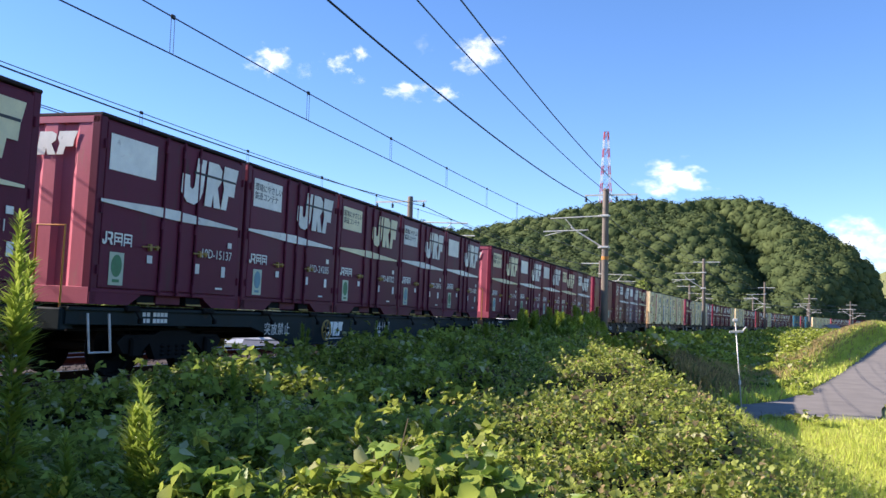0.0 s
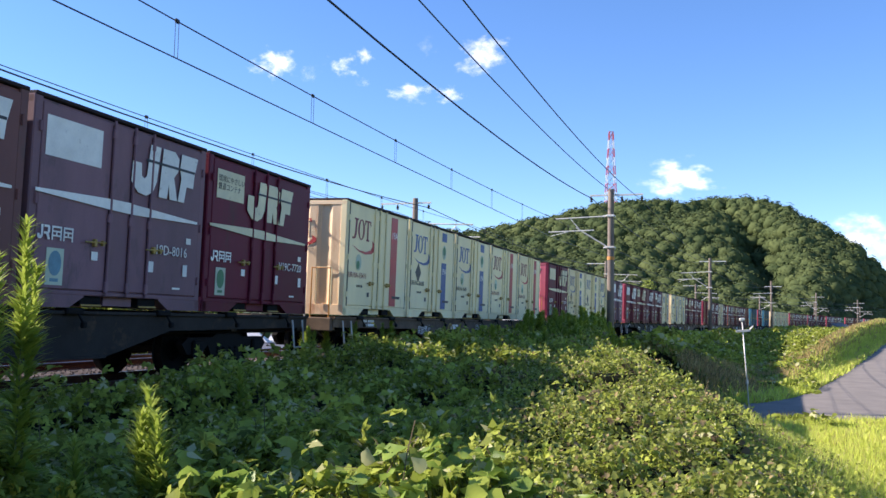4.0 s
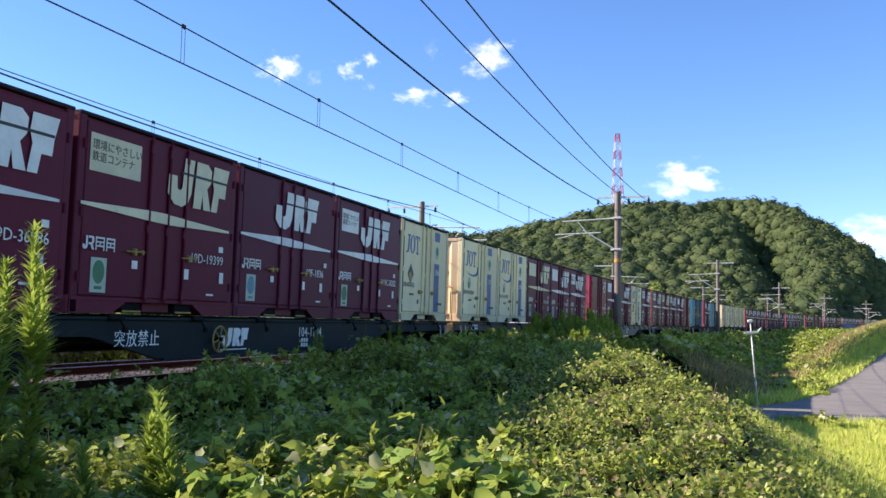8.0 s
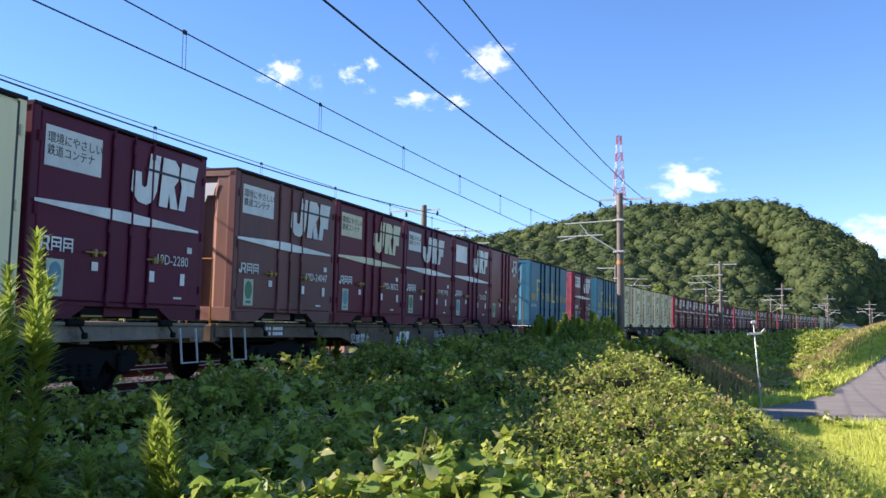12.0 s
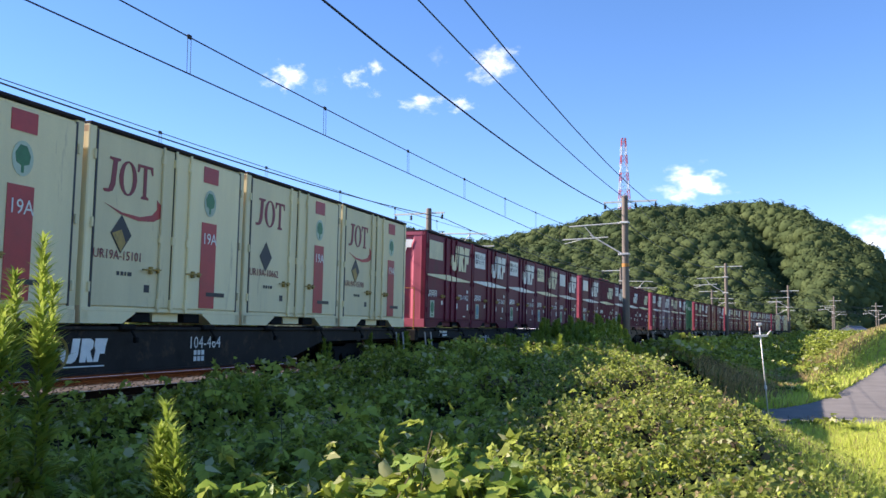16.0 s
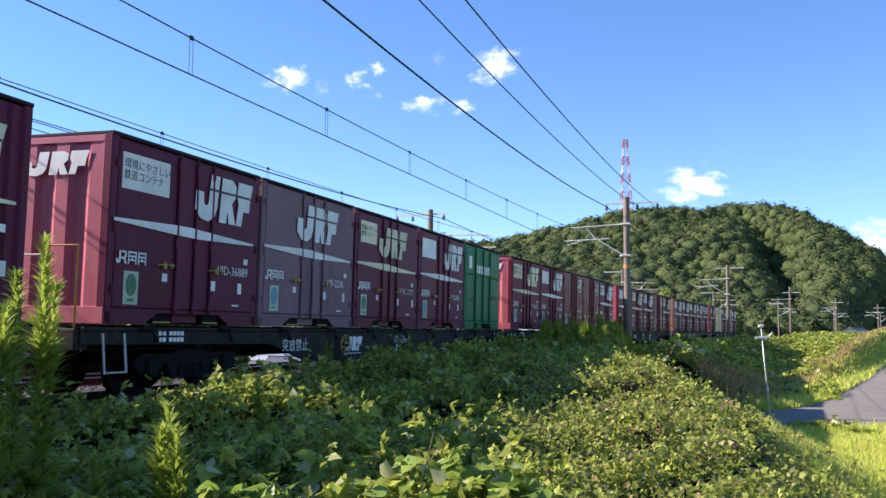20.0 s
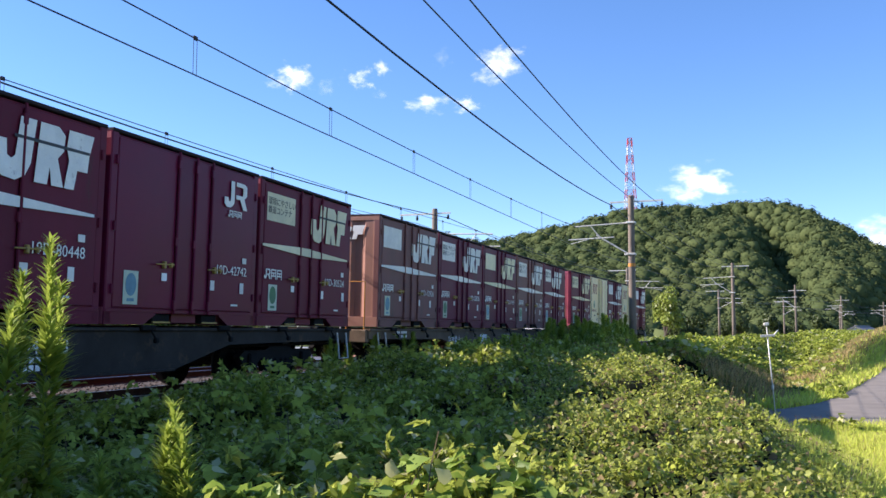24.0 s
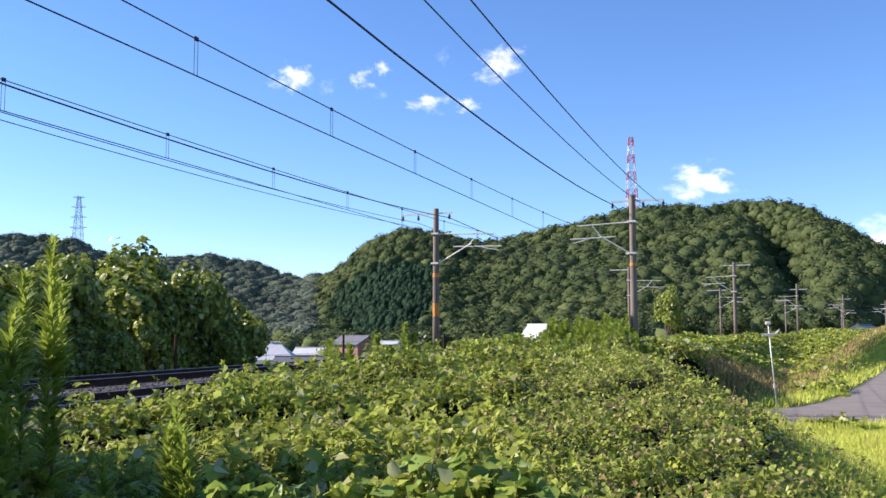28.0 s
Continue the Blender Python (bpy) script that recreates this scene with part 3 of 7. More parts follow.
def build_track():
    bed = sweep([(-6.6, -0.5), (-5.8, -0.2), (-5.3, -0.14), (-2.4, -0.14), (-1.9, -0.2), (-1.4, -0.14), (1.4, -0.14), (1.75, -0.2), (2.5, -0.5)], -60, 420, 2.0, 0)
    thing("ballast", "brown-grey crushed stone track ballast", "ballast", kind="structure", data=bed.mesh("ballast", BALLAST))
    web = [(-0.062, -0.145), (0.062, -0.145), (0.062, -0.13), (0.012, -0.11), (0.012, -0.045), (0.033, -0.035), (0.033, -0.004), (-0.033, -0.004), (-0.033, -0.035), (-0.012, -0.045), (-0.012, -0.11), (-0.062, -0.13)]
    head = [(-0.03, -0.004), (0.03, -0.004), (0.024, 0.002), (-0.024, 0.002)]
    rng = np.random.default_rng(5)
    for track in (0.0, FAR_TRACK):
        top = thing("railway_track", "rusty steel rails on concrete sleepers, worn bright on top", "railway track", group="tracks", kind="structure")
        for side in (-0.566, 0.566):
            r = part("rail", sweep(web, -60, 420, 2.0, track + side), RAIL_RUST, top)
            part("running_surface", sweep(head, -60, 420, 2.0, track + side), STEEL, r, "rail head polished by wheels")
        block = G().box(-0.11, 0.11, -1.0, 1.0, -0.3, -0.148, 0.02).mesh("sleeper", SLEEPER)
        for i in range(120):
            part("sleeper", block, SLEEPER, top, at=line_pose(2 + i * 0.6, track, 0))
    # loose stones over the near bed
    n = 9000
    s, o = rng.uniform(4, 40, n), rng.uniform(-5.9, 2.1, n)
    pts = np.array([on_line(a, b, -0.135 - 0.05 * (abs(b) > 1.4) * (b > 0)) for a, b in zip(s, o)])
    v = np.array([(1, 0, 0), (-1, 0, 0), (0, 1, 0), (0, -1, 0), (0, 0, 1), (0, 0, -1)], float)
    f = np.array([(0, 2, 4), (2, 1, 4), (1, 3, 4), (3, 0, 4), (2, 0, 5), (1, 2, 5), (3, 1, 5), (0, 3, 5)])
    me = scatter("ballast_stones", v, f, pts, frames_toward(rng.normal(size=(n, 3)), rng), rng.uniform(0.016, 0.038, (n, 3)), STONES)
    thing("ballast_stones", "loose crushed stones between the rails", "gravel", kind="stuff", data=me)


build_track()


# ---- overhead line ----
def catenary_pole(s, o, height, reach, arm_z, cross, bands=()):
    """A concrete pole with a bracket over its track; reach: signed metres from the pole to the wire."""
    base = float(ground_z(*[np.array([c]) for c in on_line(s, o)[:2]])[0])
    p = thing("catenary_pole", "weathered concrete railway pole with steel bracket arms", "utility pole", group="overhead line poles", at=line_pose(s, o, 0))
    part("pole", G().turned([(0.0, base - 0.3), (0.185, base - 0.3), (0.17, 2.0), (0.14, height - 0.05), (0.12, height), (0, height)], (0, 0, 0), "z", 14), CONCRETE, p, smooth=True)
    y = -reach   # local y runs to the left of the line
    sgn = 1 if y > 0 else -1
    part("upper_arm", G().tube((0, 0.12 * sgn, arm_z + 0.95), (0, y, arm_z + 0.85), 0.032), GALVANISED, p)
    part("lower_arm", G().tube((0, 0.12 * sgn, arm_z - 0.55), (0, y * 0.62, arm_z + 0.42), 0.032).tube((0, y * 0.55, arm_z + 0.30), (0, y * 0.72, arm_z + 0.85), 0.022), GALVANISED, p)
    part("steady_arm", G().tube((0, y * 0.3, arm_z + 0.28), (0, y * 1.12, arm_z + 0.22), 0.03).tube((0, y * 0.72, arm_z + 0.25), (0, y * 1.08, arm_z + 0.02), 0.018), GALVANISED, p)
    for z in (arm_z + 0.95, arm_z - 0.55):
        part("insulator", G().turned([(0.03, 0), (0.06, 0.03), (0.03, 0.06), (0.06, 0.1), (0.03, 0.13), (0.06, 0.17), (0.03, 0.2)], (0, (0.14 if sgn > 0 else -0.34), z), "y", 10), PORCELAIN, p)
        part("clamp", G().box(-0.2, 0.2, -0.2, 0.2, z - 0.05, z + 0.05, 0.02), GALVANISED, p)
    cz, c0, c1, drops = cross
    part("cross_arm", G().box(-0.04, 0.04, -c1, -c0, cz - 0.04, cz + 0.04), GALVANISED, p)
    for d in drops:
        part("insulator", G().turned([(0.02, 0), (0.02, -0.08), (0.085, -0.1), (0.03, -0.14), (0.085, -0.18), (0.03, -0.22), (0.085, -0.26), (0.02, -0.3)], (0, -d, cz - 0.02), "z", 10), CABLE, p, "dark disc insulator string")
    for z, hgt in bands:
        part("band", G().turned([(0.165, 0), (0.172, 0.0), (0.172, hgt), (0.165, hgt)], (0, 0, z), "z", 14), ORANGE, p, "orange marking band")
    return p


NEAR_POLES = (-6.0, 43.8, 91.0, 149.0, 200.0, 247.0, 296.0)
FAR_POLES = (-6.0, 43.2, 90.0, 141.5, 194.5, 246.0, 290.0)
for s in NEAR_POLES:
    catenary_pole(s, 3.0, 7.35 if s < 120 else 7.9, -2.7, 5.1, (7.05, -1.0, 1.5, (-0.94, 0.52, 1.45)), ((3.95, 0.16),) if s < 60 else ())
for s in FAR_POLES:
    catenary_pole(s, -6.8, 7.1, 3.1, 4.85, (6.85, -1.9, 0.85, (-1.83, -0.97, 0.73)), ((3.6, 0.2), (1.5, 0.8)) if 20 < s < 60 else ())


def wire(name, label, pts, r, material=CABLE):
    g = G()
    g.pipe(pts, r, 5)
    return thing(name, label, "cable", group="overhead wires", data=g.mesh(name, material))


def sagged(p, q, sag, n=16):
    p, q = Vector(p), Vector(q)
    return [p.lerp(q, i / n) - Vector((0, 0, 4 * sag * (i / n) * (1 - i / n))) for i in range(n + 1)]


def spans(poles, o, z, sag, n=16, first=None):
    """A wire from pole to pole; first: its offset at the two poles behind the eye."""
    pts = []
    off = lambda i: first if first is not None and i < 2 else o
    for i, (a, b) in enumerate(zip(poles, poles[1:])):
        seg = sagged(on_line(a, off(i), z), on_line(b, off(i + 1), z), sag, n)
        pts += seg if not pts else seg[1:]
    return pts


LONG = (-56.0,) + NEAR_POLES
LONG_FAR = (-56.0,) + FAR_POLES
NEAR_WIRE = (0.34, 0.04, 4.99, 5.945, 0.39)         # offset, offset behind the eye, contact height, messenger height, sag
FAR_WIRE = (-3.74, -4.03, 4.79, 5.64, 0.317)
for what, poles, (o, first, cz, mz, sag), r in (("near", LONG, NEAR_WIRE, 0.012), ("far", LONG_FAR, FAR_WIRE, 0.01)):
    wire("contact_wire", f"taut tarnished contact wire over the {what} track", spans(poles, o, cz, 0.0, 16, first), r, COPPER)
    wire("messenger_wire", f"sagging messenger wire over the {what} track", spans(poles, o, mz, sag, 16, first), r, COPPER)
for o, first, z, sag, r in ((2.06, 2.23, 6.93, 0.78, 0.022), (3.52, 3.78, 6.86, 0.77, 0.014), (4.45, 4.49, 6.78, 0.82, 0.014)):
    wire("feeder_cable", "black feeder cable strung along the poles", spans(LONG, o, z, sag, 16, first), r)
for o, first, z, sag, r in ((-6.07, -5.48, 6.6, 0.73, 0.02), (-7.77, -7.28, 6.39, 0.54, 0.012), (-8.63, -7.6, 6.36, 0.52, 0.012)):
    wire("feeder_cable", "thin black feeder cable on the far poles", spans(LONG_FAR, o, z, sag, 16, first), r)


def span_at(poles, s, z, sag):
    for a, b in zip(poles, poles[1:]):
        if a <= s <= b:
            u = (s - a) / (b - a)
            return z - 4 * sag * u * (1 - u)
    return z


def chord_at(poles, s, o, first):
    for i, (a, b) in enumerate(zip(poles, poles[1:])):
        if a <= s <= b:
            return on_line(a, first if i < 2 else o).lerp(on_line(b, first if i < 1 else o), (s - a) / (b - a))
    return on_line(s, o)


for (o, first, cz, mz, sag), start, step, poles in ((NEAR_WIRE, 2.74, 4.83, LONG), (FAR_WIRE, 3.33, 4.65, LONG_FAR)):
    for i in range(22):
        s = start + step * i
        p = chord_at(poles, s, o, first)
        top = span_at(poles, s, mz, sag)
        g = G().tube((p.x - 0.012, p.y - 0.03, cz), (p.x - 0.012, p.y - 0.03, top), 0.005, n=4).tube((p.x + 0.012, p.y + 0.03, cz), (p.x + 0.012, p.y + 0.03, top), 0.005, n=4)
        g.box(p.x - 0.02, p.x + 0.02, p.y - 0.05, p.y + 0.05, top - 0.03, top + 0.04, 0.01)
        thing("wire_hanger", "steel hanger loop between messenger and contact wire", "wire hanger", group="wire hangers", data=g.mesh("wire_hanger", CABLE))


# ---- freight train ----
CL, CW, CH = 3.715, 1.225, 2.5          # container length, half width, height
PITCH, FIRST, DECK = 3.81, -9.4, 1.04
mesh_store = {}


def keep(key, make, material, smooth=False):
    if key not in mesh_store:
        mesh_store[key] = make().mesh(key[0] if isinstance(key, tuple) else key, material, smooth)
    return mesh_store[key]


def face(u):
    """Local x of a place u metres from the near end of a 12-foot container."""
    return -CL / 2 + u


def lettering(words, size, material, spacing=1.0, key=""):
    """A flat mesh of words, upright in x-z, seen from -y; its left foot at the origin."""
    k = ("words", words, size, material.name, spacing)
    if k not in mesh_store:
        cu = bpy.data.curves.new("words", "FONT")
        cu.body, cu.size, cu.space_character, cu.space_line, cu.resolution_u, cu.extrude = words, size, spacing, 1.05, 2, 0.001
        ob = bpy.data.objects.new("words", cu)
        scene.collection.objects.link(ob)
        bpy.context.view_layer.update()
        me = bpy.data.meshes.new_from_object(ob.evaluated_get(bpy.context.evaluated_depsgraph_get()))
        bpy.data.objects.remove(ob)
        me.transform(Matrix.Rotation(math.pi / 2, 4, "X"))
        me.materials.clear()
        me.materials.append(material)
        mesh_store[k] = me
    return mesh_store[k]


def shapes_on_side(polys, u, v, w, h, y0=-CW - 0.018, t=0.004):
    g = G()
    for p in polys:
        g.plate([(face(u + a * w), v + b * h) for a, b in p], y0 - t, y0)
    return g


SLANT_MARK = (
    ((0.0, 0.22), (0.01, 0.6), (0.13, 0.6), (0.14, 0.36), (0.18, 0.32), (0.215, 0.38), (0.25, 1.0), (0.40, 1.0), (0.36, 0.3), (0.31, 0.1), (0.22, 0.0), (0.1, 0.03)),
    ((0.40, 0.03), (0.44, 1.0), (0.62, 1.0), (0.69, 0.88), (0.68, 0.62), (0.62, 0.48), (0.69, 0.03), (0.57, 0.03), (0.545, 0.33), (0.525, 0.03)),
    ((0.70, 0.03), (0.74, 0.5), (0.71, 0.7), (0.73, 1.0), (1.0, 1.0), (0.965, 0.72), (0.955, 0.66), (0.94, 0.36), (0.83, 0.36), (0.80, 0.03)))
PLAIN_MARK = (
    ((0.0, 0.12), (0.0, 0.36), (0.16, 0.36), (0.17, 0.24), (0.25, 0.24), (0.27, 0.36), (0.27, 1.0), (0.42, 1.0), (0.42, 0.2), (0.34, 0.06), (0.25, 0.0), (0.1, 0.0)),
    ((0.5, 0.84), (0.5, 1.0), (0.86, 1.0), (0.97, 0.9), (0.97, 0.55), (0.86, 0.42), (1.0, 0.0), (0.82, 0.0), (0.68, 0.36), (0.5, 0.36), (0.5, 0.52), (0.78, 0.52), (0.8, 0.58), (0.8, 0.8), (0.77, 0.84)))


def ring(cx, cy, rx, ry, th, n=16):
    out = [(cx + rx * math.cos(2 * math.pi * i / n), cy + ry * math.sin(2 * math.pi * i / n)) for i in range(n)]
    inn = [(cx + (rx - th) * math.cos(2 * math.pi * i / n), cy + (ry - th * 0.6) * math.sin(2 * math.pi * i / n)) for i in range(n)]
    return [(out[i], out[(i + 1) % n], inn[(i + 1) % n], inn[i]) for i in range(n)]


SERIF_MARK = [((0.02, 0.0), (0.0, 0.08), (0.1, 0.1), (0.14, 0.3), (0.17, 0.9), (0.1, 0.94), (0.1, 1.0), (0.32, 1.0), (0.32, 0.94), (0.26, 0.9), (0.23, 0.25), (0.18, 0.06), (0.1, 0.0))] \
    + ring(0.49, 0.5, 0.185, 0.5, 0.085) + [((0.78, 0.0), (0.78, 0.06), (0.82, 0.1), (0.82, 0.92), (0.74, 0.92), (0.71, 0.76), (0.68, 0.76), (0.69, 1.0), (1.02, 1.0), (1.03, 0.76), (1.0, 0.76), (0.97, 0.92), (0.89, 0.92), (0.89, 0.1), (0.94, 0.06), (0.94, 0.0))]
SWOOSH = [[(0.0, 0.34), (0.3, 0.16), (0.62, 0.12), (0.85, 0.24), (0.94, 0.44), (0.93, 0.72), (1.06, 0.5), (1.05, 0.24), (0.88, 0.06), (0.6, 0.0), (0.28, 0.1)]]


def circle(cx, cy, rx, ry, n=18):
    return [(cx + rx * math.cos(2 * math.pi * i / n), cy + ry * math.sin(2 * math.pi * i / n)) for i in range(n)]


def bars(u, v, widths, h, gap=0.03, y0=-CW - 0.018):
    """Unreadable or private writing as plain bars."""
    g = G()
    for w in widths:
        g.plate([(face(u), v), (face(u + w), v), (face(u + w), v + h), (face(u), v + h)], y0 - 0.004, y0)
        u += w + gap
    return g


def corrugated_x(x, y0, y1, z0, z1, waves, depth, sign):
    """An end wall with upright ribs; sign: the way that it faces."""
    g = G()
    pts = []
    w = (y1 - y0) / waves
    for i in range(waves):
        a = y0 + i * w
        pts += [(a, 0), (a + w * 0.36, 0), (a + w * 0.5, depth), (a + w * 0.86, depth)]
    pts.append((y1, 0))
    vs = [(x - sign * d, y, z) for z in (z0, z1) for y, d in pts]
    n = len(pts)
    g.add(vs, [(i, i + 1, n + i + 1, n + i) for i in range(n - 1)])
    return g


def corrugated_y(y, x0, x1, z0, z1, waves, depth):
    g = G()
    pts = []
    w = (x1 - x0) / waves
    for i in range(waves):
        a = x0 + i * w
        pts += [(a, 0), (a + w * 0.3, 0), (a + w * 0.5, depth), (a + w * 0.8, depth)]
    pts.append((x1, 0))
    n = len(pts)
    g.add([(x, y + d, z) for z in (z0, z1) for x, d in pts], [(i, i + 1, n + i + 1, n + i) for i in range(n - 1)])
    return g


def bottom_frame(length):
    h = length / 2
    g = G()
    foot = 0.8 if length < 5 else 1.3
    for sg in (-1, 1):
        g.plate([(sg * h, 0.0), (sg * (h - foot), 0.0), (sg * (h - foot - 0.26), 0.135), (sg * (h - foot - 0.26), 0.16), (sg * h, 0.16)], -CW, CW)
    g.box(-h + 0.01, h - 0.01, -CW - 0.004, CW + 0.004, 0.15, 0.21, 0.01)
    g.box(-0.3, 0.3, -CW + 0.09, CW - 0.09, 0.03, 0.16)
    return g


def shell(root, length, body, end, roof, height=CH):
    """What every container has: floor frame, walls, roof, posts, fork pockets, corrugated ends."""
    h = length / 2
    tag = (round(length, 2), body.name)
    part("bottom_frame", keep(("bottom_frame",) + tag, lambda: bottom_frame(length), body), body, root)
    part("body", keep(("body",) + tag, lambda: G().box(-h + 0.07, h - 0.07, -CW + 0.03, CW - 0.03, 0.16, height - 0.06, 0.01), body), body, root)
    part("roof", keep(("roof", length, roof.name), lambda: G().box(-h + 0.004, h - 0.004, -CW - 0.014, CW + 0.014, height - 0.05, height, 0.012)
         .plate([(x, height - 0.002) for x in (-h + 0.2, h - 0.2)] + [(h - 0.2, height + 0.012), (-h + 0.2, height + 0.012)], -CW + 0.1, CW - 0.1), roof), roof, root)
    post = keep(("corner_post",) + tag, lambda: G().box(-0.07, 0.07, -0.07, 0.07, 0.0, height - 0.03, 0.015), body)
    for x in (-h + 0.07, h - 0.07):
        for y in (-CW + 0.07, CW - 0.07):
            part("corner_post", post, body, root, at=Matrix.Translation((x, y, 0)))
    x = -h + 0.012
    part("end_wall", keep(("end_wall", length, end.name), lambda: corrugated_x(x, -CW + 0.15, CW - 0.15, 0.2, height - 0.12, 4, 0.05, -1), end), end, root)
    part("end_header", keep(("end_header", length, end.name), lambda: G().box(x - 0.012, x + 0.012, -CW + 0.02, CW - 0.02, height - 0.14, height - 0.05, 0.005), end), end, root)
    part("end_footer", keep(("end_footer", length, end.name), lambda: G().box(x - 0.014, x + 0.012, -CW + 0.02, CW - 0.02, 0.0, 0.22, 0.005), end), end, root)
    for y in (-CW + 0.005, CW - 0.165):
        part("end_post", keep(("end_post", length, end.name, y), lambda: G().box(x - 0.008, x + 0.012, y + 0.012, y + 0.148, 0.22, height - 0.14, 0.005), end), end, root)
    k = 0.6 if length < 5 else 1.0
    for x in (-k, k):
        # Filled with a black block; the dark of the opening is its colour.
        part("fork_pocket", keep("fork_pocket", lambda: G().box(-0.2, 0.2, -CW + 0.05, CW - 0.05, 0.02, 0.149, 0.01), BLACK), BLACK, root, "solid black block painted as the shaded fork pocket", at=Matrix.Translation((x, 0, 0)))


def side_doors(root, paint, cream=False):
    """Two door leaves with upright lock rods, hinges and handles on the side that faces the bank."""
    leaf = lambda a, b: G().box(face(a), face(b), -CW - 0.008, -CW + 0.03, 0.22, CH - 0.1, 0.008)
    if cream:
        spans_ = ((0.16, 1.78), (1.82, 3.56))
    else:
        spans_ = ((0.14, 1.42), (1.46, 1.86), (1.9, 2.28), (2.32, 3.58))
    for a, b in spans_:
        part("door", keep(("door", paint.name, a), lambda: leaf(a, b), paint), paint, root)
    rod = keep(("lock_rod", paint.name), lambda: G().tube((0, -CW - 0.03, 0.16), (0, -CW - 0.03, CH - 0.06), 0.02, n=6)
               .box(-0.035, 0.035, -CW - 0.05, -CW - 0.005, 0.2, 0.34, 0.01).box(-0.035, 0.035, -CW - 0.05, -CW - 0.005, CH - 0.3, CH - 0.18, 0.01)
               .box(-0.04, 0.04, -CW - 0.045, -CW - 0.005, 1.1, 1.22, 0.01), paint)
    for u in ((1.5, 1.8, 2.16) if cream else (1.44, 1.88, 2.3)):
        part("lock_rod", rod, paint, root, at=Matrix.Translation((face(u), 0, 0)))
    handle = keep("handle", lambda: G().tube((-0.2, -CW - 0.055, 0.0), (0.2, -CW - 0.055, 0.015), 0.011, n=6).box(-0.025, 0.025, -CW - 0.065, -CW - 0.01, -0.05, 0.05, 0.01)
                  .box(0.14, 0.18, -CW - 0.06, -CW - 0.01, -0.03, 0.04, 0.008), YELLOW)
    for u in ((1.3, 2.3) if cream else (1.16, 2.42)):
        part("handle", handle, YELLOW, root, "worn yellow latch handle", at=Matrix.Translation((face(u), 0, 0.82 if not cream else 0.72)))
    hinge = keep(("hinge", paint.name), lambda: G().tube((0, -CW - 0.012, -0.06), (0, -CW - 0.012, 0.06), 0.022, n=6), paint)
    for u in (0.1, 3.62):
        for z in (0.45, 1.25, 2.1):
            part("hinge", hinge, paint, root, at=Matrix.Translation((face(u), 0, z)))


def stickers(root, which):
    for u, v, w, h in ((1.13, 0.6, 0.12, 0.11), (2.33, 0.52, 0.13, 0.15), (3.25, 0.98, 0.12, 0.09), (3.1 + (which % 3) * 0.1, 0.5, 0.11, 0.17), (2.95, 0.3, 0.2, 0.03)):
        part("sticker", keep(("sticker", u), lambda: bars(u, v, (w,), h), WHITE_MARK), WHITE_MARK, root, "small white inspection sticker")


BOX_GLYPH = (((0.0, 0.0), (0.12, 0.0), (0.12, 1.0), (0.0, 1.0)), ((0.88, 0.0), (1.0, 0.0), (1.0, 1.0), (0.88, 1.0)), ((0.12, 0.86), (0.88, 0.86), (0.88, 1.0), (0.12, 1.0)), ((0.12, 0.56), (0.88, 0.56), (0.88, 0.68), (0.12, 0.68)),
             ((0.12, 0.26), (0.88, 0.26), (0.88, 0.38), (0.12, 0.38)), ((0.44, 0.38), (0.56, 0.38), (0.56, 0.56), (0.44, 0.56)))


def owner_mark(root, u, v, h, y):
    """The small owner's mark: two block strokes and two box-like characters."""
    part("owner_mark", keep(("owner_mark", u, v, h, y), lambda: joined([shapes_on_side(PLAIN_MARK, u, v, h * 1.25, h, y), shapes_on_side(BOX_GLYPH, u + h * 1.4, v, h, h, y), shapes_on_side(BOX_GLYPH, u + h * 2.6, v, h, h, y)]), WHITE_MARK), WHITE_MARK, root, "small white owner's mark")


SLOGAN = "環境にやさしい\n鉄道コンテナ"


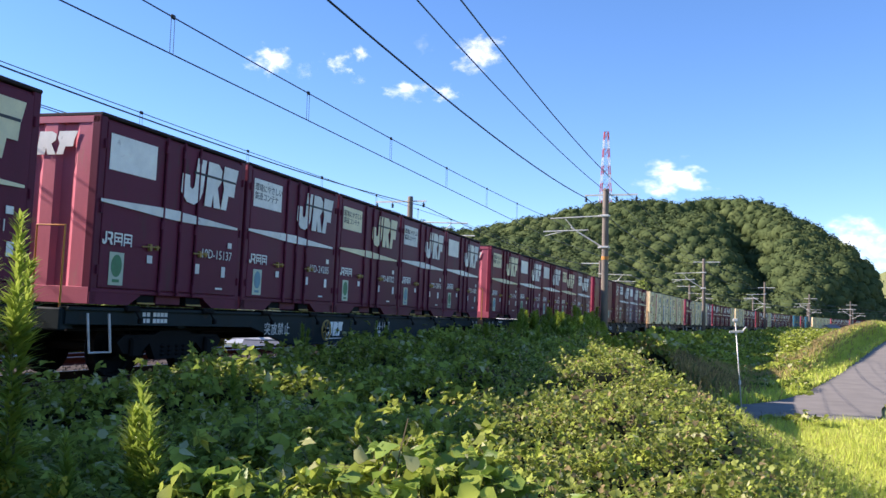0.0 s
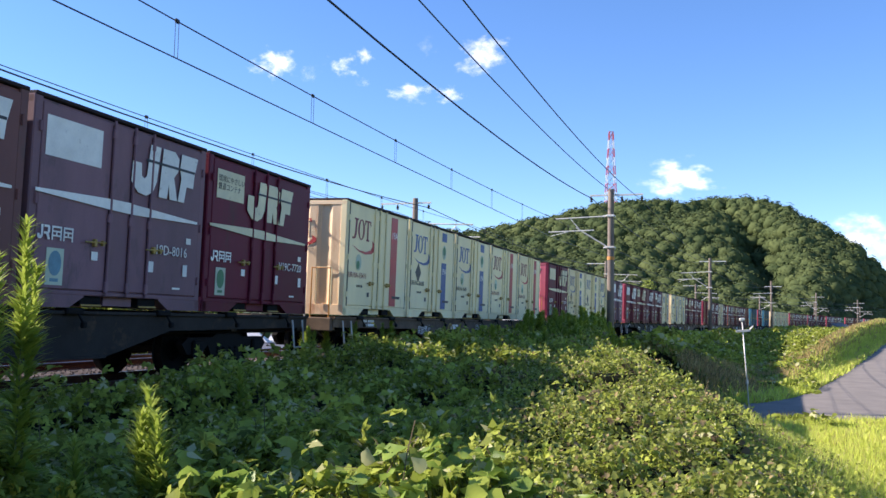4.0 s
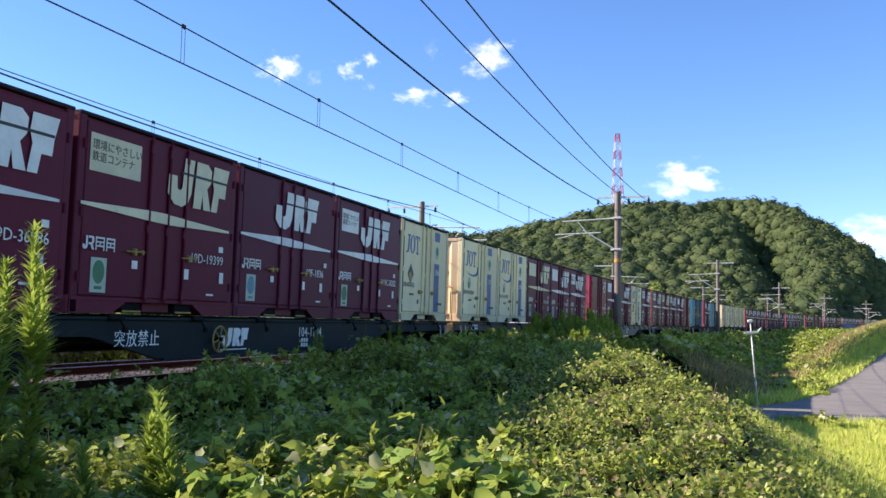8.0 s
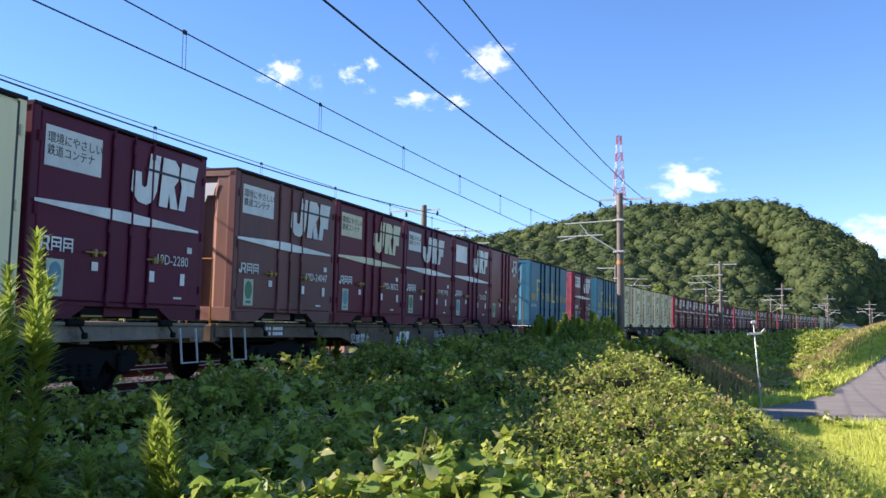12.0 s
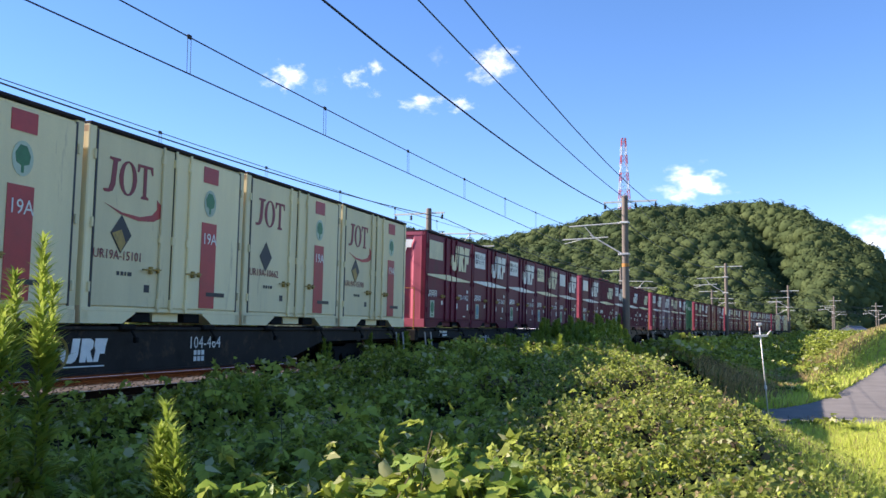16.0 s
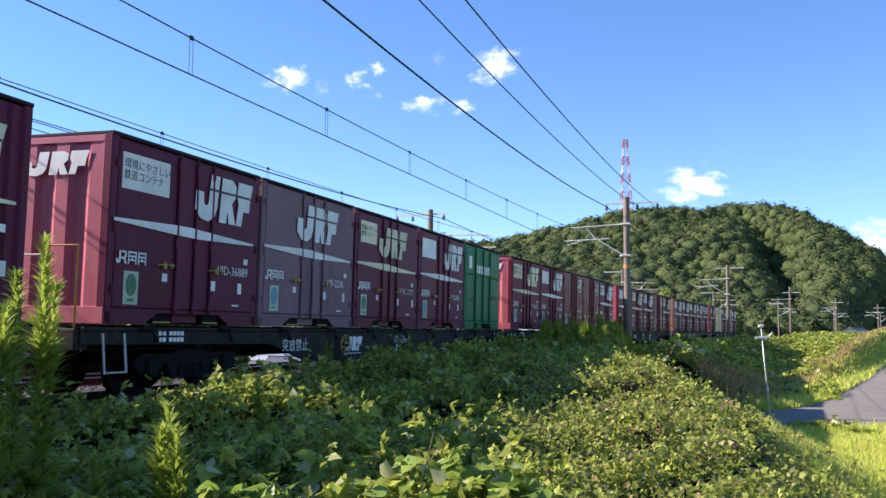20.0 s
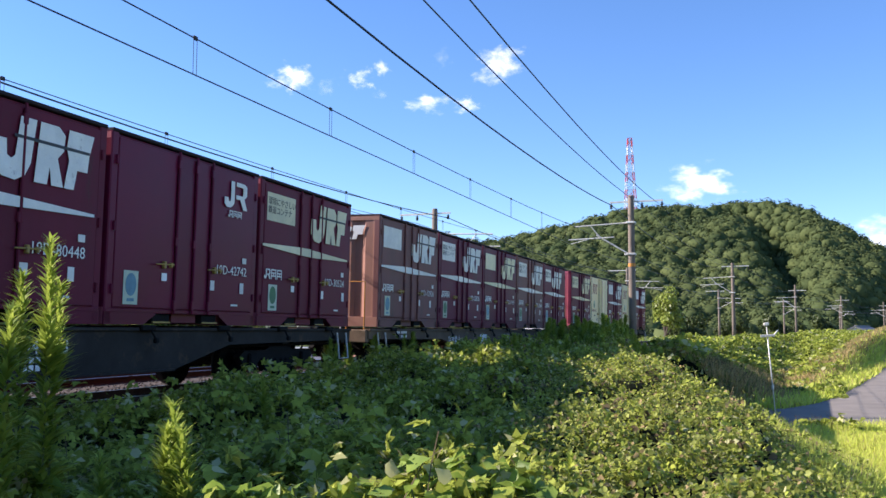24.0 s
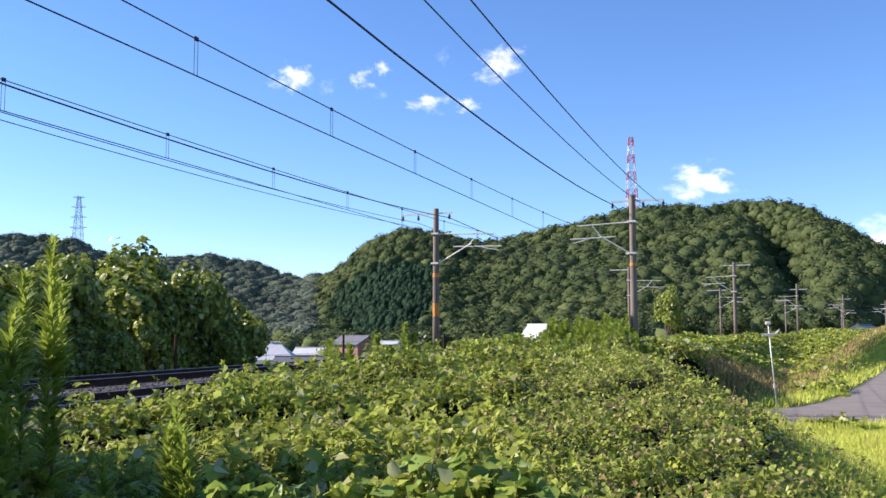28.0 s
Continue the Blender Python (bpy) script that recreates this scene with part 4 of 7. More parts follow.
def freight_box(paint, sign="white", number="", mark="slant", style="doors", label_hue=None, extra=0):
    """A maroon 12-foot rail container. sign: white, words, small, none."""
    look_of = {MAROON: "maroon", PLUM: "plum-coloured", BROWN: "faded brown", MAUVE: "faded mauve", CRIMSON: "glossy dark crimson"}[paint]
    what = {"white": "a blank white panel", "words": "a white slogan panel", "small": "a small slogan panel", "none": "a plain side"}[sign]
    if mark == "plain":
        what = "a small white emblem"
    if style == "ribbed":
        what = "ribbed sides"
    root = thing("freight_container", f"{look_of} steel rail freight container with {what}", "container", group="freight containers")
    # Ends take the brighter paints, coloured as if the sun fell on them.
    shell(root, CL, paint, SUNLIT_BROWN_END if paint in (BROWN, MAUVE) else SUNLIT_RED_END, ROOF_DARK)
    if style == "ribbed":
        part("side_wall", keep(("side_wall", paint.name), lambda: corrugated_y(-CW - 0.012, face(0.13), face(CL - 0.13), 0.18, CH - 0.09, 17, 0.045), paint), paint, root)
        for x in (-0.8, 0.6):
            part("roof_vent", keep("roof_vent", lambda: G().box(-0.25, 0.25, -CW + 0.05, -CW + 0.2, CH, CH + 0.07, 0.01), paint), paint, root, at=Matrix.Translation((x, 0, 0)))
    else:
        side_doors(root, paint)
    for x in (-0.92, 0.92):
        part("pocket_trim", keep("pocket_trim", lambda: G().box(-0.2, 0.2, -CW + 0.03, -CW + 0.049, 0.02, 0.045, 0.004), YELLOW), YELLOW, root, "worn yellow fork pocket edge", at=Matrix.Translation((x * 0.652, 0, 0)))
    deep = 0.03 if style == "doors" else 0.022
    y = -CW - deep
    if mark == "slant":
        ink = CREAM_MARK if extra % 3 == 2 else WHITE_MARK
        u, v, w, h = {"small": (1.2, 1.56, 1.7, 0.68), "none": (1.2, 1.56, 1.7, 0.68)}.get(sign, (1.83, 1.56, 1.6, 0.72)) if style == "doors" else (1.9, 1.56, 1.4, 0.6)
        part("emblem", keep(("emblem", ink.name, u, deep), lambda: shapes_on_side(SLANT_MARK, u, v, w, h, y), ink), ink, root, "white slanted block emblem")
        part("emblem_slit", keep(("emblem_slit", u, deep), lambda: shapes_on_side([((0.2, 0.66), (0.95, 0.66), (0.955, 0.71), (0.2, 0.71))], u, v, w, h, y - 0.004), DARK_MARK), DARK_MARK, root)
        wedge = [((0.06, 1.335), (0.06, 1.375), (1.43, 1.415), (1.43, 1.275)), ((1.47, 1.275), (1.47, 1.415), (1.86, 1.415), (1.86, 1.265)), ((1.91, 1.265), (1.91, 1.405), (2.28, 1.390), (2.28, 1.270)), ((2.33, 1.275), (2.33, 1.385), (3.5, 1.335), (3.5, 1.300))]
        for p in wedge:
            part("stripe", keep(("stripe", p[0][0], ink.name, deep), lambda: G().plate([(face(a), b) for a, b in p], y - 0.004, y), ink), ink, root, "tapering white stripe")
        owner_mark(root, 0.14, 0.79, 0.17, y)
        part("end_emblem", keep("end_emblem", lambda: end_shapes(SLANT_MARK, 1.02, 1.93, 1.08, 0.32), WHITE_MARK), WHITE_MARK, root, "white slanted block emblem")
    else:
        part("emblem", keep("plain_emblem", lambda: shapes_on_side(PLAIN_MARK, 2.64, 1.83, 0.68, 0.42, y), WHITE_MARK), WHITE_MARK, root, "small white block emblem")
        owner_mark(root, 2.76, 1.68, 0.11, y)
        part("end_emblem", keep("end_bars", lambda: joined([G().plate([(-0.1 + 0.14 * i, 1.98), (0.0 + 0.14 * i, 1.98), (0.0 + 0.14 * i, 2.1), (-0.1 + 0.14 * i, 2.1)], -CL / 2 - 0.006, -CL / 2 - 0.002, "x") for i in range(4)]), WHITE_MARK), WHITE_MARK, root)
    if mark == "slant" and sign in ("white", "words", "small"):
        u, v, w, h = (0.24, 1.8, 0.86, 0.46) if sign == "small" else (0.2, 1.78, 1.02, 0.48)
        ink = CREAM_MARK if extra % 3 == 2 else WHITE_MARK
        panel = part("slogan_panel", keep(("slogan_panel", sign == "small", ink.name, deep), lambda: shapes_on_side([((0, 0), (1, 0), (1, 1), (0, 1))], u, v, w, h, -CW - 0.012), ink), ink, root, "white panel")
        if sign != "white":
            sz = w / 7.15
            part("slogan", lettering(SLOGAN, sz, DARK_MARK, 1.0), DARK_MARK, panel, "dark slogan lettering", at=Matrix.Translation((face(u + 0.03), -CW - 0.019, v + h * 0.60)))
    if style == "doors":
        hue = label_hue or (LEAF_MARK, BLUE_MARK_PALE)[extra % 2]
        lab = part("eco_label", keep("eco_label", lambda: shapes_on_side([((0, 0), (1, 0), (1, 1), (0, 1))], 0.33, 0.26, 0.3, 0.44, -CW - 0.012), PALE_LABEL), PALE_LABEL, root, "pale label with a round print")
        part("print", keep(("print", hue.name), lambda: joined([G().plate(circle(face(0.48), 0.52, 0.11, 0.15), -CW - 0.02, -CW - 0.016),
             G().plate([(face(0.41), 0.3), (face(0.55), 0.3), (face(0.55), 0.34), (face(0.41), 0.34)], -CW - 0.02, -CW - 0.016)]), hue), hue, lab)
    if number:
        part("number", lettering(number, 0.2, WHITE_MARK, 1.0), WHITE_MARK, root, "white serial number", at=Matrix.Translation((face(2.46), y - 0.003, 0.78)))
    stickers(root, extra % 3)
    return root


def joined(gs):
    out = G()
    for g in gs:
        out.add(g.v, g.f)
    return out


def end_shapes(polys, u, v, w, h, x=-CL / 2 - 0.002):
    """Flat marks on the near end wall; u runs from its left as one faces it."""
    g = G()
    for p in polys:
        g.plate([(CW - (u + a * w), v + b * h) for a, b in p], x - 0.004, x, "x")
    return g


def cream_box(ink, number="", swoosh=True, diamond=False, old=False, extra=0):
    """A cream 12-foot leased container with a coloured band and serif emblem."""
    hue = "blue" if ink is BLUE_MARK else "red"
    note = "thin red stripes" if old else f"a {hue} band" + (" and a dark diamond" if diamond else "")
    root = thing("freight_container", f"cream steel rail container with {note}", "container", group="freight containers")
    shell(root, CL, CREAM, RUSTY_CREAM, ROOF_DARK)
    side_doors(root, CREAM, cream=True)
    y = -CW - 0.012
    dark = RED_TEXT if hue == "red" else DARK_MARK
    for u in (0.14, 1.8, 3.57):
        part("door_gasket", keep(("door_gasket", u), lambda: G().box(face(u - 0.016), face(u + 0.016), -CW - 0.011, -CW, 0.2, CH - 0.08), DARK_MARK), DARK_MARK, root, "black rubber door gasket")
    letter = RED_TEXT if hue == "red" else BLUE_MARK
    part("emblem", keep(("serif_emblem", letter.name), lambda: shapes_on_side(SERIF_MARK, 0.28, 1.66, 0.98, 0.46, y), letter), letter, root, f"{hue} serif emblem")
    if swoosh:
        part("swoosh", keep(("swoosh", ink.name), lambda: shapes_on_side(SWOOSH, 0.32, 1.36, 1.16, 0.46, y), ink), ink, root, f"{hue} crescent swoosh")
    if diamond:
        part("diamond", keep("diamond", lambda: shapes_on_side([((0.5, 0), (1, 0.5), (0.5, 1), (0, 0.5))], 0.46, 0.9, 0.42, 0.5, y), DARK_MARK), DARK_MARK, root, "dark diamond mark")
        if extra % 2:
            part("diamond_face", keep("diamond_face", lambda: shapes_on_side([((0.5, 0.04), (0.72, 0.3), (0.5, 0.62), (0.06, 0.5))], 0.46, 0.9, 0.42, 0.5, y - 0.004), YELLOW), YELLOW, root)
    else:
        lab = part("eco_label", keep("round_label", lambda: shapes_on_side([circle(0.5, 0.5, 0.5, 0.5)], 0.52, 0.98, 0.3, 0.36, y), PALE_LABEL), PALE_LABEL, root, "round pale label with a green print")
        part("print", keep("round_print", lambda: shapes_on_side([circle(0.4, 0.35, 0.26, 0.26)], 0.52, 0.98, 0.3, 0.36, y - 0.004), LEAF_MARK), LEAF_MARK, lab)
    if old:
        part("stripe", keep("thin_stripes", lambda: joined([bars(a, 0.24, (0.05,), 2.1, y0=y) for a in (2.45, 3.1)]), RED_MARK), RED_MARK, root, "thin red stripes")
    else:
        full = hue == "red" and not diamond
        top = part("band", keep(("band", ink.name, full), lambda: bars(2.52, 0.24, (0.4,), 2.12 if full else 1.28, y0=y), ink), ink, root, f"broad {hue} band")
        part("type_code", lettering("19A", 0.24, WHITE_MARK, 0.95), WHITE_MARK, top, at=Matrix.Translation((face(2.54), y - 0.008, 1.85 if full else 1.2)))
        disc = None if full else part("round_mark", keep("band_label", lambda: shapes_on_side([circle(0.5, 0.5, 0.5, 0.5)], 2.56, 1.62, 0.32, 0.4, y), PALE_LABEL), PALE_LABEL, root, "round pale label with a green tree print")
        if disc:
            part("band", keep(("band_top", ink.name), lambda: bars(2.52, 2.12, (0.4,), 0.24, y0=y), ink), ink, root, f"short {hue} band")
            part("print", keep("tree_print", lambda: shapes_on_side([((0.44, 0.1), (0.56, 0.1), (0.56, 0.3), (0.8, 0.36), (0.86, 0.6), (0.66, 0.86), (0.36, 0.88), (0.14, 0.64), (0.2, 0.38), (0.44, 0.3))], 2.56, 1.62, 0.32, 0.4, y - 0.004), LEAF_MARK), LEAF_MARK, disc)
    if number:
        part("number", lettering(number, 0.17, dark, 1.0), dark, root, "dark serial number", at=Matrix.Translation((face(0.14), y - 0.006, 0.82)))
    part("small_print", keep("small_print", lambda: joined([bars(0.62, 0.62, (0.05, 0.05, 0.03, 0.08), 0.05, y0=y), bars(2.7, 0.42, (0.5,), 0.06, y0=y - 0.004), bars(1.2, 0.42, (0.11,), 0.1, y0=y)]), DARK_MARK), DARK_MARK, root)
    end_ink = RED_MARK if hue == "red" else BLUE_MARK
    part("end_emblem", keep(("end_serif", end_ink.name), lambda: joined([end_shapes(SERIF_MARK, 0.9, 1.7, 0.7, 0.36), end_shapes(SWOOSH, 0.9, 1.48, 0.8, 0.3)]), end_ink), end_ink, root)
    part("end_hatch", keep("end_hatch", lambda: joined([G().box(-CL / 2 - 0.02, -CL / 2, 0.0, 0.75, 2.0, 2.3, 0.01), G().pipe([(-CL / 2 - 0.05, -0.6, 0.2), (-CL / 2 - 0.05, -0.6, 1.0), (-CL / 2 - 0.05, -0.95, 1.0), (-CL / 2 - 0.05, -0.95, 0.2)], 0.015)]), CREAM), CREAM, root)
    return root


def long_blue_box():
    """A faded blue 20-foot container with a yellow band."""
    ln_ = 6.06
    h = ln_ / 2
    root = thing("freight_container", "faded blue twenty-foot steel container with yellow band", "container", group="freight containers")
    shell(root, ln_, SKY_PAINT, SKY_PAINT, ROOF_DARK, 2.5)
    edges = (-h + 0.14, -h + 1.5, -h + 2.1, -h + 3.0, -h + 3.9, -h + 4.6, h - 0.14)
    for a, b in zip(edges, edges[1:]):
        part("door", keep(("blue_door", round(a, 2)), lambda: G().box(a + 0.02, b - 0.02, -CW - 0.008, -CW + 0.03, 0.22, 2.4, 0.008), SKY_PAINT), SKY_PAINT, root)
        if a > edges[0]:
            part("lock_rod", keep(("blue_rod", round(a, 2)), lambda: G().tube((a, -CW - 0.035, 0.16), (a, -CW - 0.035, 2.44), 0.022, n=6).box(a - 0.05, a + 0.14, -CW - 0.06, -CW - 0.01, 0.62, 0.68, 0.01)
                 .box(a - 0.03, a + 0.03, -CW - 0.06, -CW - 0.01, 1.4, 1.6, 0.01), FRAME_TEAL), FRAME_TEAL, root, "dark upright lock rod")
    y = -CW - 0.012
    box_ = lambda a, b, c, d: G().plate([(a, b), (c, b), (c, d), (a, d)], y - 0.004, y)
    part("band", keep("yellow_band", lambda: joined([box_(-h + 0.14, 0.98, -h + 0.75, 1.22), box_(h - 0.75, 0.98, h - 0.14, 1.22)]), YELLOW), YELLOW, root, "yellow band")
    big = [(-h + 0.95, 0.95, -h + 1.06, 1.78), (-h + 1.06, 1.69, -h + 1.46, 1.78), (-h + 1.06, 1.36, -h + 1.3, 1.44), (-h + 3.35, 0.95, -h + 3.47, 1.74), (-h + 3.47, 0.95, -h + 3.98, 1.04)]
    for i in range(6):
        big.append((-h + 1.58 + i * 0.26, 0.98, -h + 1.64 + i * 0.26, 1.28))
        big.append((-h + 1.64 + i * 0.26, (1.22, 1.1, 0.98)[i % 3], -h + 1.76 + i * 0.26, (1.28, 1.16, 1.04)[i % 3]))
    for i in range(4):
        big.append((-h + 4.1 + i * 0.27, 0.98, -h + 4.17 + i * 0.27, 1.28))
    for n_, q in enumerate(big):
        part("letter_stroke", keep(("blue_stroke", n_), lambda: box_(*q), YELLOW_MARK), YELLOW_MARK, root, "yellow lettering as plain bars")
    part("number", lettering("U31A-388", 0.17, WHITE_MARK), WHITE_MARK, root, "white serial number", at=Matrix.Translation((-h + 0.2, y - 0.006, 0.72)))
    part("end_emblem", keep("blue_end", lambda: joined([G().plate([(0.15 - a, 1.6 + b) for a, b in p], -h - 0.006, -h - 0.002, "x") for p in
         (((0, 0), (0.1, 0), (0.14, 0.25), (0.3, 0.25), (0.32, 0.35), (0.16, 0.35), (0.2, 0.5), (0.45, 0.5), (0.47, 0.6), (0.1, 0.6)), ((0.5, 0), (0.95, 0), (0.95, 0.1), (0.65, 0.1), (0.75, 0.6), (0.6, 0.6)))]), YELLOW), YELLOW, root)
    return root


def green_box():
    """A green 12-foot container."""
    root = thing("freight_container", "green painted steel rail container with panelled doors", "container", group="freight containers")
    shell(root, CL, GREEN_PAINT, GREEN_PAINT, ROOF_DARK)
    for a, b in ((0.15, 0.95), (1.0, 1.75), (1.8, 2.5), (2.55, 3.55)):
        for z0, z1 in ((0.24, 1.55), (1.6, 2.38)):
            part("door", keep(("green_panel", a, z0), lambda: G().box(face(a), face(b), -CW - 0.01, -CW + 0.03, z0, z1, 0.02), GREEN_PAINT), GREEN_PAINT, root)
    for u in (0.97, 1.77, 2.52):
        part("lock_rod", keep("green_rod", lambda: G().tube((0, -CW - 0.04, 0.16), (0, -CW - 0.04, CH - 0.06), 0.022, n=6).box(-0.05, 0.16, -CW - 0.07, -CW - 0.01, 0.66, 0.72, 0.01), GREEN_PAINT), GREEN_PAINT, root, at=Matrix.Translation((face(u), 0, 0)))
    for i in range(6):
        part("owner_mark", keep(("green_mark", i), lambda: bars(1.05 + 0.26 * i, 1.66, (0.19,), 0.24, 0.0, -CW - 0.016), WHITE_MARK), WHITE_MARK, root, "pale block lettering bar")
    part("plate", keep("green_plate", lambda: joined([bars(0.36, 1.76, (0.28,), 0.36, y0=-CW - 0.014), ]), WHITE_MARK), WHITE_MARK, root, "white poster panel")
    part("small_print", keep("green_small", lambda: joined([bars(2.75, 0.9, (0.13, 0.13, 0.13, 0.13), 0.14, 0.03, -CW - 0.014), bars(0.3, 0.8, (0.4, 0.2), 0.07, y0=-CW - 0.014)]), DARK_MARK), DARK_MARK, root)
    return root


def flat_wagon(paint, number, emblem_at=1.1, words_at=-4.2, wheel=True):
    """A container flat wagon on two bogies. Local x up the line, the camera's side at -y."""
    look_of = {FRAME_DARK: "sooty dark grey", FRAME_TEAL: "teal-grey", FRAME_RUST: "rusty brown", FRAME_GREY: "dusty pale grey"}[paint]
    w = thing("flat_wagon", f"{look_of} steel container flat wagon rolling on two bogies", "railway wagon", group="flat wagons")
    # fish-bellied side sills
    prof = [(-9.75, 1.0), (-9.75, 0.78), (-5.1, 0.74), (-3.6, 0.40), (3.6, 0.40), (5.1, 0.74), (9.75, 0.78), (9.75, 1.0)]
    for y in (-1.18, 1.1):
        part("side_sill", keep(("side_sill", paint.name, y), lambda: G().plate(prof, y, y + 0.09).box(-9.75, 9.75, y - 0.04, y + 0.12, 0.955, 1.0, 0.008)
             .plate([(-3.6, 0.40), (3.6, 0.40), (3.6, 0.43), (-3.6, 0.43)], y - 0.05, y + 0.14), paint), paint, w)
    part("deck_frame", keep(("deck_frame", paint.name), lambda: joined([G().box(-9.7, 9.7, -0.32, 0.32, 0.66, 0.96)] + [G().box(x - 0.09, x + 0.09, -1.1, 1.1, 0.72, 0.97) for x in (-9.6, -7.1, -4.6, -2.3, 0, 2.3, 4.6, 7.1, 9.6)]), paint), paint, w)
    seat = keep("twist_lock", lambda: G().box(-0.16, 0.16, -1.26, -1.06, 0.95, 1.035, 0.02).tube((0.05, -1.24, 0.98), (0.1, -1.3, 0.84), 0.016, n=6).box(0.06, 0.14, -1.33, -1.27, 0.79, 0.87, 0.015), IRON)
    for j in range(5):
        for dx in (0.9, 2.8):
            part("container_seat", seat, IRON, w, at=Matrix.Translation((FIRST + j * PITCH + dx, 0, 0)))
    part("brake_gear", keep("brake_gear", lambda: joined([G().turned([(0, -0.5), (0.16, -0.5), (0.18, -0.42), (0.18, 0.42), (0.16, 0.5), (0, 0.5)], (1.6, 0.3, 0.6), "x", 12), G().tube((-6, 0.2, 0.62), (6, 0.2, 0.62), 0.03),
         G().box(-1.0, -0.4, -0.5, 0.2, 0.42, 0.75, 0.03), G().tube((-9.4, -0.9, 0.7), (9.4, -0.9, 0.7), 0.022)]), IRON), IRON, w)
    for sgn in (-1, 1):
        part("coupler", keep(("coupler", sgn), lambda: joined([G().box(min(9.6 * sgn, 10.15 * sgn), max(9.6 * sgn, 10.15 * sgn), -0.09, 0.09, 0.78, 0.98, 0.02), G().box(min(10.0 * sgn, 10.2 * sgn), max(10.0 * sgn, 10.2 * sgn), -0.2, 0.2, 0.76, 1.02, 0.05),
             G().pipe([(9.8 * sgn, 0.35, 0.72), (9.95 * sgn, 0.38, 0.45), (10.1 * sgn, 0.3, 0.36), (10.2 * sgn, 0.28, 0.38)], 0.025)]), IRON), IRON, w)
        part("end_beam", keep(("end_beam", sgn, paint.name), lambda: G().box(9.75 * sgn - 0.07, 9.75 * sgn + 0.07, -1.15, 1.15, 0.7, 0.98, 0.02), paint), paint, w)
        step = part("foot_step", keep(("foot_step", sgn), lambda: G().pipe([(9.0 * sgn, -1.24, 0.92), (9.0 * sgn, -1.3, 0.42), (9.42 * sgn, -1.3, 0.42), (9.42 * sgn, -1.24, 0.92)], 0.018), HANDRAIL), HANDRAIL, w, "pale pipe foot step")
    part("handrail", keep("handrail", lambda: G().pipe([(-9.72, -1.05, 0.98), (-9.72, -1.05, 2.02), (-9.72, -0.62, 2.02), (-9.72, -0.62, 0.98)], 0.016), ORANGE), ORANGE, w, "orange end handrail")
    part("handrail", keep("pale_rail", lambda: G().pipe([(-9.74, -0.5, 0.98), (-9.74, -0.5, 1.9), (-9.74, 0.55, 1.9), (-9.74, 0.55, 0.98)], 0.016), HANDRAIL), HANDRAIL, w, "pale end handrail")
    if wheel:
        bw = part("brake_wheel", keep("brake_wheel", lambda: joined([G().turned([(0.2, 0), (0.215, -0.02), (0.2, -0.04), (0.18, -0.02), (0.2, 0)], (0, 0, 0), "y", 20), G().tube((0, 0.02, 0), (0, -0.04, 0), 0.03)] +
             [G().tube((0, -0.02, 0), (0.19 * math.cos(a), -0.02, 0.19 * math.sin(a)), 0.012, n=5) for a in (0.3, 1.35, 2.4, 3.44, 4.5, 5.5)]), YELLOW), YELLOW, w, "yellow spoked brake wheel", at=Matrix.Translation((emblem_at - 0.7, -1.27, 0.68)))
        part("hub", keep("hub", lambda: G().tube((0, 0.1, 0), (0, -0.06, 0), 0.035), IRON), IRON, bw)
    part("emblem", keep(("wagon_emblem", emblem_at), lambda: joined([G().plate([(emblem_at - 0.5 + a * 0.85, 0.55 + b * 0.3) for a, b in p], -1.19, -1.182) for p in SLANT_MARK] + [G().plate([(emblem_at - 0.5, 0.5), (emblem_at + 0.3, 0.5), (emblem_at + 0.3, 0.515), (emblem_at - 0.5, 0.515)], -1.19, -1.182)]), WHITE_MARK), WHITE_MARK, w, "pale slanted block emblem")
    part("warning_lettering", lettering("突放禁止", 0.24, WHITE_MARK, 1.1), WHITE_MARK, w, "white warning characters", at=Matrix.Translation((words_at, -1.192, 0.62)))
    part("number", lettering(number, 0.25, WHITE_MARK, 1.05), WHITE_MARK, w, "white wagon number", at=Matrix.Translation((0.6, -1.192, 0.69)))
    part("data_marks", keep("data_marks", lambda: joined([G().plate([(x, z), (x + 0.07, z), (x + 0.07, z + 0.06), (x, z + 0.06)], -1.19, -1.184) for z in (0.8, 0.89) for x in (-8.2, -8.1, -7.95, -7.86, -7.77, -7.68)]
         + [G().plate([(x, z), (x + 0.07, z), (x + 0.07, z + 0.07), (x, z + 0.07)], -1.19, -1.184) for z in (0.5, 0.59) for x in (0.75, 0.85, 0.95)]), WHITE_MARK), WHITE_MARK, w, "small pale weight figures as bars")
    # bogies
    wheelsets = []
    for x in (-7.1, 7.1):
        b = part("bogie", keep("bogie", lambda: joined([G().plate([(-1.35, 0.52), (-1.2, 0.62), (-0.5, 0.62), (-0.35, 0.68), (0.35, 0.68), (0.5, 0.62), (1.2, 0.62), (1.35, 0.52), (1.2, 0.36), (0.8, 0.36), (0.6, 0.5), (0.45, 0.26), (-0.45, 0.26), (-0.6, 0.5), (-0.8, 0.36), (-1.2, 0.36)], y, y + 0.12) for y in (-0.98, 0.86)]
             + [G().box(-0.22, 0.22, -0.95, 0.95, 0.44, 0.66, 0.03)] + [G().box(a - 0.13, a + 0.13, s_ * 0.92 - 0.12, s_ * 0.92 + 0.12, 0.3, 0.58, 0.03) for a in (-0.95, 0.95) for s_ in (-1, 1)]), IRON), IRON, w, at=Matrix.Translation((x, 0, 0)))
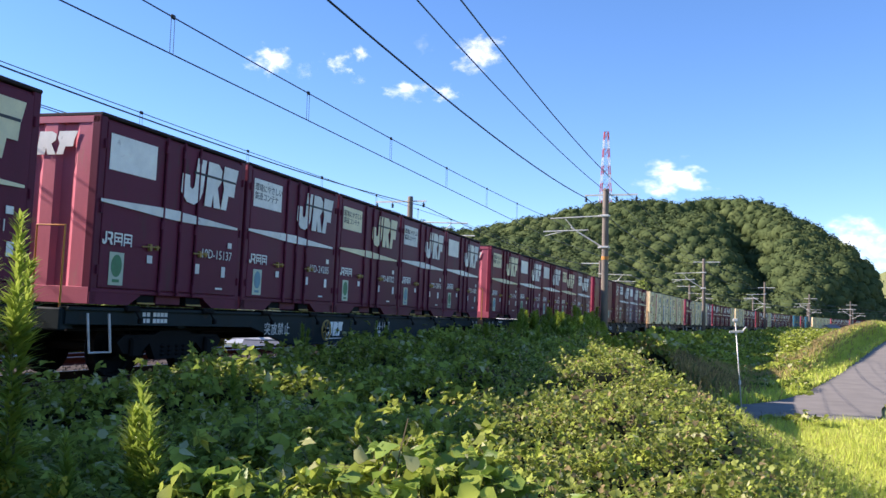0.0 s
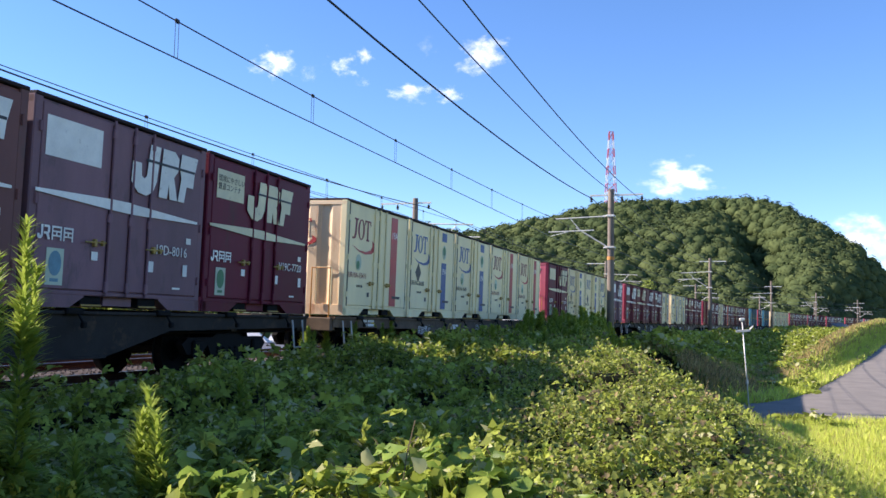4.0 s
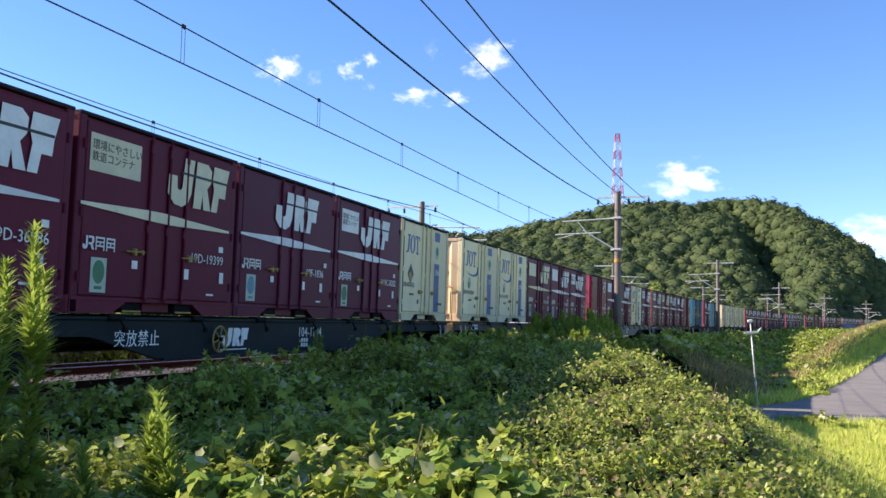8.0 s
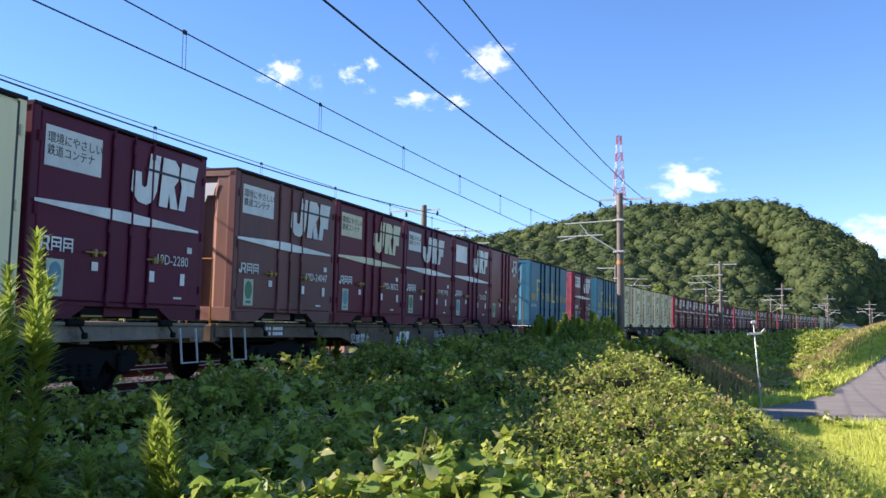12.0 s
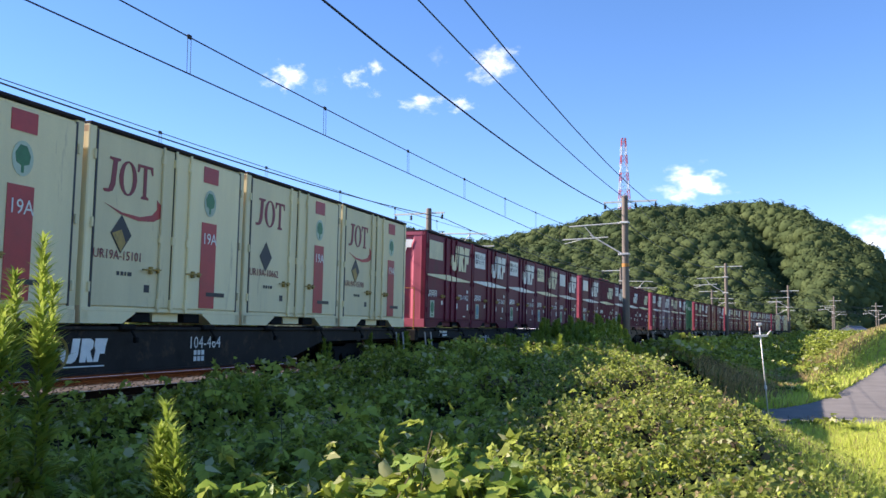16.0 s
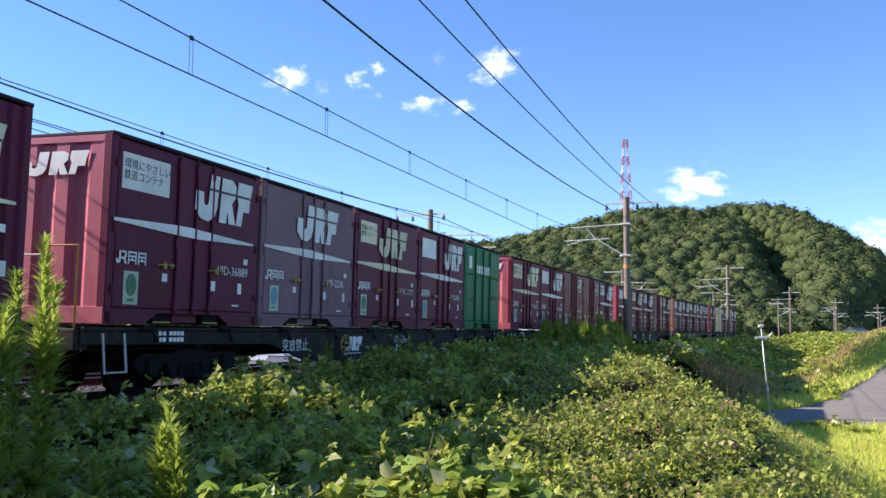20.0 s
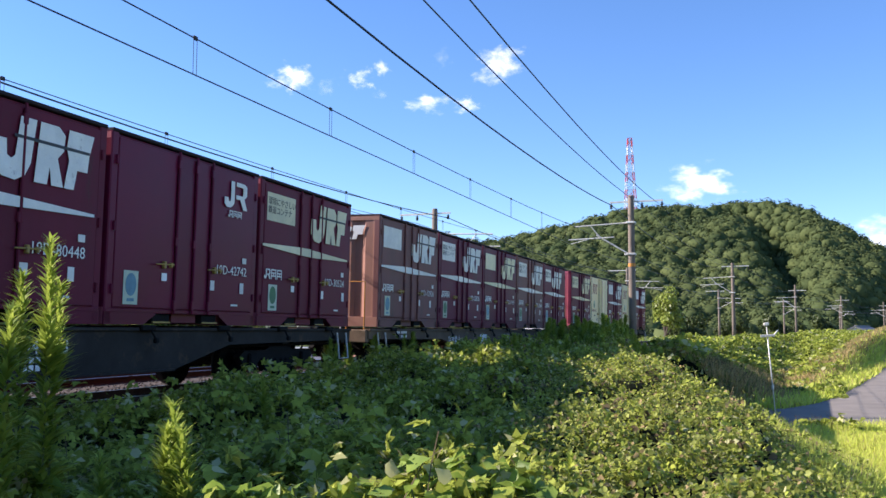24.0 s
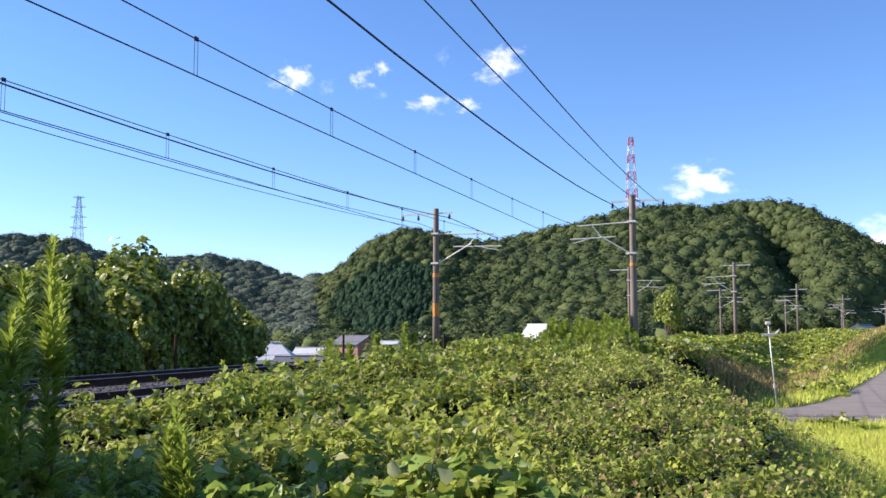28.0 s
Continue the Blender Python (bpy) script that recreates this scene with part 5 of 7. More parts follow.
        spring = keep("spring", lambda: joined([G().turned([(0.06, 0), (0.085, 0.03), (0.06, 0.06), (0.085, 0.09), (0.06, 0.12), (0.085, 0.15), (0.06, 0.18)], (a, -0.93, 0.3), "z", 10) for a in (-0.28, -0.1, 0.1, 0.28)]), IRON)
        part("spring", spring, IRON, b)
        for a in (-0.95, 0.95):
            ws = part("wheelset", keep("wheelset", lambda: joined([G().tube((0, -0.98, 0), (0, 0.98, 0), 0.07, n=10)] + [G().turned([(0.07, y - 0.07 * k), (0.16, y - 0.06 * k), (0.2, y - 0.02 * k), (0.36, y - 0.02 * k), (0.385, y - 0.065 * k), (0.43, y - 0.065 * k), (0.433, y + 0.05 * k), (0.46, y + 0.06 * k), (0.45, y + 0.08 * k), (0.36, y + 0.07 * k), (0.07, y + 0.07 * k)], (0, 0, 0), "y", 24) for y, k in ((-0.565, 1), (0.565, -1))]
                + [G().tube((0.0, y * 1.02, 0.0), (0.0, y * 1.05, 0.0), 0.11, n=8) for y in (-0.95, 0.95)] + [G().box(0.02, 0.09, y - 0.01, y + 0.01, -0.03, 0.03) for y in (-1.0, 1.0)]), IRON), IRON, b, at=Matrix.Translation((a, 0, 0.43)))
            wheelsets.append(ws)
    return w, wheelsets


M, PL, BR, MV, CR = MAROON, PLUM, BROWN, MAUVE, CRIMSON
B_, R_ = BLUE_MARK, RED_MARK
# Each wagon: its paint and number, then its five loads, counted from the leading end.
TRAIN = (
    (FRAME_DARK, "104-1290", [(M, "words", "19D-30112"), (PL, "white", "19D-12764"), (M, "words", "19D-28117"), (M, "white", "19D-7731"), (PL, "white", "19D-7751")]),
    (FRAME_TEAL, "104-1467", [(PL, "white", "19D-15137"), (PL, "words", "19D-24285"), (PL, "words", "19D-80702"), (PL, "words", "19D-23876"), (PL, "white", "19D-11602")]),
    (FRAME_DARK, "104-43", [(M, "words", "19D-31942"), (PL, "white", "19D-23173"), (M, "white", "19D-16370"), (M, "small", "V19C-933"), (BR, "small", "19F-1044")]),
    (FRAME_DARK, "104-2657", [(CR, "plain", "19D-44074"), (CR, "plain", "19D-42019"), (BR, "words", "19D-25394"), (MV, "white", "19D-8016"), (M, "small", "V19C-7720")]),
    (FRAME_RUST, "104-565", [(R_, 1, 0, "UR19A-15411"), (B_, 1, 1, "UR19A-20188"), (B_, 1, 0, "UR19A-11540"), (R_, 1, 0, "UR19A-15795"), (R_, 1, 0, "UR19A-15243")]),
    (FRAME_DARK, "104-136", [(PL, "white", "19G-10364"), (B_, 1, 1, "UR19A-21764"), (B_, 0, 1, "UR19A-485"), (B_, 1, 0, "UR19A-10556"), (MV, "white", "19D-9912")]),
    (FRAME_TEAL, "104-1704", [(M, "white", "19D-36986"), (M, "words", "19D-19399"), (PL, "none", "19F-1836"), (PL, "small", "V19C-8202"), (B_, 0, 1, "UR19A-433")]),
    (FRAME_RUST, "106-325", [(B_, 1, 0, "UR19A-20016"), (B_, 1, 0, "UR19A-21098"), (PL, "white", "19D-11081"), (PL, "white", "19D-40127"), (PL, "small", "V19C-1145")]),
    (FRAME_GREY, "107-840", [(CR, "plain", "19D-44486"), (PL, "white", "19D-13744"), (PL, "none", "V19B-6700"), (B_, 1, 1, "UR19A-2027"), (PL, "words", "19D-2280")]),
    (FRAME_RUST, "106-718", [(BR, "words", "19D-24047"), (M, "words", "19D-38372"), (PL, "small", "V19C-978"), (PL, "white", "19D-6225"), (CR, "plain", "19D-45310")]),
    (FRAME_DARK, "104-468", None),
    (FRAME_DARK, "104-464", [(R_, 1, 0, "UR19A-15883"), (R_, 0, 1, "UR19A-10425"), (R_, 1, 1, "UR19A-15101"), (R_, 0, 1, "UR19A-10662"), (R_, 1, 1, "UR19A-15390")]),
    (FRAME_DARK, "104-1161", [(M, "white", "19D-11452"), (M, "words", "19D-38062"), (PL, "words", "19D-36106"), (PL, "words", "19D-37090"), (PL, "white", "19D-8871")]),
    (FRAME_RUST, "106-366", [(PL, "white", "19D-1690"), (PL, "ribbed", "19G-2641"), (PL, "small", "V19C-731"), (PL, "ribbed", "19G-1822"), (PL, "ribbed", "19G-3076")]),
    (FRAME_DARK, "104-2475", [(PL, "words", "19D-36889"), (MV, "none", "19F-2236"), (PL, "small", "V19C-1773"), (PL, "white", "19G-8542"), ("green",)]),
    (FRAME_TEAL, "104-2781", [(M, "words", "19D-60522"), (M, "white", "19D-80148"), (CR, "plain", "19D-43112"), (CR, "plain", "19D-43775"), (PL, "words", "19D-18830")]),
    (FRAME_DARK, "104-858", [(M, "white", "19D-4621"), (M, "words", "19G-4605"), (M, "words", "19D-80448"), (CR, "plain", "19D-42742"), (M, "words", "19D-30524")]),
    (FRAME_RUST, "106-512", [(BR, "white", "19D-12926"), (PL, "words", "19D-32878"), (PL, "white", "19D-11919"), (BR, "words", "19D-22360"), (PL, "small", "V19C-484")]),
    (FRAME_DARK, "106-638", [(PL, "words", "19F-5629"), (R_, 0, 0, "UR18A-11571"), (PL, "white", "19D-16539"), (R_, 0, 0, "UR18A-11991"), (M, "white", "19G-5396")]),
)

train_moves = []
WAGON_SHIFT = {0: 0.45, 1: 0.15, 2: 0.2, 4: 0.25, 3: -0.15, 5: 0.32, 6: 0.15, 7: 0.1, 8: 0.1, 9: -0.42, 10: -0.15, 11: 0.25, 12: 0.28, 13: -0.1, 14: -0.1, 17: 0.12, 18: -0.22}    # metres, fitted to the wagons' places in the camera's view


def build_train():
    n = 0
    for k, (paint, number, loads) in enumerate(TRAIN):
        w, sets = flat_wagon(paint, number, emblem_at=-1.55, words_at=-4.67 if paint is not FRAME_GREY else -3.4, wheel=number.startswith("104") or number in ("106-325", "106-638"))
        train_moves.append((w, k, Matrix.Identity(4), sets))
        if loads is None:
            put = [(long_blue_box(), FIRST + 3.03), (freight_box(PLUM, "words", "19G-16016", extra=1), 0.0), (long_blue_box(), FIRST + 18.95 - 3.03)]
        else:
            put = []
            for j, d in enumerate(loads):
                n += 1
                x = FIRST + j * PITCH + CL / 2
                if d[0] == "green":
                    ob = green_box()
                elif d[0] in (BLUE_MARK, RED_MARK):
                    ob = cream_box(d[0], d[3], bool(d[1]), bool(d[2]), old=k == 18, extra=n)
                elif d[1] == "plain":
                    ob = freight_box(d[0], "none", d[2], mark="plain", extra=n)
                elif d[1] == "ribbed":
                    ob = freight_box(d[0], "none", d[2], style="ribbed", extra=n)
                else:
                    ob = freight_box(d[0], d[1], d[2], extra=n)
                put.append((ob, x))
        for ob, x in put:
            train_moves.append((ob, k, Matrix.Translation((x, 0, DECK)), ()))


build_train()


# ---- plants on the bank ----
veg = np.random.default_rng(11)
LEAF_V = np.array([(0, -0.5, 0), (0.42, -0.2, 0.09), (0.34, 0.2, 0.07), (0, 0.6, -0.08), (-0.34, 0.2, 0.07), (-0.42, -0.2, 0.09)], float)
LEAF_F = np.array([(0, 1, 2, 3), (0, 3, 4, 5)])
PALM_V = np.concatenate([np.array([(0, -0.1, 0), (0.3 * k, 0.36 * k, 0.08), (0, k, -0.14 * k), (-0.3 * k, 0.36 * k, 0.08)]) @ np.array([(math.cos(a), -math.sin(a), 0), (math.sin(a), math.cos(a), 0), (0, 0, 1.0)])
                         for a, k in ((0.0, 0.85), (0.95, 0.74), (-0.95, 0.72), (1.95, 0.5), (-1.95, 0.52))])
PALM_F = np.arange(20).reshape(5, 4)
LOBED_V = np.array([(0, -0.46, 0), (0.36, -0.4, 0.07), (0.5, -0.04, 0.12), (0.23, 0.28, 0.03), (0, 0.08, -0.03), (0, 0.64, -0.12), (-0.36, -0.4, 0.07), (-0.5, -0.04, 0.12), (-0.23, 0.28, 0.03)], float)
LOBED_F = np.array([(0, 1, 2, 4), (4, 2, 3, 5), (0, 4, 7, 6), (4, 5, 8, 7)])
LOBED_TRIO_V = np.concatenate([(LOBED_V * k + np.array([0, 0.62 * k, 0])) @ np.array([(math.cos(a), math.sin(a), 0), (-math.sin(a), math.cos(a), 0), (0, 0, 1.0)]) + np.array([0, 0, dz]) + np.outer(LOBED_V[:, 1], (0, 0, tip))
                               for a, k, dz, tip in ((0.0, 1.0, 0.0, -0.3), (1.75, 0.84, 0.05, 0.25), (-1.7, 0.9, -0.06, -0.4))])
LOBED_TRIO_F = np.concatenate([LOBED_F + 9 * i for i in range(3)])
TRIO_V = np.concatenate([(LEAF_V * k + np.array([0, 0.62 * k, 0])) @ np.array([(math.cos(a), math.sin(a), 0), (-math.sin(a), math.cos(a), 0), (0, 0, 1.0)]) + np.array([0, 0, dz]) + np.outer(LEAF_V[:, 1], (0, 0, tip))
                         for a, k, dz, tip in ((0.0, 1.0, 0.0, -0.25), (1.75, 0.86, 0.05, 0.2), (-1.7, 0.9, -0.06, -0.35))])
TRIO_F = np.concatenate([LEAF_F + 6 * i for i in range(3)])
BLADE_V = np.array([(-0.5, 0, 0), (0.5, 0, 0), (0.32, 0.12, 0.55), (-0.32, 0.12, 0.55), (0, 0.4, 1.0)], float)
BLADE_F = np.array([(0, 1, 2), (0, 2, 3), (3, 2, 4)])


def canopy_z(x, y):
    """Height of the top of the creeper-grown bank."""
    s, o = along(x, y)
    at_track = np.interp(s, (0, 7, 9, 11, 14, 17, 22, 30, 38, 46, 56), (-0.15, -0.15, -0.02, 0.2, 0.32, 0.36, 0.42, 0.6, 0.8, 0.7, 0.3))
    inside = np.interp(s, (0, 6, 10, 14, 22, 30, 40, 50), (-0.25, -0.2, -0.12, 0.0, 0.25, 0.55, 0.7, 0.4))
    z = at_track + (inside - at_track) * smooth(2.2, 4.5, o)
    z = z + 0.22 * rough_noise(x, y, 1.0, 4.0) * smooth(2.5, 5, np.hypot(x, y)) + 0.12 * rough_noise(x, y, 0.42, 1.0) * smooth(3, 6, np.hypot(x, y)) + 0.1 * rough_noise(x, y, 2.6, 8.0)
    z = z + 0.13 * rough_noise(x, y, 0.27, 3.0) * smooth(3.5, 6, np.hypot(x, y))
    z = z + 0.85 * np.exp(-((x + 3.75) ** 2 + (y - 3.1) ** 2) / 0.5)
    d, az = np.hypot(x, y), np.degrees(np.arctan2(x, y))
    z = z + 0.42 * np.exp(-((d - 4.0) / 0.45) ** 2) * smooth(-37, -32, az) * (1 - smooth(-11, -7, az))
    rim = np.interp(y, (4, 8, 13, 20, 26, 35, 50), (0.6, 0.4, -0.1, -1.5, -2.7, -3.8, -4.6)) + 0.25 * rough_noise(y, y, 1.0, 5.0)
    z = z - np.maximum(x - rim, 0) * 1.25
    z = np.where(o < 2.1, np.minimum(z, -0.12 - (2.1 - o) * 0.8), z)
    return np.maximum(z, ground_z(x, y) + 0.12)


def sector(n, near, far, az0, az1):
    d, a = veg.uniform(near, far, n), np.radians(veg.uniform(az0, az1, n))
    return d * np.sin(a), d * np.cos(a)


def lay_leaves(name, label, x, y, z, size, material, lean=0.5, base=(LEAF_V, LEAF_F), category="creeper"):
    up = np.array([0.1, -0.3, 1.0]) + veg.normal(size=(len(x), 3)) * lean
    me = scatter(name, *base, np.stack([x, y, z], 1), frames_toward(up, veg), size, material, len(base[0]) > 6 and base[0] is not PALM_V)
    return thing(name, label, category, kind="stuff", data=me)


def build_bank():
    # sheet under the leaves, coloured near-black to read as shade in the gaps
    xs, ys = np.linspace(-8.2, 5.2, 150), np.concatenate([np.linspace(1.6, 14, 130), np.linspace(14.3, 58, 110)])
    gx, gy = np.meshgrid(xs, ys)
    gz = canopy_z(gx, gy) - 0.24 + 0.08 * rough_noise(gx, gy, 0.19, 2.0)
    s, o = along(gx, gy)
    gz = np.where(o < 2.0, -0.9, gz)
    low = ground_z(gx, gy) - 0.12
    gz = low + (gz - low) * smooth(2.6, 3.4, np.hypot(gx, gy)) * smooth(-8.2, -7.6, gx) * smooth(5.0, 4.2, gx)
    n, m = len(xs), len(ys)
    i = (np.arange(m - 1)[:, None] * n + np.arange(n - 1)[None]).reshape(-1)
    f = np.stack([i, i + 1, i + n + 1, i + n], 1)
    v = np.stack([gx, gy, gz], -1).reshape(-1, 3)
    thing("undergrowth", "undergrowth sheet painted near-black as shade below the creeper leaves", "undergrowth", kind="stuff", data=mass("undergrowth", v, f, UNDER, True))
    # creeper leaves, thick near the eye and thinner away
    for count, base, small, large, seed in ((90000, (PALM_V, PALM_F), 0.05, 0.075, 6.0), (26000, (LOBED_TRIO_V, LOBED_TRIO_F), 0.045, 0.06, 2.5)):
        x, y = sector(count, 3.4, 24, -46, 14)
        s, o = along(x, y)
        ok = (o > 2.05) & (x < 4.2) & (rough_noise(x, y, 0.3, seed) + 0.5 * rough_noise(x, y, 0.13, 3.0) > -0.15)
        x, y = x[ok], y[ok]
        z = canopy_z(x, y) + 0.08 - np.abs(veg.normal(size=len(x))) * 0.17 + 0.18 * (veg.random(len(x)) < 0.08)
        size = (small + large * veg.random(len(x)) ** 1.5) * np.where(np.degrees(np.arctan2(x, y)) > -12, 0.58, 1.0) + 0.0007 * np.hypot(x, y)
        lay_leaves("creeper_leaves", "dense green lobed creeper leaves over the bank", x, y, z, size, KUDZU, 0.75, base)
    # finer weeds growing through, more of them towards the lane
    x, y = sector(120000, 4.2, 30, -42, 8)
    s, o = along(x, y)
    share = 0.1 + 0.6 * smooth(-16, -6, np.degrees(np.arctan2(x, y))) + 0.3 * rough_noise(x, y, 1.4, 7.0)
    ok = (o > 2.1) & (x < 2.4) & (veg.random(len(x)) < share)
    x, y = x[ok], y[ok]
    z = canopy_z(x, y) + veg.uniform(-0.05, 0.14, len(x))
    lay_leaves("fine_weeds", "fine-leaved yellow-green weeds growing through the creeper", x, y, z, veg.uniform(0.02, 0.05, len(x)) + 0.001 * np.hypot(x, y), FINE_WEED, 0.9, category="weeds")
    x, y = sector(60000, 17, 62, -32, 12)
    s, o = along(x, y)
    ok = (o > 2.1) & (x < 2.5) & (o < 13)
    x, y = x[ok], y[ok]
    z = canopy_z(x, y) + 0.06 - np.abs(veg.normal(size=len(x))) * 0.16
    lay_leaves("creeper_leaves", "green creeper and weeds farther along the bank", x, y, z, veg.uniform(0.07, 0.14, len(x)), KUDZU, 0.8, (TRIO_V, TRIO_F))
    # far slope of the bank
    ss, oo = veg.uniform(40, 230, 42000), veg.uniform(2.6, 12.5, 42000)
    p = np.array([on_line(a, b)[:2] for a, b in zip(ss, oo)])
    lumps = 0.35 + 0.5 * rough_noise(p[:, 0], p[:, 1], 2.2, 3.0)
    z = ground_z(p[:, 0], p[:, 1]) + np.maximum(lumps, 0.05) * veg.random(len(p)) ** 0.5 + 0.3 * (oo < 5)
    ok = ~((np.abs(ss - 50) < 9) & (oo > 5.5))
    lay_leaves("bank_weeds", "weeds and creeper on the far slope of the bank", p[ok, 0], p[ok, 1], z[ok], veg.uniform(0.2, 0.42, ok.sum()), KUDZU, 0.8, category="weeds")
    # dry stalks
    x, y = sector(5200, 4, 34, -40, 8)
    s, o = along(x, y)
    ok = (o > 2.3) & (x < 2.5) & (rough_noise(x, y, 1.7, 9.0) > 0.12)
    x, y = x[ok], y[ok]
    stick_v = np.array([(-0.5, -0.006, 0), (0.0, -0.006, 0.08), (0.5, -0.004, 0), (0.5, 0.004, 0), (0.0, 0.006, 0.08), (-0.5, 0.006, 0)])
    stick_f = np.array([(0, 1, 4, 5), (1, 2, 3, 4)])
    lay_leaves("dry_vines", "thin dry brown vine stalks among the leaves", x, y, canopy_z(x, y) + veg.uniform(-0.05, 0.08, len(x)), veg.uniform(0.25, 0.6, len(x)), DRY_VINE, 0.5, (stick_v, stick_f), category="vines")
    x, y = sector(9000, 7, 30, -16, 6)
    s, o = along(x, y)
    ok = (o > 3) & (x < 2) & (rough_noise(x, y, 1.3, 2.0) > 0.25)
    x, y = x[ok], y[ok]
    lay_leaves("withered_leaves", "withered brown leaves among the creeper", x, y, canopy_z(x, y) + veg.uniform(-0.08, 0.06, len(x)), veg.uniform(0.04, 0.09, len(x)), DRY_VINE, 0.9)
    # brown brush and rocks in the hollow by the lane
    ss, oo = veg.uniform(40, 60, 9000), veg.uniform(5.2, 11.5, 9000)
    p = np.array([on_line(a, b)[:2] for a, b in zip(ss, oo)])
    p = p[np.min([np.hypot(p[:, 0] - a, p[:, 1] - b) for a, b in LANE], axis=0) > 4.6]
    lay_leaves("dry_brush", "brown dry brush in the hollow by the lane", p[:, 0], p[:, 1], ground_z(p[:, 0], p[:, 1]) + veg.uniform(0, 0.5, len(p)), veg.uniform(0.25, 0.6, len(p)), DRY_VINE, 0.9, (stick_v * np.array([1, 2.2, 1]), stick_f), category="brush")
    # grass on the lane's verges and the slope beside the eye
    x, y = sector(150000, 9, 62, 1.5, 15)
    s, o = along(x, y)
    rim = np.interp(y, (4, 8, 13, 20, 26, 35, 50), (0.6, 0.4, -0.1, -1.5, -2.7, -3.8, -4.6))
    dl = np.min([np.hypot(x - a, y - b) for a, b in LANE], axis=0)
    ok = (x > rim + 0.9) & (dl > 2.6 + 2.6 * np.exp(-((y - 44.5) / 4.5) ** 2)) & ((y < 38) | (x > 3))
    x, y = x[ok], y[ok]
    tall = veg.uniform(0.22, 0.5, len(x)) * (0.75 + 0.45 * rough_noise(x, y, 2.2, 6.0))
    up = np.array([0.0, 0.0, 1.0]) + veg.normal(size=(len(x), 3)) * 0.28
    me = scatter("verge_grass", BLADE_V, BLADE_F, np.stack([x, y, ground_z(x, y)], 1), frames_toward(up, veg), np.stack([0.007 + 0.0007 * np.hypot(x, y), tall * 0.6, tall], 1), GRASS)
    thing("verge_grass", "light green grass on the slope beside the lane", "grass", kind="stuff", data=me)
    ss = veg.uniform(50, 190, 70000)
    oo = np.interp(ss, LANE_S, LANE_O) - veg.uniform(2.2, 8.5, 70000)
    p = np.array([on_line(a, b)[:2] for a, b in zip(ss, oo)])
    dl = np.min([np.hypot(p[:, 0] - a, p[:, 1] - b) for a, b in LANE], axis=0)
    p = p[dl > 2.6]
    s, o = along(p[:, 0], p[:, 1])
    low = veg.random(len(p)) > smooth(3.6, 5.4, np.interp(s, LANE_S, LANE_O) - o)
    for sel, m, nm, lb in ((low, GRASS, "verge_grass", "green grass along the lane's edge"), (~low, TAN_GRASS, "dry_grass", "tan dry grass on the lane's bank")):
        q = p[sel]
        up = np.array([0.0, 0.0, 1.0]) + veg.normal(size=(len(q), 3)) * 0.3
        tall = veg.uniform(0.3, 0.65, len(q))
        me = scatter(nm, BLADE_V, BLADE_F, np.stack([q[:, 0], q[:, 1], ground_z(q[:, 0], q[:, 1])], 1), frames_toward(up, veg), np.stack([0.03 + 0.0012 * np.hypot(q[:, 0], q[:, 1]), tall * 0.6, tall], 1), m)
        thing(nm, lb, "grass", kind="stuff", data=me)


build_bank()


def creeper_vine():
    """The nearest creeper shoots, leaf by leaf."""
    leaf_meshes = []
    for k in range(3):
        v = LOBED_V * np.array([1.1, 1.0, 1.0 + k * 0.7])
        g = G().add([tuple(p) for p in v], [tuple(q) for q in LOBED_F])
        leaf_meshes.append(g.mesh("leaf", KUDZU_NEAR, True))
    for a0, a1, d0, d1, n in ((-31, -9, 3.6, 4.3, 210), (-41, -33, 4.6, 5.2, 40), (-34, -25, 5.1, 5.9, 40), (-10, 4, 5.3, 6.4, 60), (-33, -27, 9.5, 12.5, 45)):
        vine = thing("creeper_vine", "young bright green kudzu shoots with broad leaves", "creeper", group="creeper shoots")
        az = np.radians(veg.uniform(a0, a1, n))
        d = veg.uniform(d0, d1, n)
        x, y = d * np.sin(az), d * np.cos(az)
        top = canopy_z(x, y)
        for i in range(n):
            rise = 0.02 + 0.1 * veg.random()
            size = veg.uniform(0.07, 0.12)
            p = Vector((x[i], y[i], top[i] + rise))
            up = Vector((to_sun.x * 0.4, to_sun.y * 0.4, 1.0)) + Vector(veg.normal(size=3)) * 0.4
            m = Matrix.Translation(p) @ up.to_track_quat("Z", "Y").to_matrix().to_4x4() @ Matrix.Rotation(veg.uniform(0, 6.3), 4, "Z") @ Matrix.Diagonal((size, size, size, 1))
            part("leaf", leaf_meshes[i % 3], KUDZU_NEAR, vine, at=m)
            part("stem", G().tube((p.x + 0.05, p.y + 0.04, p.z - rise - 0.14), p, 0.004, n=4, caps=False), WEED_STEM, vine)


creeper_vine()


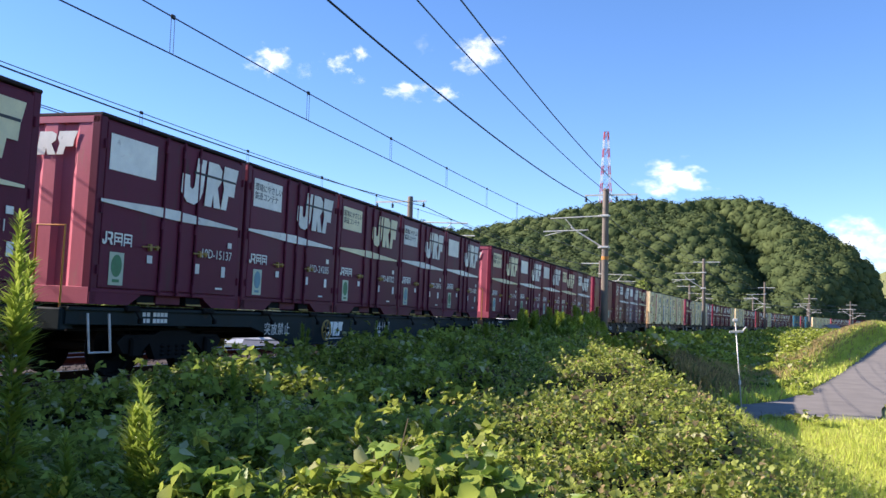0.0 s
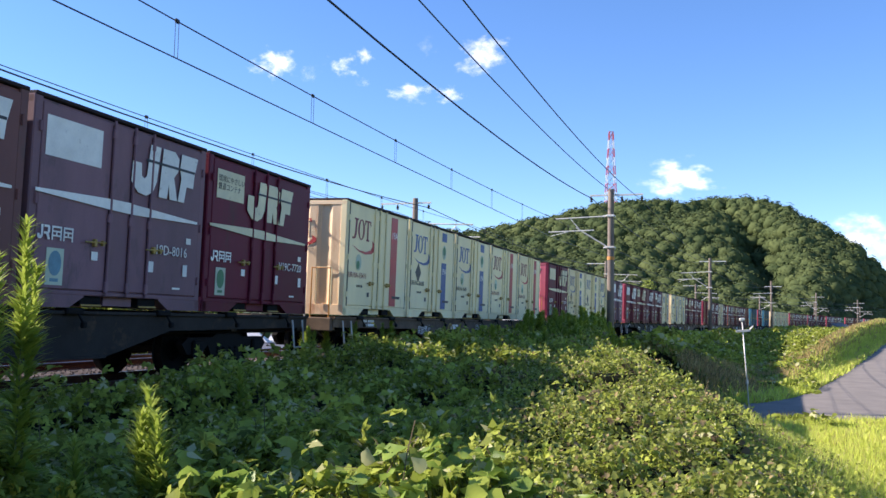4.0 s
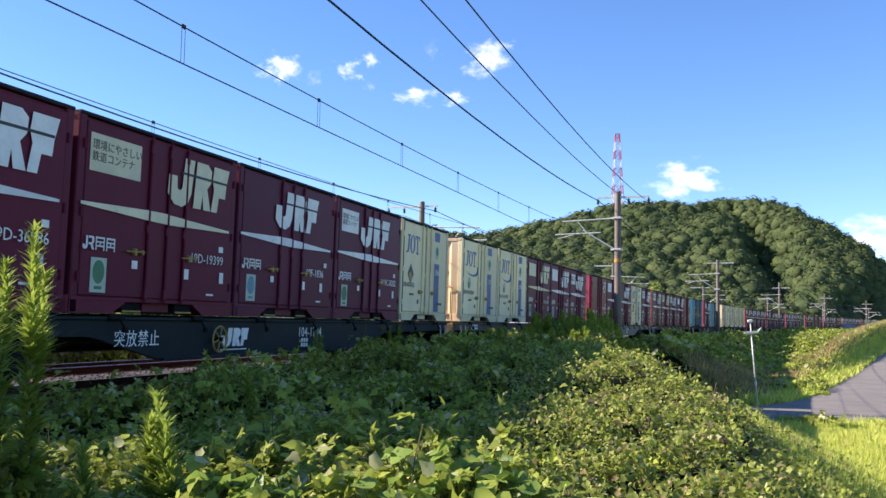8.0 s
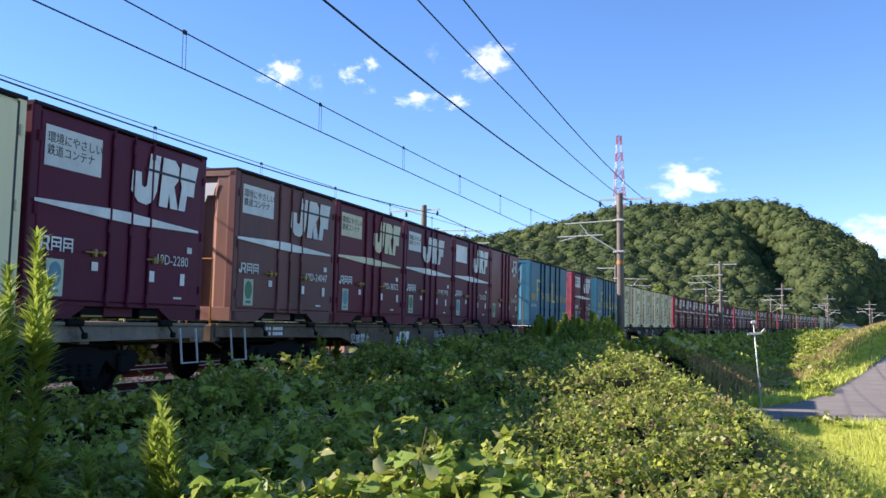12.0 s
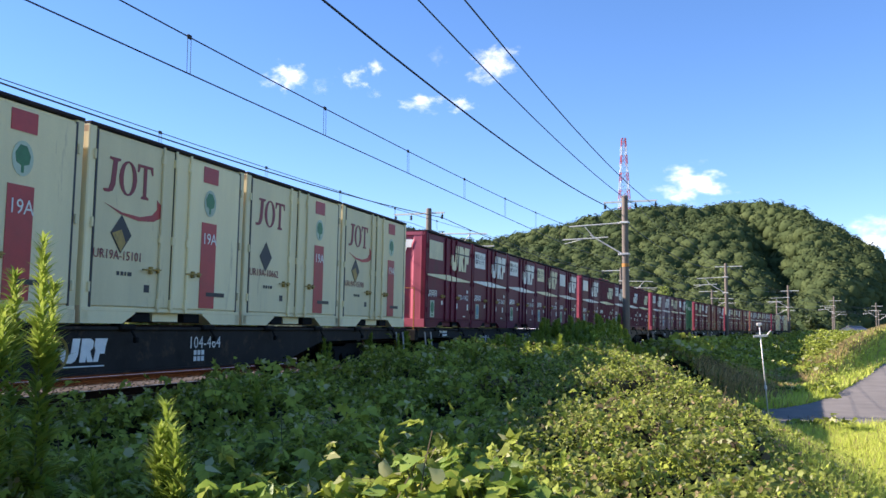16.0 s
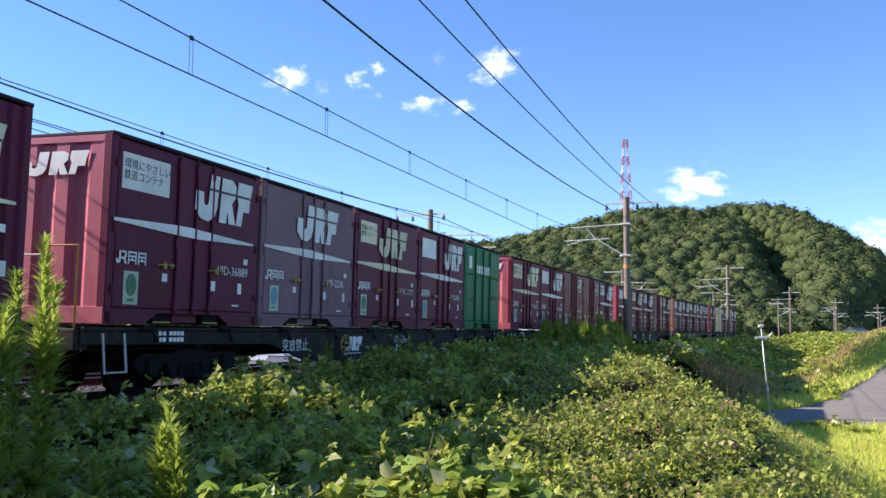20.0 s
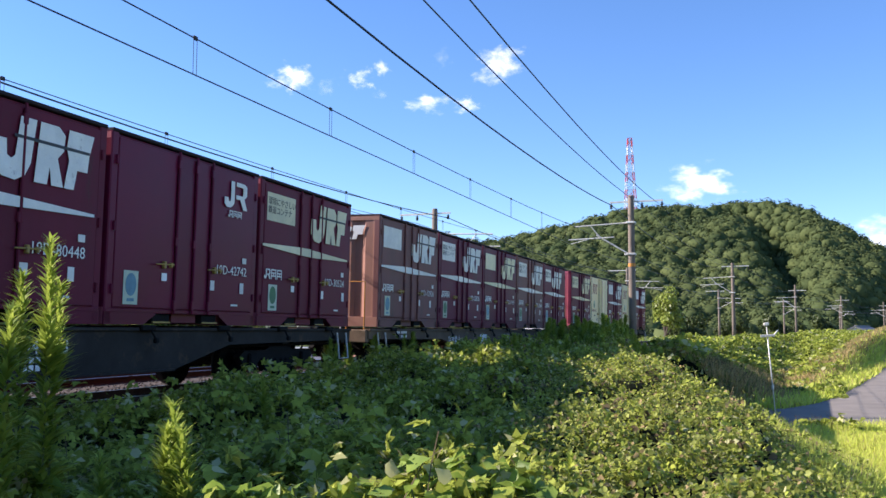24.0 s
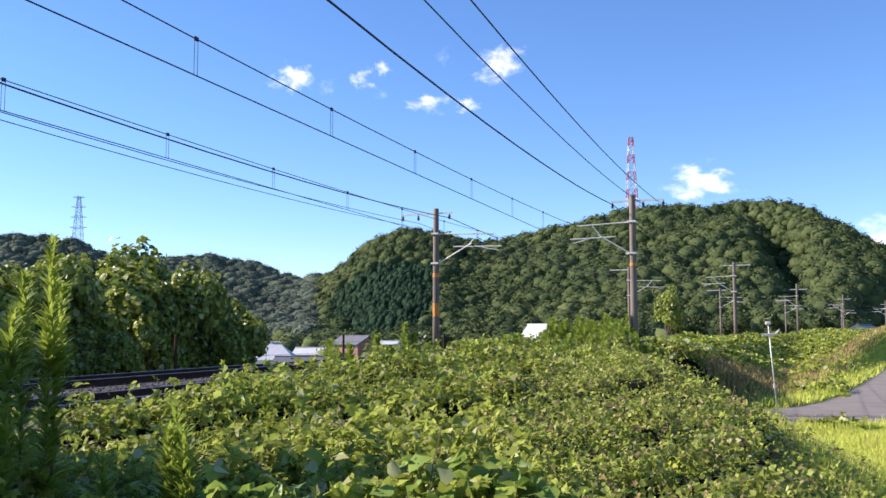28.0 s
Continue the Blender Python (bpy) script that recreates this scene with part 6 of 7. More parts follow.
def goldenrod(height, seed, flower=False, broad=1.0):
    """A tall weed: an upright stem close-set with narrow leaves, thicker towards its plume."""
    r = np.random.default_rng(seed)
    root = thing("tall_weed", "tall green goldenrod weed with narrow upright leaves", "weed", group="tall weeds")
    bend = r.normal(size=2) * 0.025 * height
    at = lambda u: np.array([bend[0] * u * u, bend[1] * u * u, height * u])
    g = G().pipe([at(i / 6) for i in range(7)], [0.008 * (1 - i / 9) for i in range(7)], 5)
    part("stem", g, WEED_STEM, root)
    n = int(300 * height)
    u = np.concatenate([r.uniform(0.12, 0.75, n // 2), r.uniform(0.68, 1.0, n - n // 2)])
    ang = r.uniform(0, 2 * math.pi, n)
    lift = np.where(u > 0.7, r.uniform(0.4, 1.4, n), r.uniform(0.1, 0.9, n))
    dirs = np.stack([np.cos(ang), np.sin(ang), lift], 1)
    dirs /= np.linalg.norm(dirs, axis=1)[:, None]
    length = np.where(u > 0.7, 0.2 * (1.2 - u) + 0.035, 0.15) * r.uniform(0.6, 1.25, n)
    xa = np.cross(dirs, np.array([0, 0, 1.0]))
    xa /= np.linalg.norm(xa, axis=1)[:, None] + 1e-9
    turns = np.stack([xa, dirs, np.cross(xa, dirs)], 2)
    strip_v = np.array([(-0.07, 0, 0), (0.07, 0, 0), (0.09, 0.45, 0.05), (0, 1.0, -0.05), (-0.09, 0.45, 0.05)])
    strip_f = np.array([(0, 1, 2), (0, 2, 4), (4, 2, 3)])
    base = np.stack([at(a) for a in u])
    sizes = np.stack([length * 0.9 * broad, length * (0.6 + 0.4 * broad), length], 1)
    part("leaves", scatter("leaves", strip_v, strip_f, base, turns, sizes, WEED_LEAF), WEED_LEAF, root)
    if flower:
        k = 60
        pts = np.stack([at(a) for a in r.uniform(0.82, 1.0, k)]) + r.normal(size=(k, 3)) * 0.03
        part("flower_plume", scatter("flower_plume", LEAF_V, LEAF_F, pts, frames_toward(r.normal(size=(k, 3)), r), r.uniform(0.02, 0.04, k), FLOWER), FLOWER, root, "yellow flower plume")
    return root


FLOWER = leafy("goldenrod_flower", (0.5, 0.42, 0.03), (0.7, 0.6, 0.08), through_light=0.2, rough=0.7, patch=3)


def stand(az, el, d, h, k, spin):
    """Plant copy k with its tip at the bearing, height angle and distance."""
    x, y = d * math.sin(radians(az)), d * math.cos(radians(az))
    top = EYE[2] + d * math.tan(radians(el))
    return pose(x, y, top - h, 0, 0, spin)


weeds = [goldenrod(1.9, 3), goldenrod(1.35, 4), goldenrod(1.0, 5), goldenrod(0.8, 6, True), goldenrod(1.3, 7, False, 2.4), goldenrod(1.0, 8, False, 2.4)]
heights = (1.9, 1.35, 1.0, 0.8, 1.3, 1.0)
weeds[0].matrix_basis = stand(-40.4, 5.0, 4.9, 1.9, 0, 0)
weeds[1].matrix_basis = stand(-41.7, 3.2, 5.1, 1.35, 1, 0)
weeds[2].matrix_basis = stand(-32.9, -4.5, 4.2, 1.0, 2, 0)
weeds[4].matrix_basis = stand(-8.1, 0.55, 31, 1.3, 4, 0)
weeds[5].matrix_basis = stand(-6.6, 0.3, 30, 1.0, 5, 0)
weeds[3].matrix_basis = stand(-16.4, -9.1, 5.1, 0.8, 3, 0)
for k, az, el, d in ((1, -40.1, 2.6, 4.9), (2, -32.4, -6.0, 4.1), (4, -24.2, -0.7, 19), (4, -21.4, -0.4, 20), (4, -19.5, 0.4, 22), (4, -18.9, -0.2, 22), (4, -22.9, -0.9, 20), (2, -42.6, 1.2, 4.7), (2, -33.6, -5.8, 4.2), (1, -24.0, -0.6, 17.5), (1, -23.7, -0.9, 17), (1, -21.1, -0.25, 20), (1, -19.4, -0.3, 21),
                     (2, -12.8, -2.0, 17), (2, -9.3, -7.6, 7.0), (2, -14.8, -1.4, 19), (3, -38.2, -9.8, 5.0), (3, -17.6, -9.6, 5.0), (2, -28.0, -3.0, 10), (2, -17.5, -3.2, 12), (1, -15.6, -0.4, 24), (2, -6.5, -4.9, 11), (2, -37.0, -7.4, 5.2), (3, -40.9, -9.7, 4.9)):
    copy_thing(weeds[k], stand(az, el, d, heights[k], k, veg.uniform(0, 360)))
for i in range(230):
    k = 4 + (i % 3 == 0)
    s, o = veg.uniform(22, 44), veg.uniform(2.4, 5.4)
    p = on_line(s, o)
    top = float(canopy_z(np.array([p.x]), np.array([p.y]))[0]) + veg.uniform(0.25, 0.75) * (1 if s > 28 else 0.45)
    copy_thing(weeds[k], pose(p.x, p.y, top - heights[k], 0, 0, veg.uniform(0, 360)))


# ---- shrubs beyond the line ----
def leafy_shrub(seed, size, leaves=2200, material=None, leaf=0.11, name="shrub", label="creeper-grown green shrub with a ragged outline"):
    """A short trunk with limbs and a crown of leaves in uneven clumps."""
    r = np.random.default_rng(seed)
    root = thing(name, label, "shrub" if name == "shrub" else "tree", group="trees and shrubs")
    g = G()
    blobs = []
    for i in range(7):
        a, u = r.uniform(0, 6.3), (0.5, 0.55, 0.64, 0.7, 0.76, 0.82, 0.86)[i]
        c = np.array([math.cos(a) * size * r.uniform(0.08, 0.36), math.sin(a) * size * r.uniform(0.08, 0.36), size * u])
        blobs.append((c, size * r.uniform(0.14, 0.24)))
        g.tube((0, 0, size * 0.2), c, 0.035 * size * 0.6, 0.012 * size, n=6, caps=False)
    g.tube((0, 0, -0.5), (0, 0, size * 0.3), 0.06 * size, 0.04 * size, n=8)
    part("trunk", g, BARK, root)
    pts, nor = [], []
    for c, rad in blobs:
        d = r.normal(size=(leaves // 7, 3))
        d /= np.linalg.norm(d, axis=1)[:, None]
        keep_ = d[:, 2] > -0.65
        d = d[keep_]
        bump = 1 + 0.3 * np.sin(d[:, 0] * 5 + seed) * np.cos(d[:, 1] * 6 + d[:, 2] * 4) + 0.16 * np.sin(d[:, 0] * 13 + d[:, 2] * 9 + seed) * np.cos(d[:, 1] * 12)
        pts.append(c + d * (rad * bump * (1 - 0.45 * r.random(len(d)) ** 2))[:, None])
        nor.append(d * 1.2 + np.array([0, 0, 0.2]) + r.normal(size=d.shape) * 0.6)
    pts, nor = np.concatenate(pts), np.concatenate(nor)
    part("crown", scatter("crown", LEAF_V, LEAF_F, pts, frames_toward(nor, r), r.uniform(leaf * 0.7, leaf * 1.35, len(pts)), material or SHRUB), material or SHRUB, root)
    return root


shrubs = [leafy_shrub(21, 3.6, 9000, leaf=0.14), leafy_shrub(22, 3.0, 7500, leaf=0.13), leafy_shrub(23, 2.3, 5200, leaf=0.12)]
spots = ((0, 25.6, -12.0, 3.6), (1, 22.3, -10.5, 2.65), (2, 20.3, -8.6, 0.95), (1, 20.5, -10.5, 2.6), (0, 28.0, -12.5, 2.95), (0, 27.8, -10.7, 2.75), (1, 25.6, -10.0, 2.35), (1, 31.9, -11.2, 2.0), (1, 30.9, -11.6, 2.35), (2, 21.5, -8.6, 0.8), (2, 19.2, -8.9, 1.1), (1, 18.7, -9.7, 2.3), (2, 30.2, -10.2, 1.5),
         (0, 17.0, -11.5, 2.6), (2, 23.2, -9.0, 0.6), (2, 28.8, -9.6, 0.9))
for i, (k, s, o, h) in enumerate(spots):
    p = on_line(s, o)
    base = float(ground_z(np.array([p.x]), np.array([p.y]))[0])
    full = (3.6, 3.0, 2.3)[k]
    m = pose(p.x, p.y, base - 0.2, 0, 0, 47 * i) @ Matrix.Diagonal((0.9 * (h - base + 0.2) / full,) * 2 + ((h - base + 0.2) / full, 1))
    if i in (0, 1, 2):
        shrubs[k].matrix_basis = m
    else:
        c = copy_thing(shrubs[k], Matrix.Identity(4))
        c.matrix_basis = m
# low growth along the far side of the line
ss, oo = veg.uniform(8, 130, 30000), veg.uniform(-13, -6.3, 30000)
pp = np.array([on_line(a, b)[:2] for a, b in zip(ss, oo)])
lift = veg.random(len(pp)) ** 0.7 * np.interp(ss, (8, 28, 36, 110), (0.55, 0.3, 0.12, 1.0)) * smooth(-6.2, -7.4, oo)
lay_leaves("far_side_weeds", "weeds and creeper beside the far track", pp[:, 0], pp[:, 1], ground_z(pp[:, 0], pp[:, 1]) + lift, veg.uniform(0.09, 0.2, len(pp)), SHRUB, 0.8, category="weeds")


# ---- distance ----
far_rng = np.random.default_rng(31)


def icosphere(sub):
    bm = bmesh.new()
    bmesh.ops.create_icosphere(bm, subdivisions=sub, radius=1.0)
    v = np.array([p.co[:] for p in bm.verts])
    f = np.array([[q.index for q in p.verts] for p in bm.faces])
    bm.free()
    return v, f


def crown_shape(seed, sprays=90):
    """A crown about one metre in radius: a dark inner mass under many small leaf sprays in uneven lumps."""
    r = np.random.default_rng(seed)
    v0, f0 = icosphere(2)
    swell = 0.82 + 0.13 * np.sin(v0[:, 0] * 4 + seed) * np.cos(v0[:, 1] * 4.6 + v0[:, 2] * 3) + 0.05 * r.normal(size=len(v0))
    core = v0 * swell[:, None] * np.array([1, 1, 0.9])
    d = r.normal(size=(sprays, 3))
    d[:, 2] = np.abs(d[:, 2]) - 0.25
    d /= np.linalg.norm(d, axis=1)[:, None]
    lump = 0.86 + 0.16 * np.sin(d[:, 0] * 4 + seed) * np.cos(d[:, 1] * 4.6 + d[:, 2] * 3)
    tri = r.normal(size=(sprays, 3, 3)) * 0.11
    tri -= (tri * d[:, None]).sum(2)[..., None] * d[:, None] * 0.6
    pts = (d * lump[:, None])[:, None] + tri
    flip = ((np.cross(pts[:, 1] - pts[:, 0], pts[:, 2] - pts[:, 0]) * d).sum(1) < 0)
    pts[flip] = pts[flip][:, ::-1]
    return np.concatenate([core, pts.reshape(-1, 3)]), np.concatenate([f0, np.arange(sprays * 3).reshape(-1, 3) + len(core)])


def woods(name, label, az0, az1, n, size, material, keep_if, tall=1.0, depth=(0.0, 1.06), seed=0):
    r = np.random.default_rng(100 + seed)
    az = r.uniform(az0, az1, n)
    ridge, foot = np.interp(az, HILL_AZ, RIDGE_AT), np.interp(az, HILL_AZ, FOOT_AT)
    u = r.uniform(*depth, n)
    d = foot + u * (ridge - foot)
    x, y = d * np.sin(np.radians(az)), d * np.cos(np.radians(az))
    s, o = along(x, y)
    ok = keep_if(az, u) & ((o < -15) | (o > 400))
    x, y, d = x[ok], y[ok], d[ok]
    sz = r.uniform(size[0], size[1], len(x))
    z = ground_z(x, y) + sz * 0.55 * tall
    v, f = crown_shape(seed)
    spin = r.uniform(0, 6.283, len(x))
    c, s_ = np.cos(spin), np.sin(spin)
    turns = np.zeros((len(x), 3, 3))
    turns[:, 0, 0], turns[:, 0, 1], turns[:, 1, 0], turns[:, 1, 1], turns[:, 2, 2] = c, -s_, s_, c, 1
    me = scatter(name, v, f, np.stack([x, y, z], 1), turns, np.stack([sz, sz, sz * tall], 1), material)
    thing(name, label, "forest", kind="stuff", data=me)


def firs(az, u):
    return (np.abs(az + 20.6) < 3.6 - 4 * np.abs(u - 0.42)) & (u > 0.12) & (u < 0.62)


woods("broadleaf_woods", "broadleaf woods covering the near hill", -27, 13, 3600, (2.6, 4.8), FOREST, lambda az, u: ~firs(az, u), 1.0, (0.0, 1.04), 1)
woods("broadleaf_woods", "smaller broadleaf trees covering the near hill", -27, 13, 2200, (1.6, 3.0), FOREST, lambda az, u: ~firs(az, u), 1.1, (0.0, 1.03), 2)
woods("far_woods", "broadleaf woods on the farther hills, greyed with painted haze", -50, -24.5, 2300, (3.2, 6.4), HAZED_FOREST, lambda az, u: az < -25, 1.0, (0.1, 1.04), 3)
woods("conifer_stand", "dark cedar stand on the hillside", -25.5, -16, 1300, (1.2, 2.0), CONIFER, firs, 1.7, (0.1, 0.65), 4)
woods("bamboo_grove", "pale bamboo grove at the foot of the hill", -16.2, -13.4, 90, (1.8, 3.2), BAMBOO, lambda az, u: u > -1, 1.5, (-0.15, 0.16), 5)
woods("bamboo_grove", "pale bamboo grove behind the houses", -24.5, -21.5, 60, (1.6, 2.8), BAMBOO, lambda az, u: u > -1, 1.5, (-0.35, -0.1), 6)
woods("hill_foot_trees", "rounded trees at the foot of the hill", -28, 8, 420, (3.0, 5.0), FOREST, lambda az, u: (az > -13) | ((az < -16.5) & (u > -0.12)), 1.1, (-0.3, 0.02), 7)

# single trees between the line and the hill
mid_trees = [leafy_shrub(41, 6.0, 3600, SHRUB, 0.3, "tree", "broadleaf tree with an open crown beyond the tracks")]
mid_trees[0].matrix_basis = Matrix.Translation(on_line(122, -10, -1.5)) @ Matrix.Diagonal((0.8, 0.8, 1.25, 1))
mid_trees.append(leafy_shrub(42, 6.0, 4200, DARK_LEAF, 0.3, "tree", "dark green broadleaf tree at the foot of the hill"))
mid_trees[1].matrix_basis = Matrix.Translation(on_line(84, -25, -5.5))
for s, o, k in ((84, -24, 0.9), (150, -14, 1.0), (176, -12, 1.1), (205, -12, 1.2), (230, -13, 1.1), (255, -14, 1.3), (165, -18, 1.2), (140, -20, 1.2)):
    p = on_line(s, o)
    c = copy_thing(mid_trees[1], Matrix.Identity(4))
    c.matrix_basis = pose(p.x, p.y, float(ground_z(np.array([p.x]), np.array([p.y]))[0]) - 0.3, 0, 0, s * 7) @ Matrix.Diagonal((k, k, k, 1))


# ---- houses ----
def house(x, y, z, turn, w, d, h, roof_h, wall, roof, label, storeys=1, hip=False):
    hs = thing("house", label, "house", group="village houses", at=pose(x, y, z, 0, 0, turn))
    part("wall", G().box(-w / 2, w / 2, -d / 2, d / 2, -1, h, 0.03).plate([(-d / 2, h), (d / 2, h), (0, h + roof_h)], -w / 2, -w / 2 + 0.15, "x").plate([(-d / 2, h), (d / 2, h), (0, h + roof_h)], w / 2 - 0.15, w / 2, "x") if not hip else G().box(-w / 2, w / 2, -d / 2, d / 2, -1, h, 0.03), wall, hs)
    e = 0.5
    k = roof_h / (d / 2)
    if hip:
        q = w * 0.12
        r = part("roof", G().add([(-w / 2 - e, -d / 2 - e, h - 0.1), (w / 2 + e, -d / 2 - e, h - 0.1), (w / 2 + e, d / 2 + e, h - 0.1), (-w / 2 - e, d / 2 + e, h - 0.1), (-q, 0, h + roof_h), (q, 0, h + roof_h)],
                                 [(0, 1, 5, 4), (1, 2, 5), (2, 3, 4, 5), (3, 0, 4), (3, 2, 1, 0)]), roof, hs)
    else:
        r = part("roof", G().plate([(-d / 2 - e, h - e * k), (0, h + roof_h), (d / 2 + e, h - e * k), (d / 2 + e, h - e * k + 0.18), (0, h + roof_h + 0.2), (-d / 2 - e, h - e * k + 0.18)], -w / 2 - e, w / 2 + e, "x"), roof, hs)
    part("ridge", G().box(*((-q, q) if hip else (-w / 2 - e, w / 2 + e)), -0.18, 0.18, h + roof_h + 0.12, h + roof_h + 0.34, 0.04), roof, r)
    for lv in range(storeys):
        zz = 1.0 + lv * 2.7
        for i in range(max(2, int(w / 2.4))):
            xx = -w / 2 + (i + 0.5) * w / max(2, int(w / 2.4))
            for yy in (-d / 2, d / 2):
                win = part("window", G().box(xx - 0.6, xx + 0.6, yy - 0.04, yy + 0.04, zz, zz + 1.1, 0.02), WHITE_WALL, hs)
                part("pane", G().box(xx - 0.52, xx + 0.52, yy - 0.06, yy + 0.06, zz + 0.08, zz + 1.02), GLASS, win)
    return hs


def at_bearing(az, d):
    return d * math.sin(radians(az)), d * math.cos(radians(az))


for az, d, z, turn, w, dp, h, rh, wall, roof, label, st, hip in (
        (-27.5, 175, -7.6, 20, 7.5, 7.5, 3.2, 2.9, WHITE_WALL, ROOF_PALE, "single-storey house with a white hipped roof", 1, True),
        (-26.0, 165, -7.2, 15, 8, 5, 2.4, 0.9, PLASTER, ROOF_TILE, "low shed with a grey tiled roof", 1, False),
        (-25.0, 215, -7.6, 10, 9, 6, 3.0, 1.3, PLASTER, ROOF_PALE, "low farmhouse with a pale roof", 1, False),
        (-22.6, 205, -7.0, -20, 7.5, 6.5, 5.0, 1.5, RED_WALL, ROOF_TILE, "two-storey terracotta house with a grey tiled roof", 2, False),
        (-20.5, 205, -6.8, 5, 4, 4, 4.6, 0.5, WHITE_WALL, ROOF_PALE, "small white boxy house", 2, False),
        (-11.1, 175, -4.2, -42, 6, 5, 3.0, 3.0, PLASTER, ROOF_PALE, "house with a steep pale metal roof", 1, False),
        (7.7, 230, -2.2, 70, 13, 7, 2.6, 1.5, WHITE_WALL, ROOF_TILE, "long low house with a grey roof beyond the line", 1, False)):
    house(*at_bearing(az, d), z, turn, w, dp, h, rh, wall, roof, label, st, hip)
fx, fy = at_bearing(-28.4, 235)
thing("rice_field", "strip of ripe yellow rice field by the village", "field", kind="structure",
      data=G().box(fx - 18, fx + 10, fy - 25, fy + 25, -9.0, -7.6, 0.1).mesh("rice_field", surface("ripe_rice", (0.36, 0.30, 0.08), 0.9, vary=0.15, scale=0.3, fine=5, bump=0.4)))


# ---- towers, posts ----
def lattice_tower(x, y, z0, z1, half, top_half, bands, mats, name, label, arms=()):
    t = thing(name, label, "tower", at=pose(x, y, z0, 0, 0, 20))
    n = bands
    for i in range(n):
        a, b = i / n, (i + 1) / n
        ha, hb = half + (top_half - half) * a, half + (top_half - half) * b
        za, zb = (z1 - z0) * a, (z1 - z0) * b
        g = G()
        th = 0.16
        for sx, sy in ((-1, -1), (1, -1), (1, 1), (-1, 1)):
            g.tube((sx * ha, sy * ha, za), (sx * hb, sy * hb, zb), th, n=4)
            tx, ty = (-sy, sx)
            g.tube((sx * ha, sy * ha, za), (tx * hb, ty * hb, zb), th * 0.6, n=4).tube((tx * ha, ty * ha, za), (sx * hb, sy * hb, zb), th * 0.6, n=4).tube((sx * hb, sy * hb, zb), (tx * hb, ty * hb, zb), th * 0.6, n=4)
        part("section", g, mats[i % len(mats)], t)
    for u, w in arms:
        h = half + (top_half - half) * u
        zz = (z1 - z0) * u
        part("arm", G().pipe([(-w, 0, zz), (0, -h, zz + 1.0), (w, 0, zz)], 0.14, 4).pipe([(-w, 0, zz), (0, h, zz - 0.6), (w, 0, zz)], 0.14, 4).tube((-w, 0, zz), (w, 0, zz), 0.12, n=4), mats[0], t)
    return t


tx, ty = at_bearing(-5.25, 432)
lattice_tower(tx, ty, 46, 91.5, 3.0, 0.9, 11, (TOWER_RED, TOWER_WHITE), "radio_tower", "red and white banded lattice tower on the hill")
tx, ty = at_bearing(-39.1, 730)
lattice_tower(tx, ty, 58, 101, 4.0, 1.0, 9, (TOWER_GREY,), "power_pylon", "grey lattice power pylon on the far hill", ((0.99, 4.5), (0.82, 5.5), (0.64, 6.0), (0.46, 6.5)))
lp = thing("lane_post", "slender pale pole leaning beside the lane", "pole", at=pose(2.3, 45.3, -3.05, 0, -4.0, 0))
part("shaft", G().tube((0, 0, -0.2), (0, 0, 4.3), 0.032, 0.027, n=10), GALVANISED, lp, smooth=True)
part("bracket", G().box(-0.32, 0.32, -0.05, 0.05, 3.72, 3.84, 0.02).tube((0.3, 0, 3.8), (0.48, 0, 4.0), 0.04), GALVANISED, lp)
part("lamp_head", G().box(-0.12, 0.12, -0.1, 0.1, 4.25, 4.4, 0.03), GALVANISED, lp)
part("collar", G().tube((0, 0, 1.3), (0, 0, 1.5), 0.06, n=10), GALVANISED, lp)
for s in (14.0, 23.8, 35.0, 46.5):
    p = on_line(s, -7.7)
    b = float(ground_z(np.array([p.x]), np.array([p.y]))[0])
    fp = thing("fence_post", "rusty old fence post beside the far track", "fence post", group="fence posts", at=pose(p.x, p.y, b, 0, 0, 0))
    part("post", G().tube((0, 0, -0.3), (0, 0, 1.55), 0.055, 0.05, n=8), RAIL_RUST, fp)
    part("cap", G().tube((0, 0, 1.53), (0, 0, 1.6), 0.062, 0.03, n=8), RAIL_RUST, fp)
for z in (0.15, 0.55):
    wire("fence_wire", "thin rusty fence wire beside the far track", [on_line(s, -7.7, z - 0.1) for s in np.arange(4, 60, 4.0)], 0.006, RAIL_RUST)


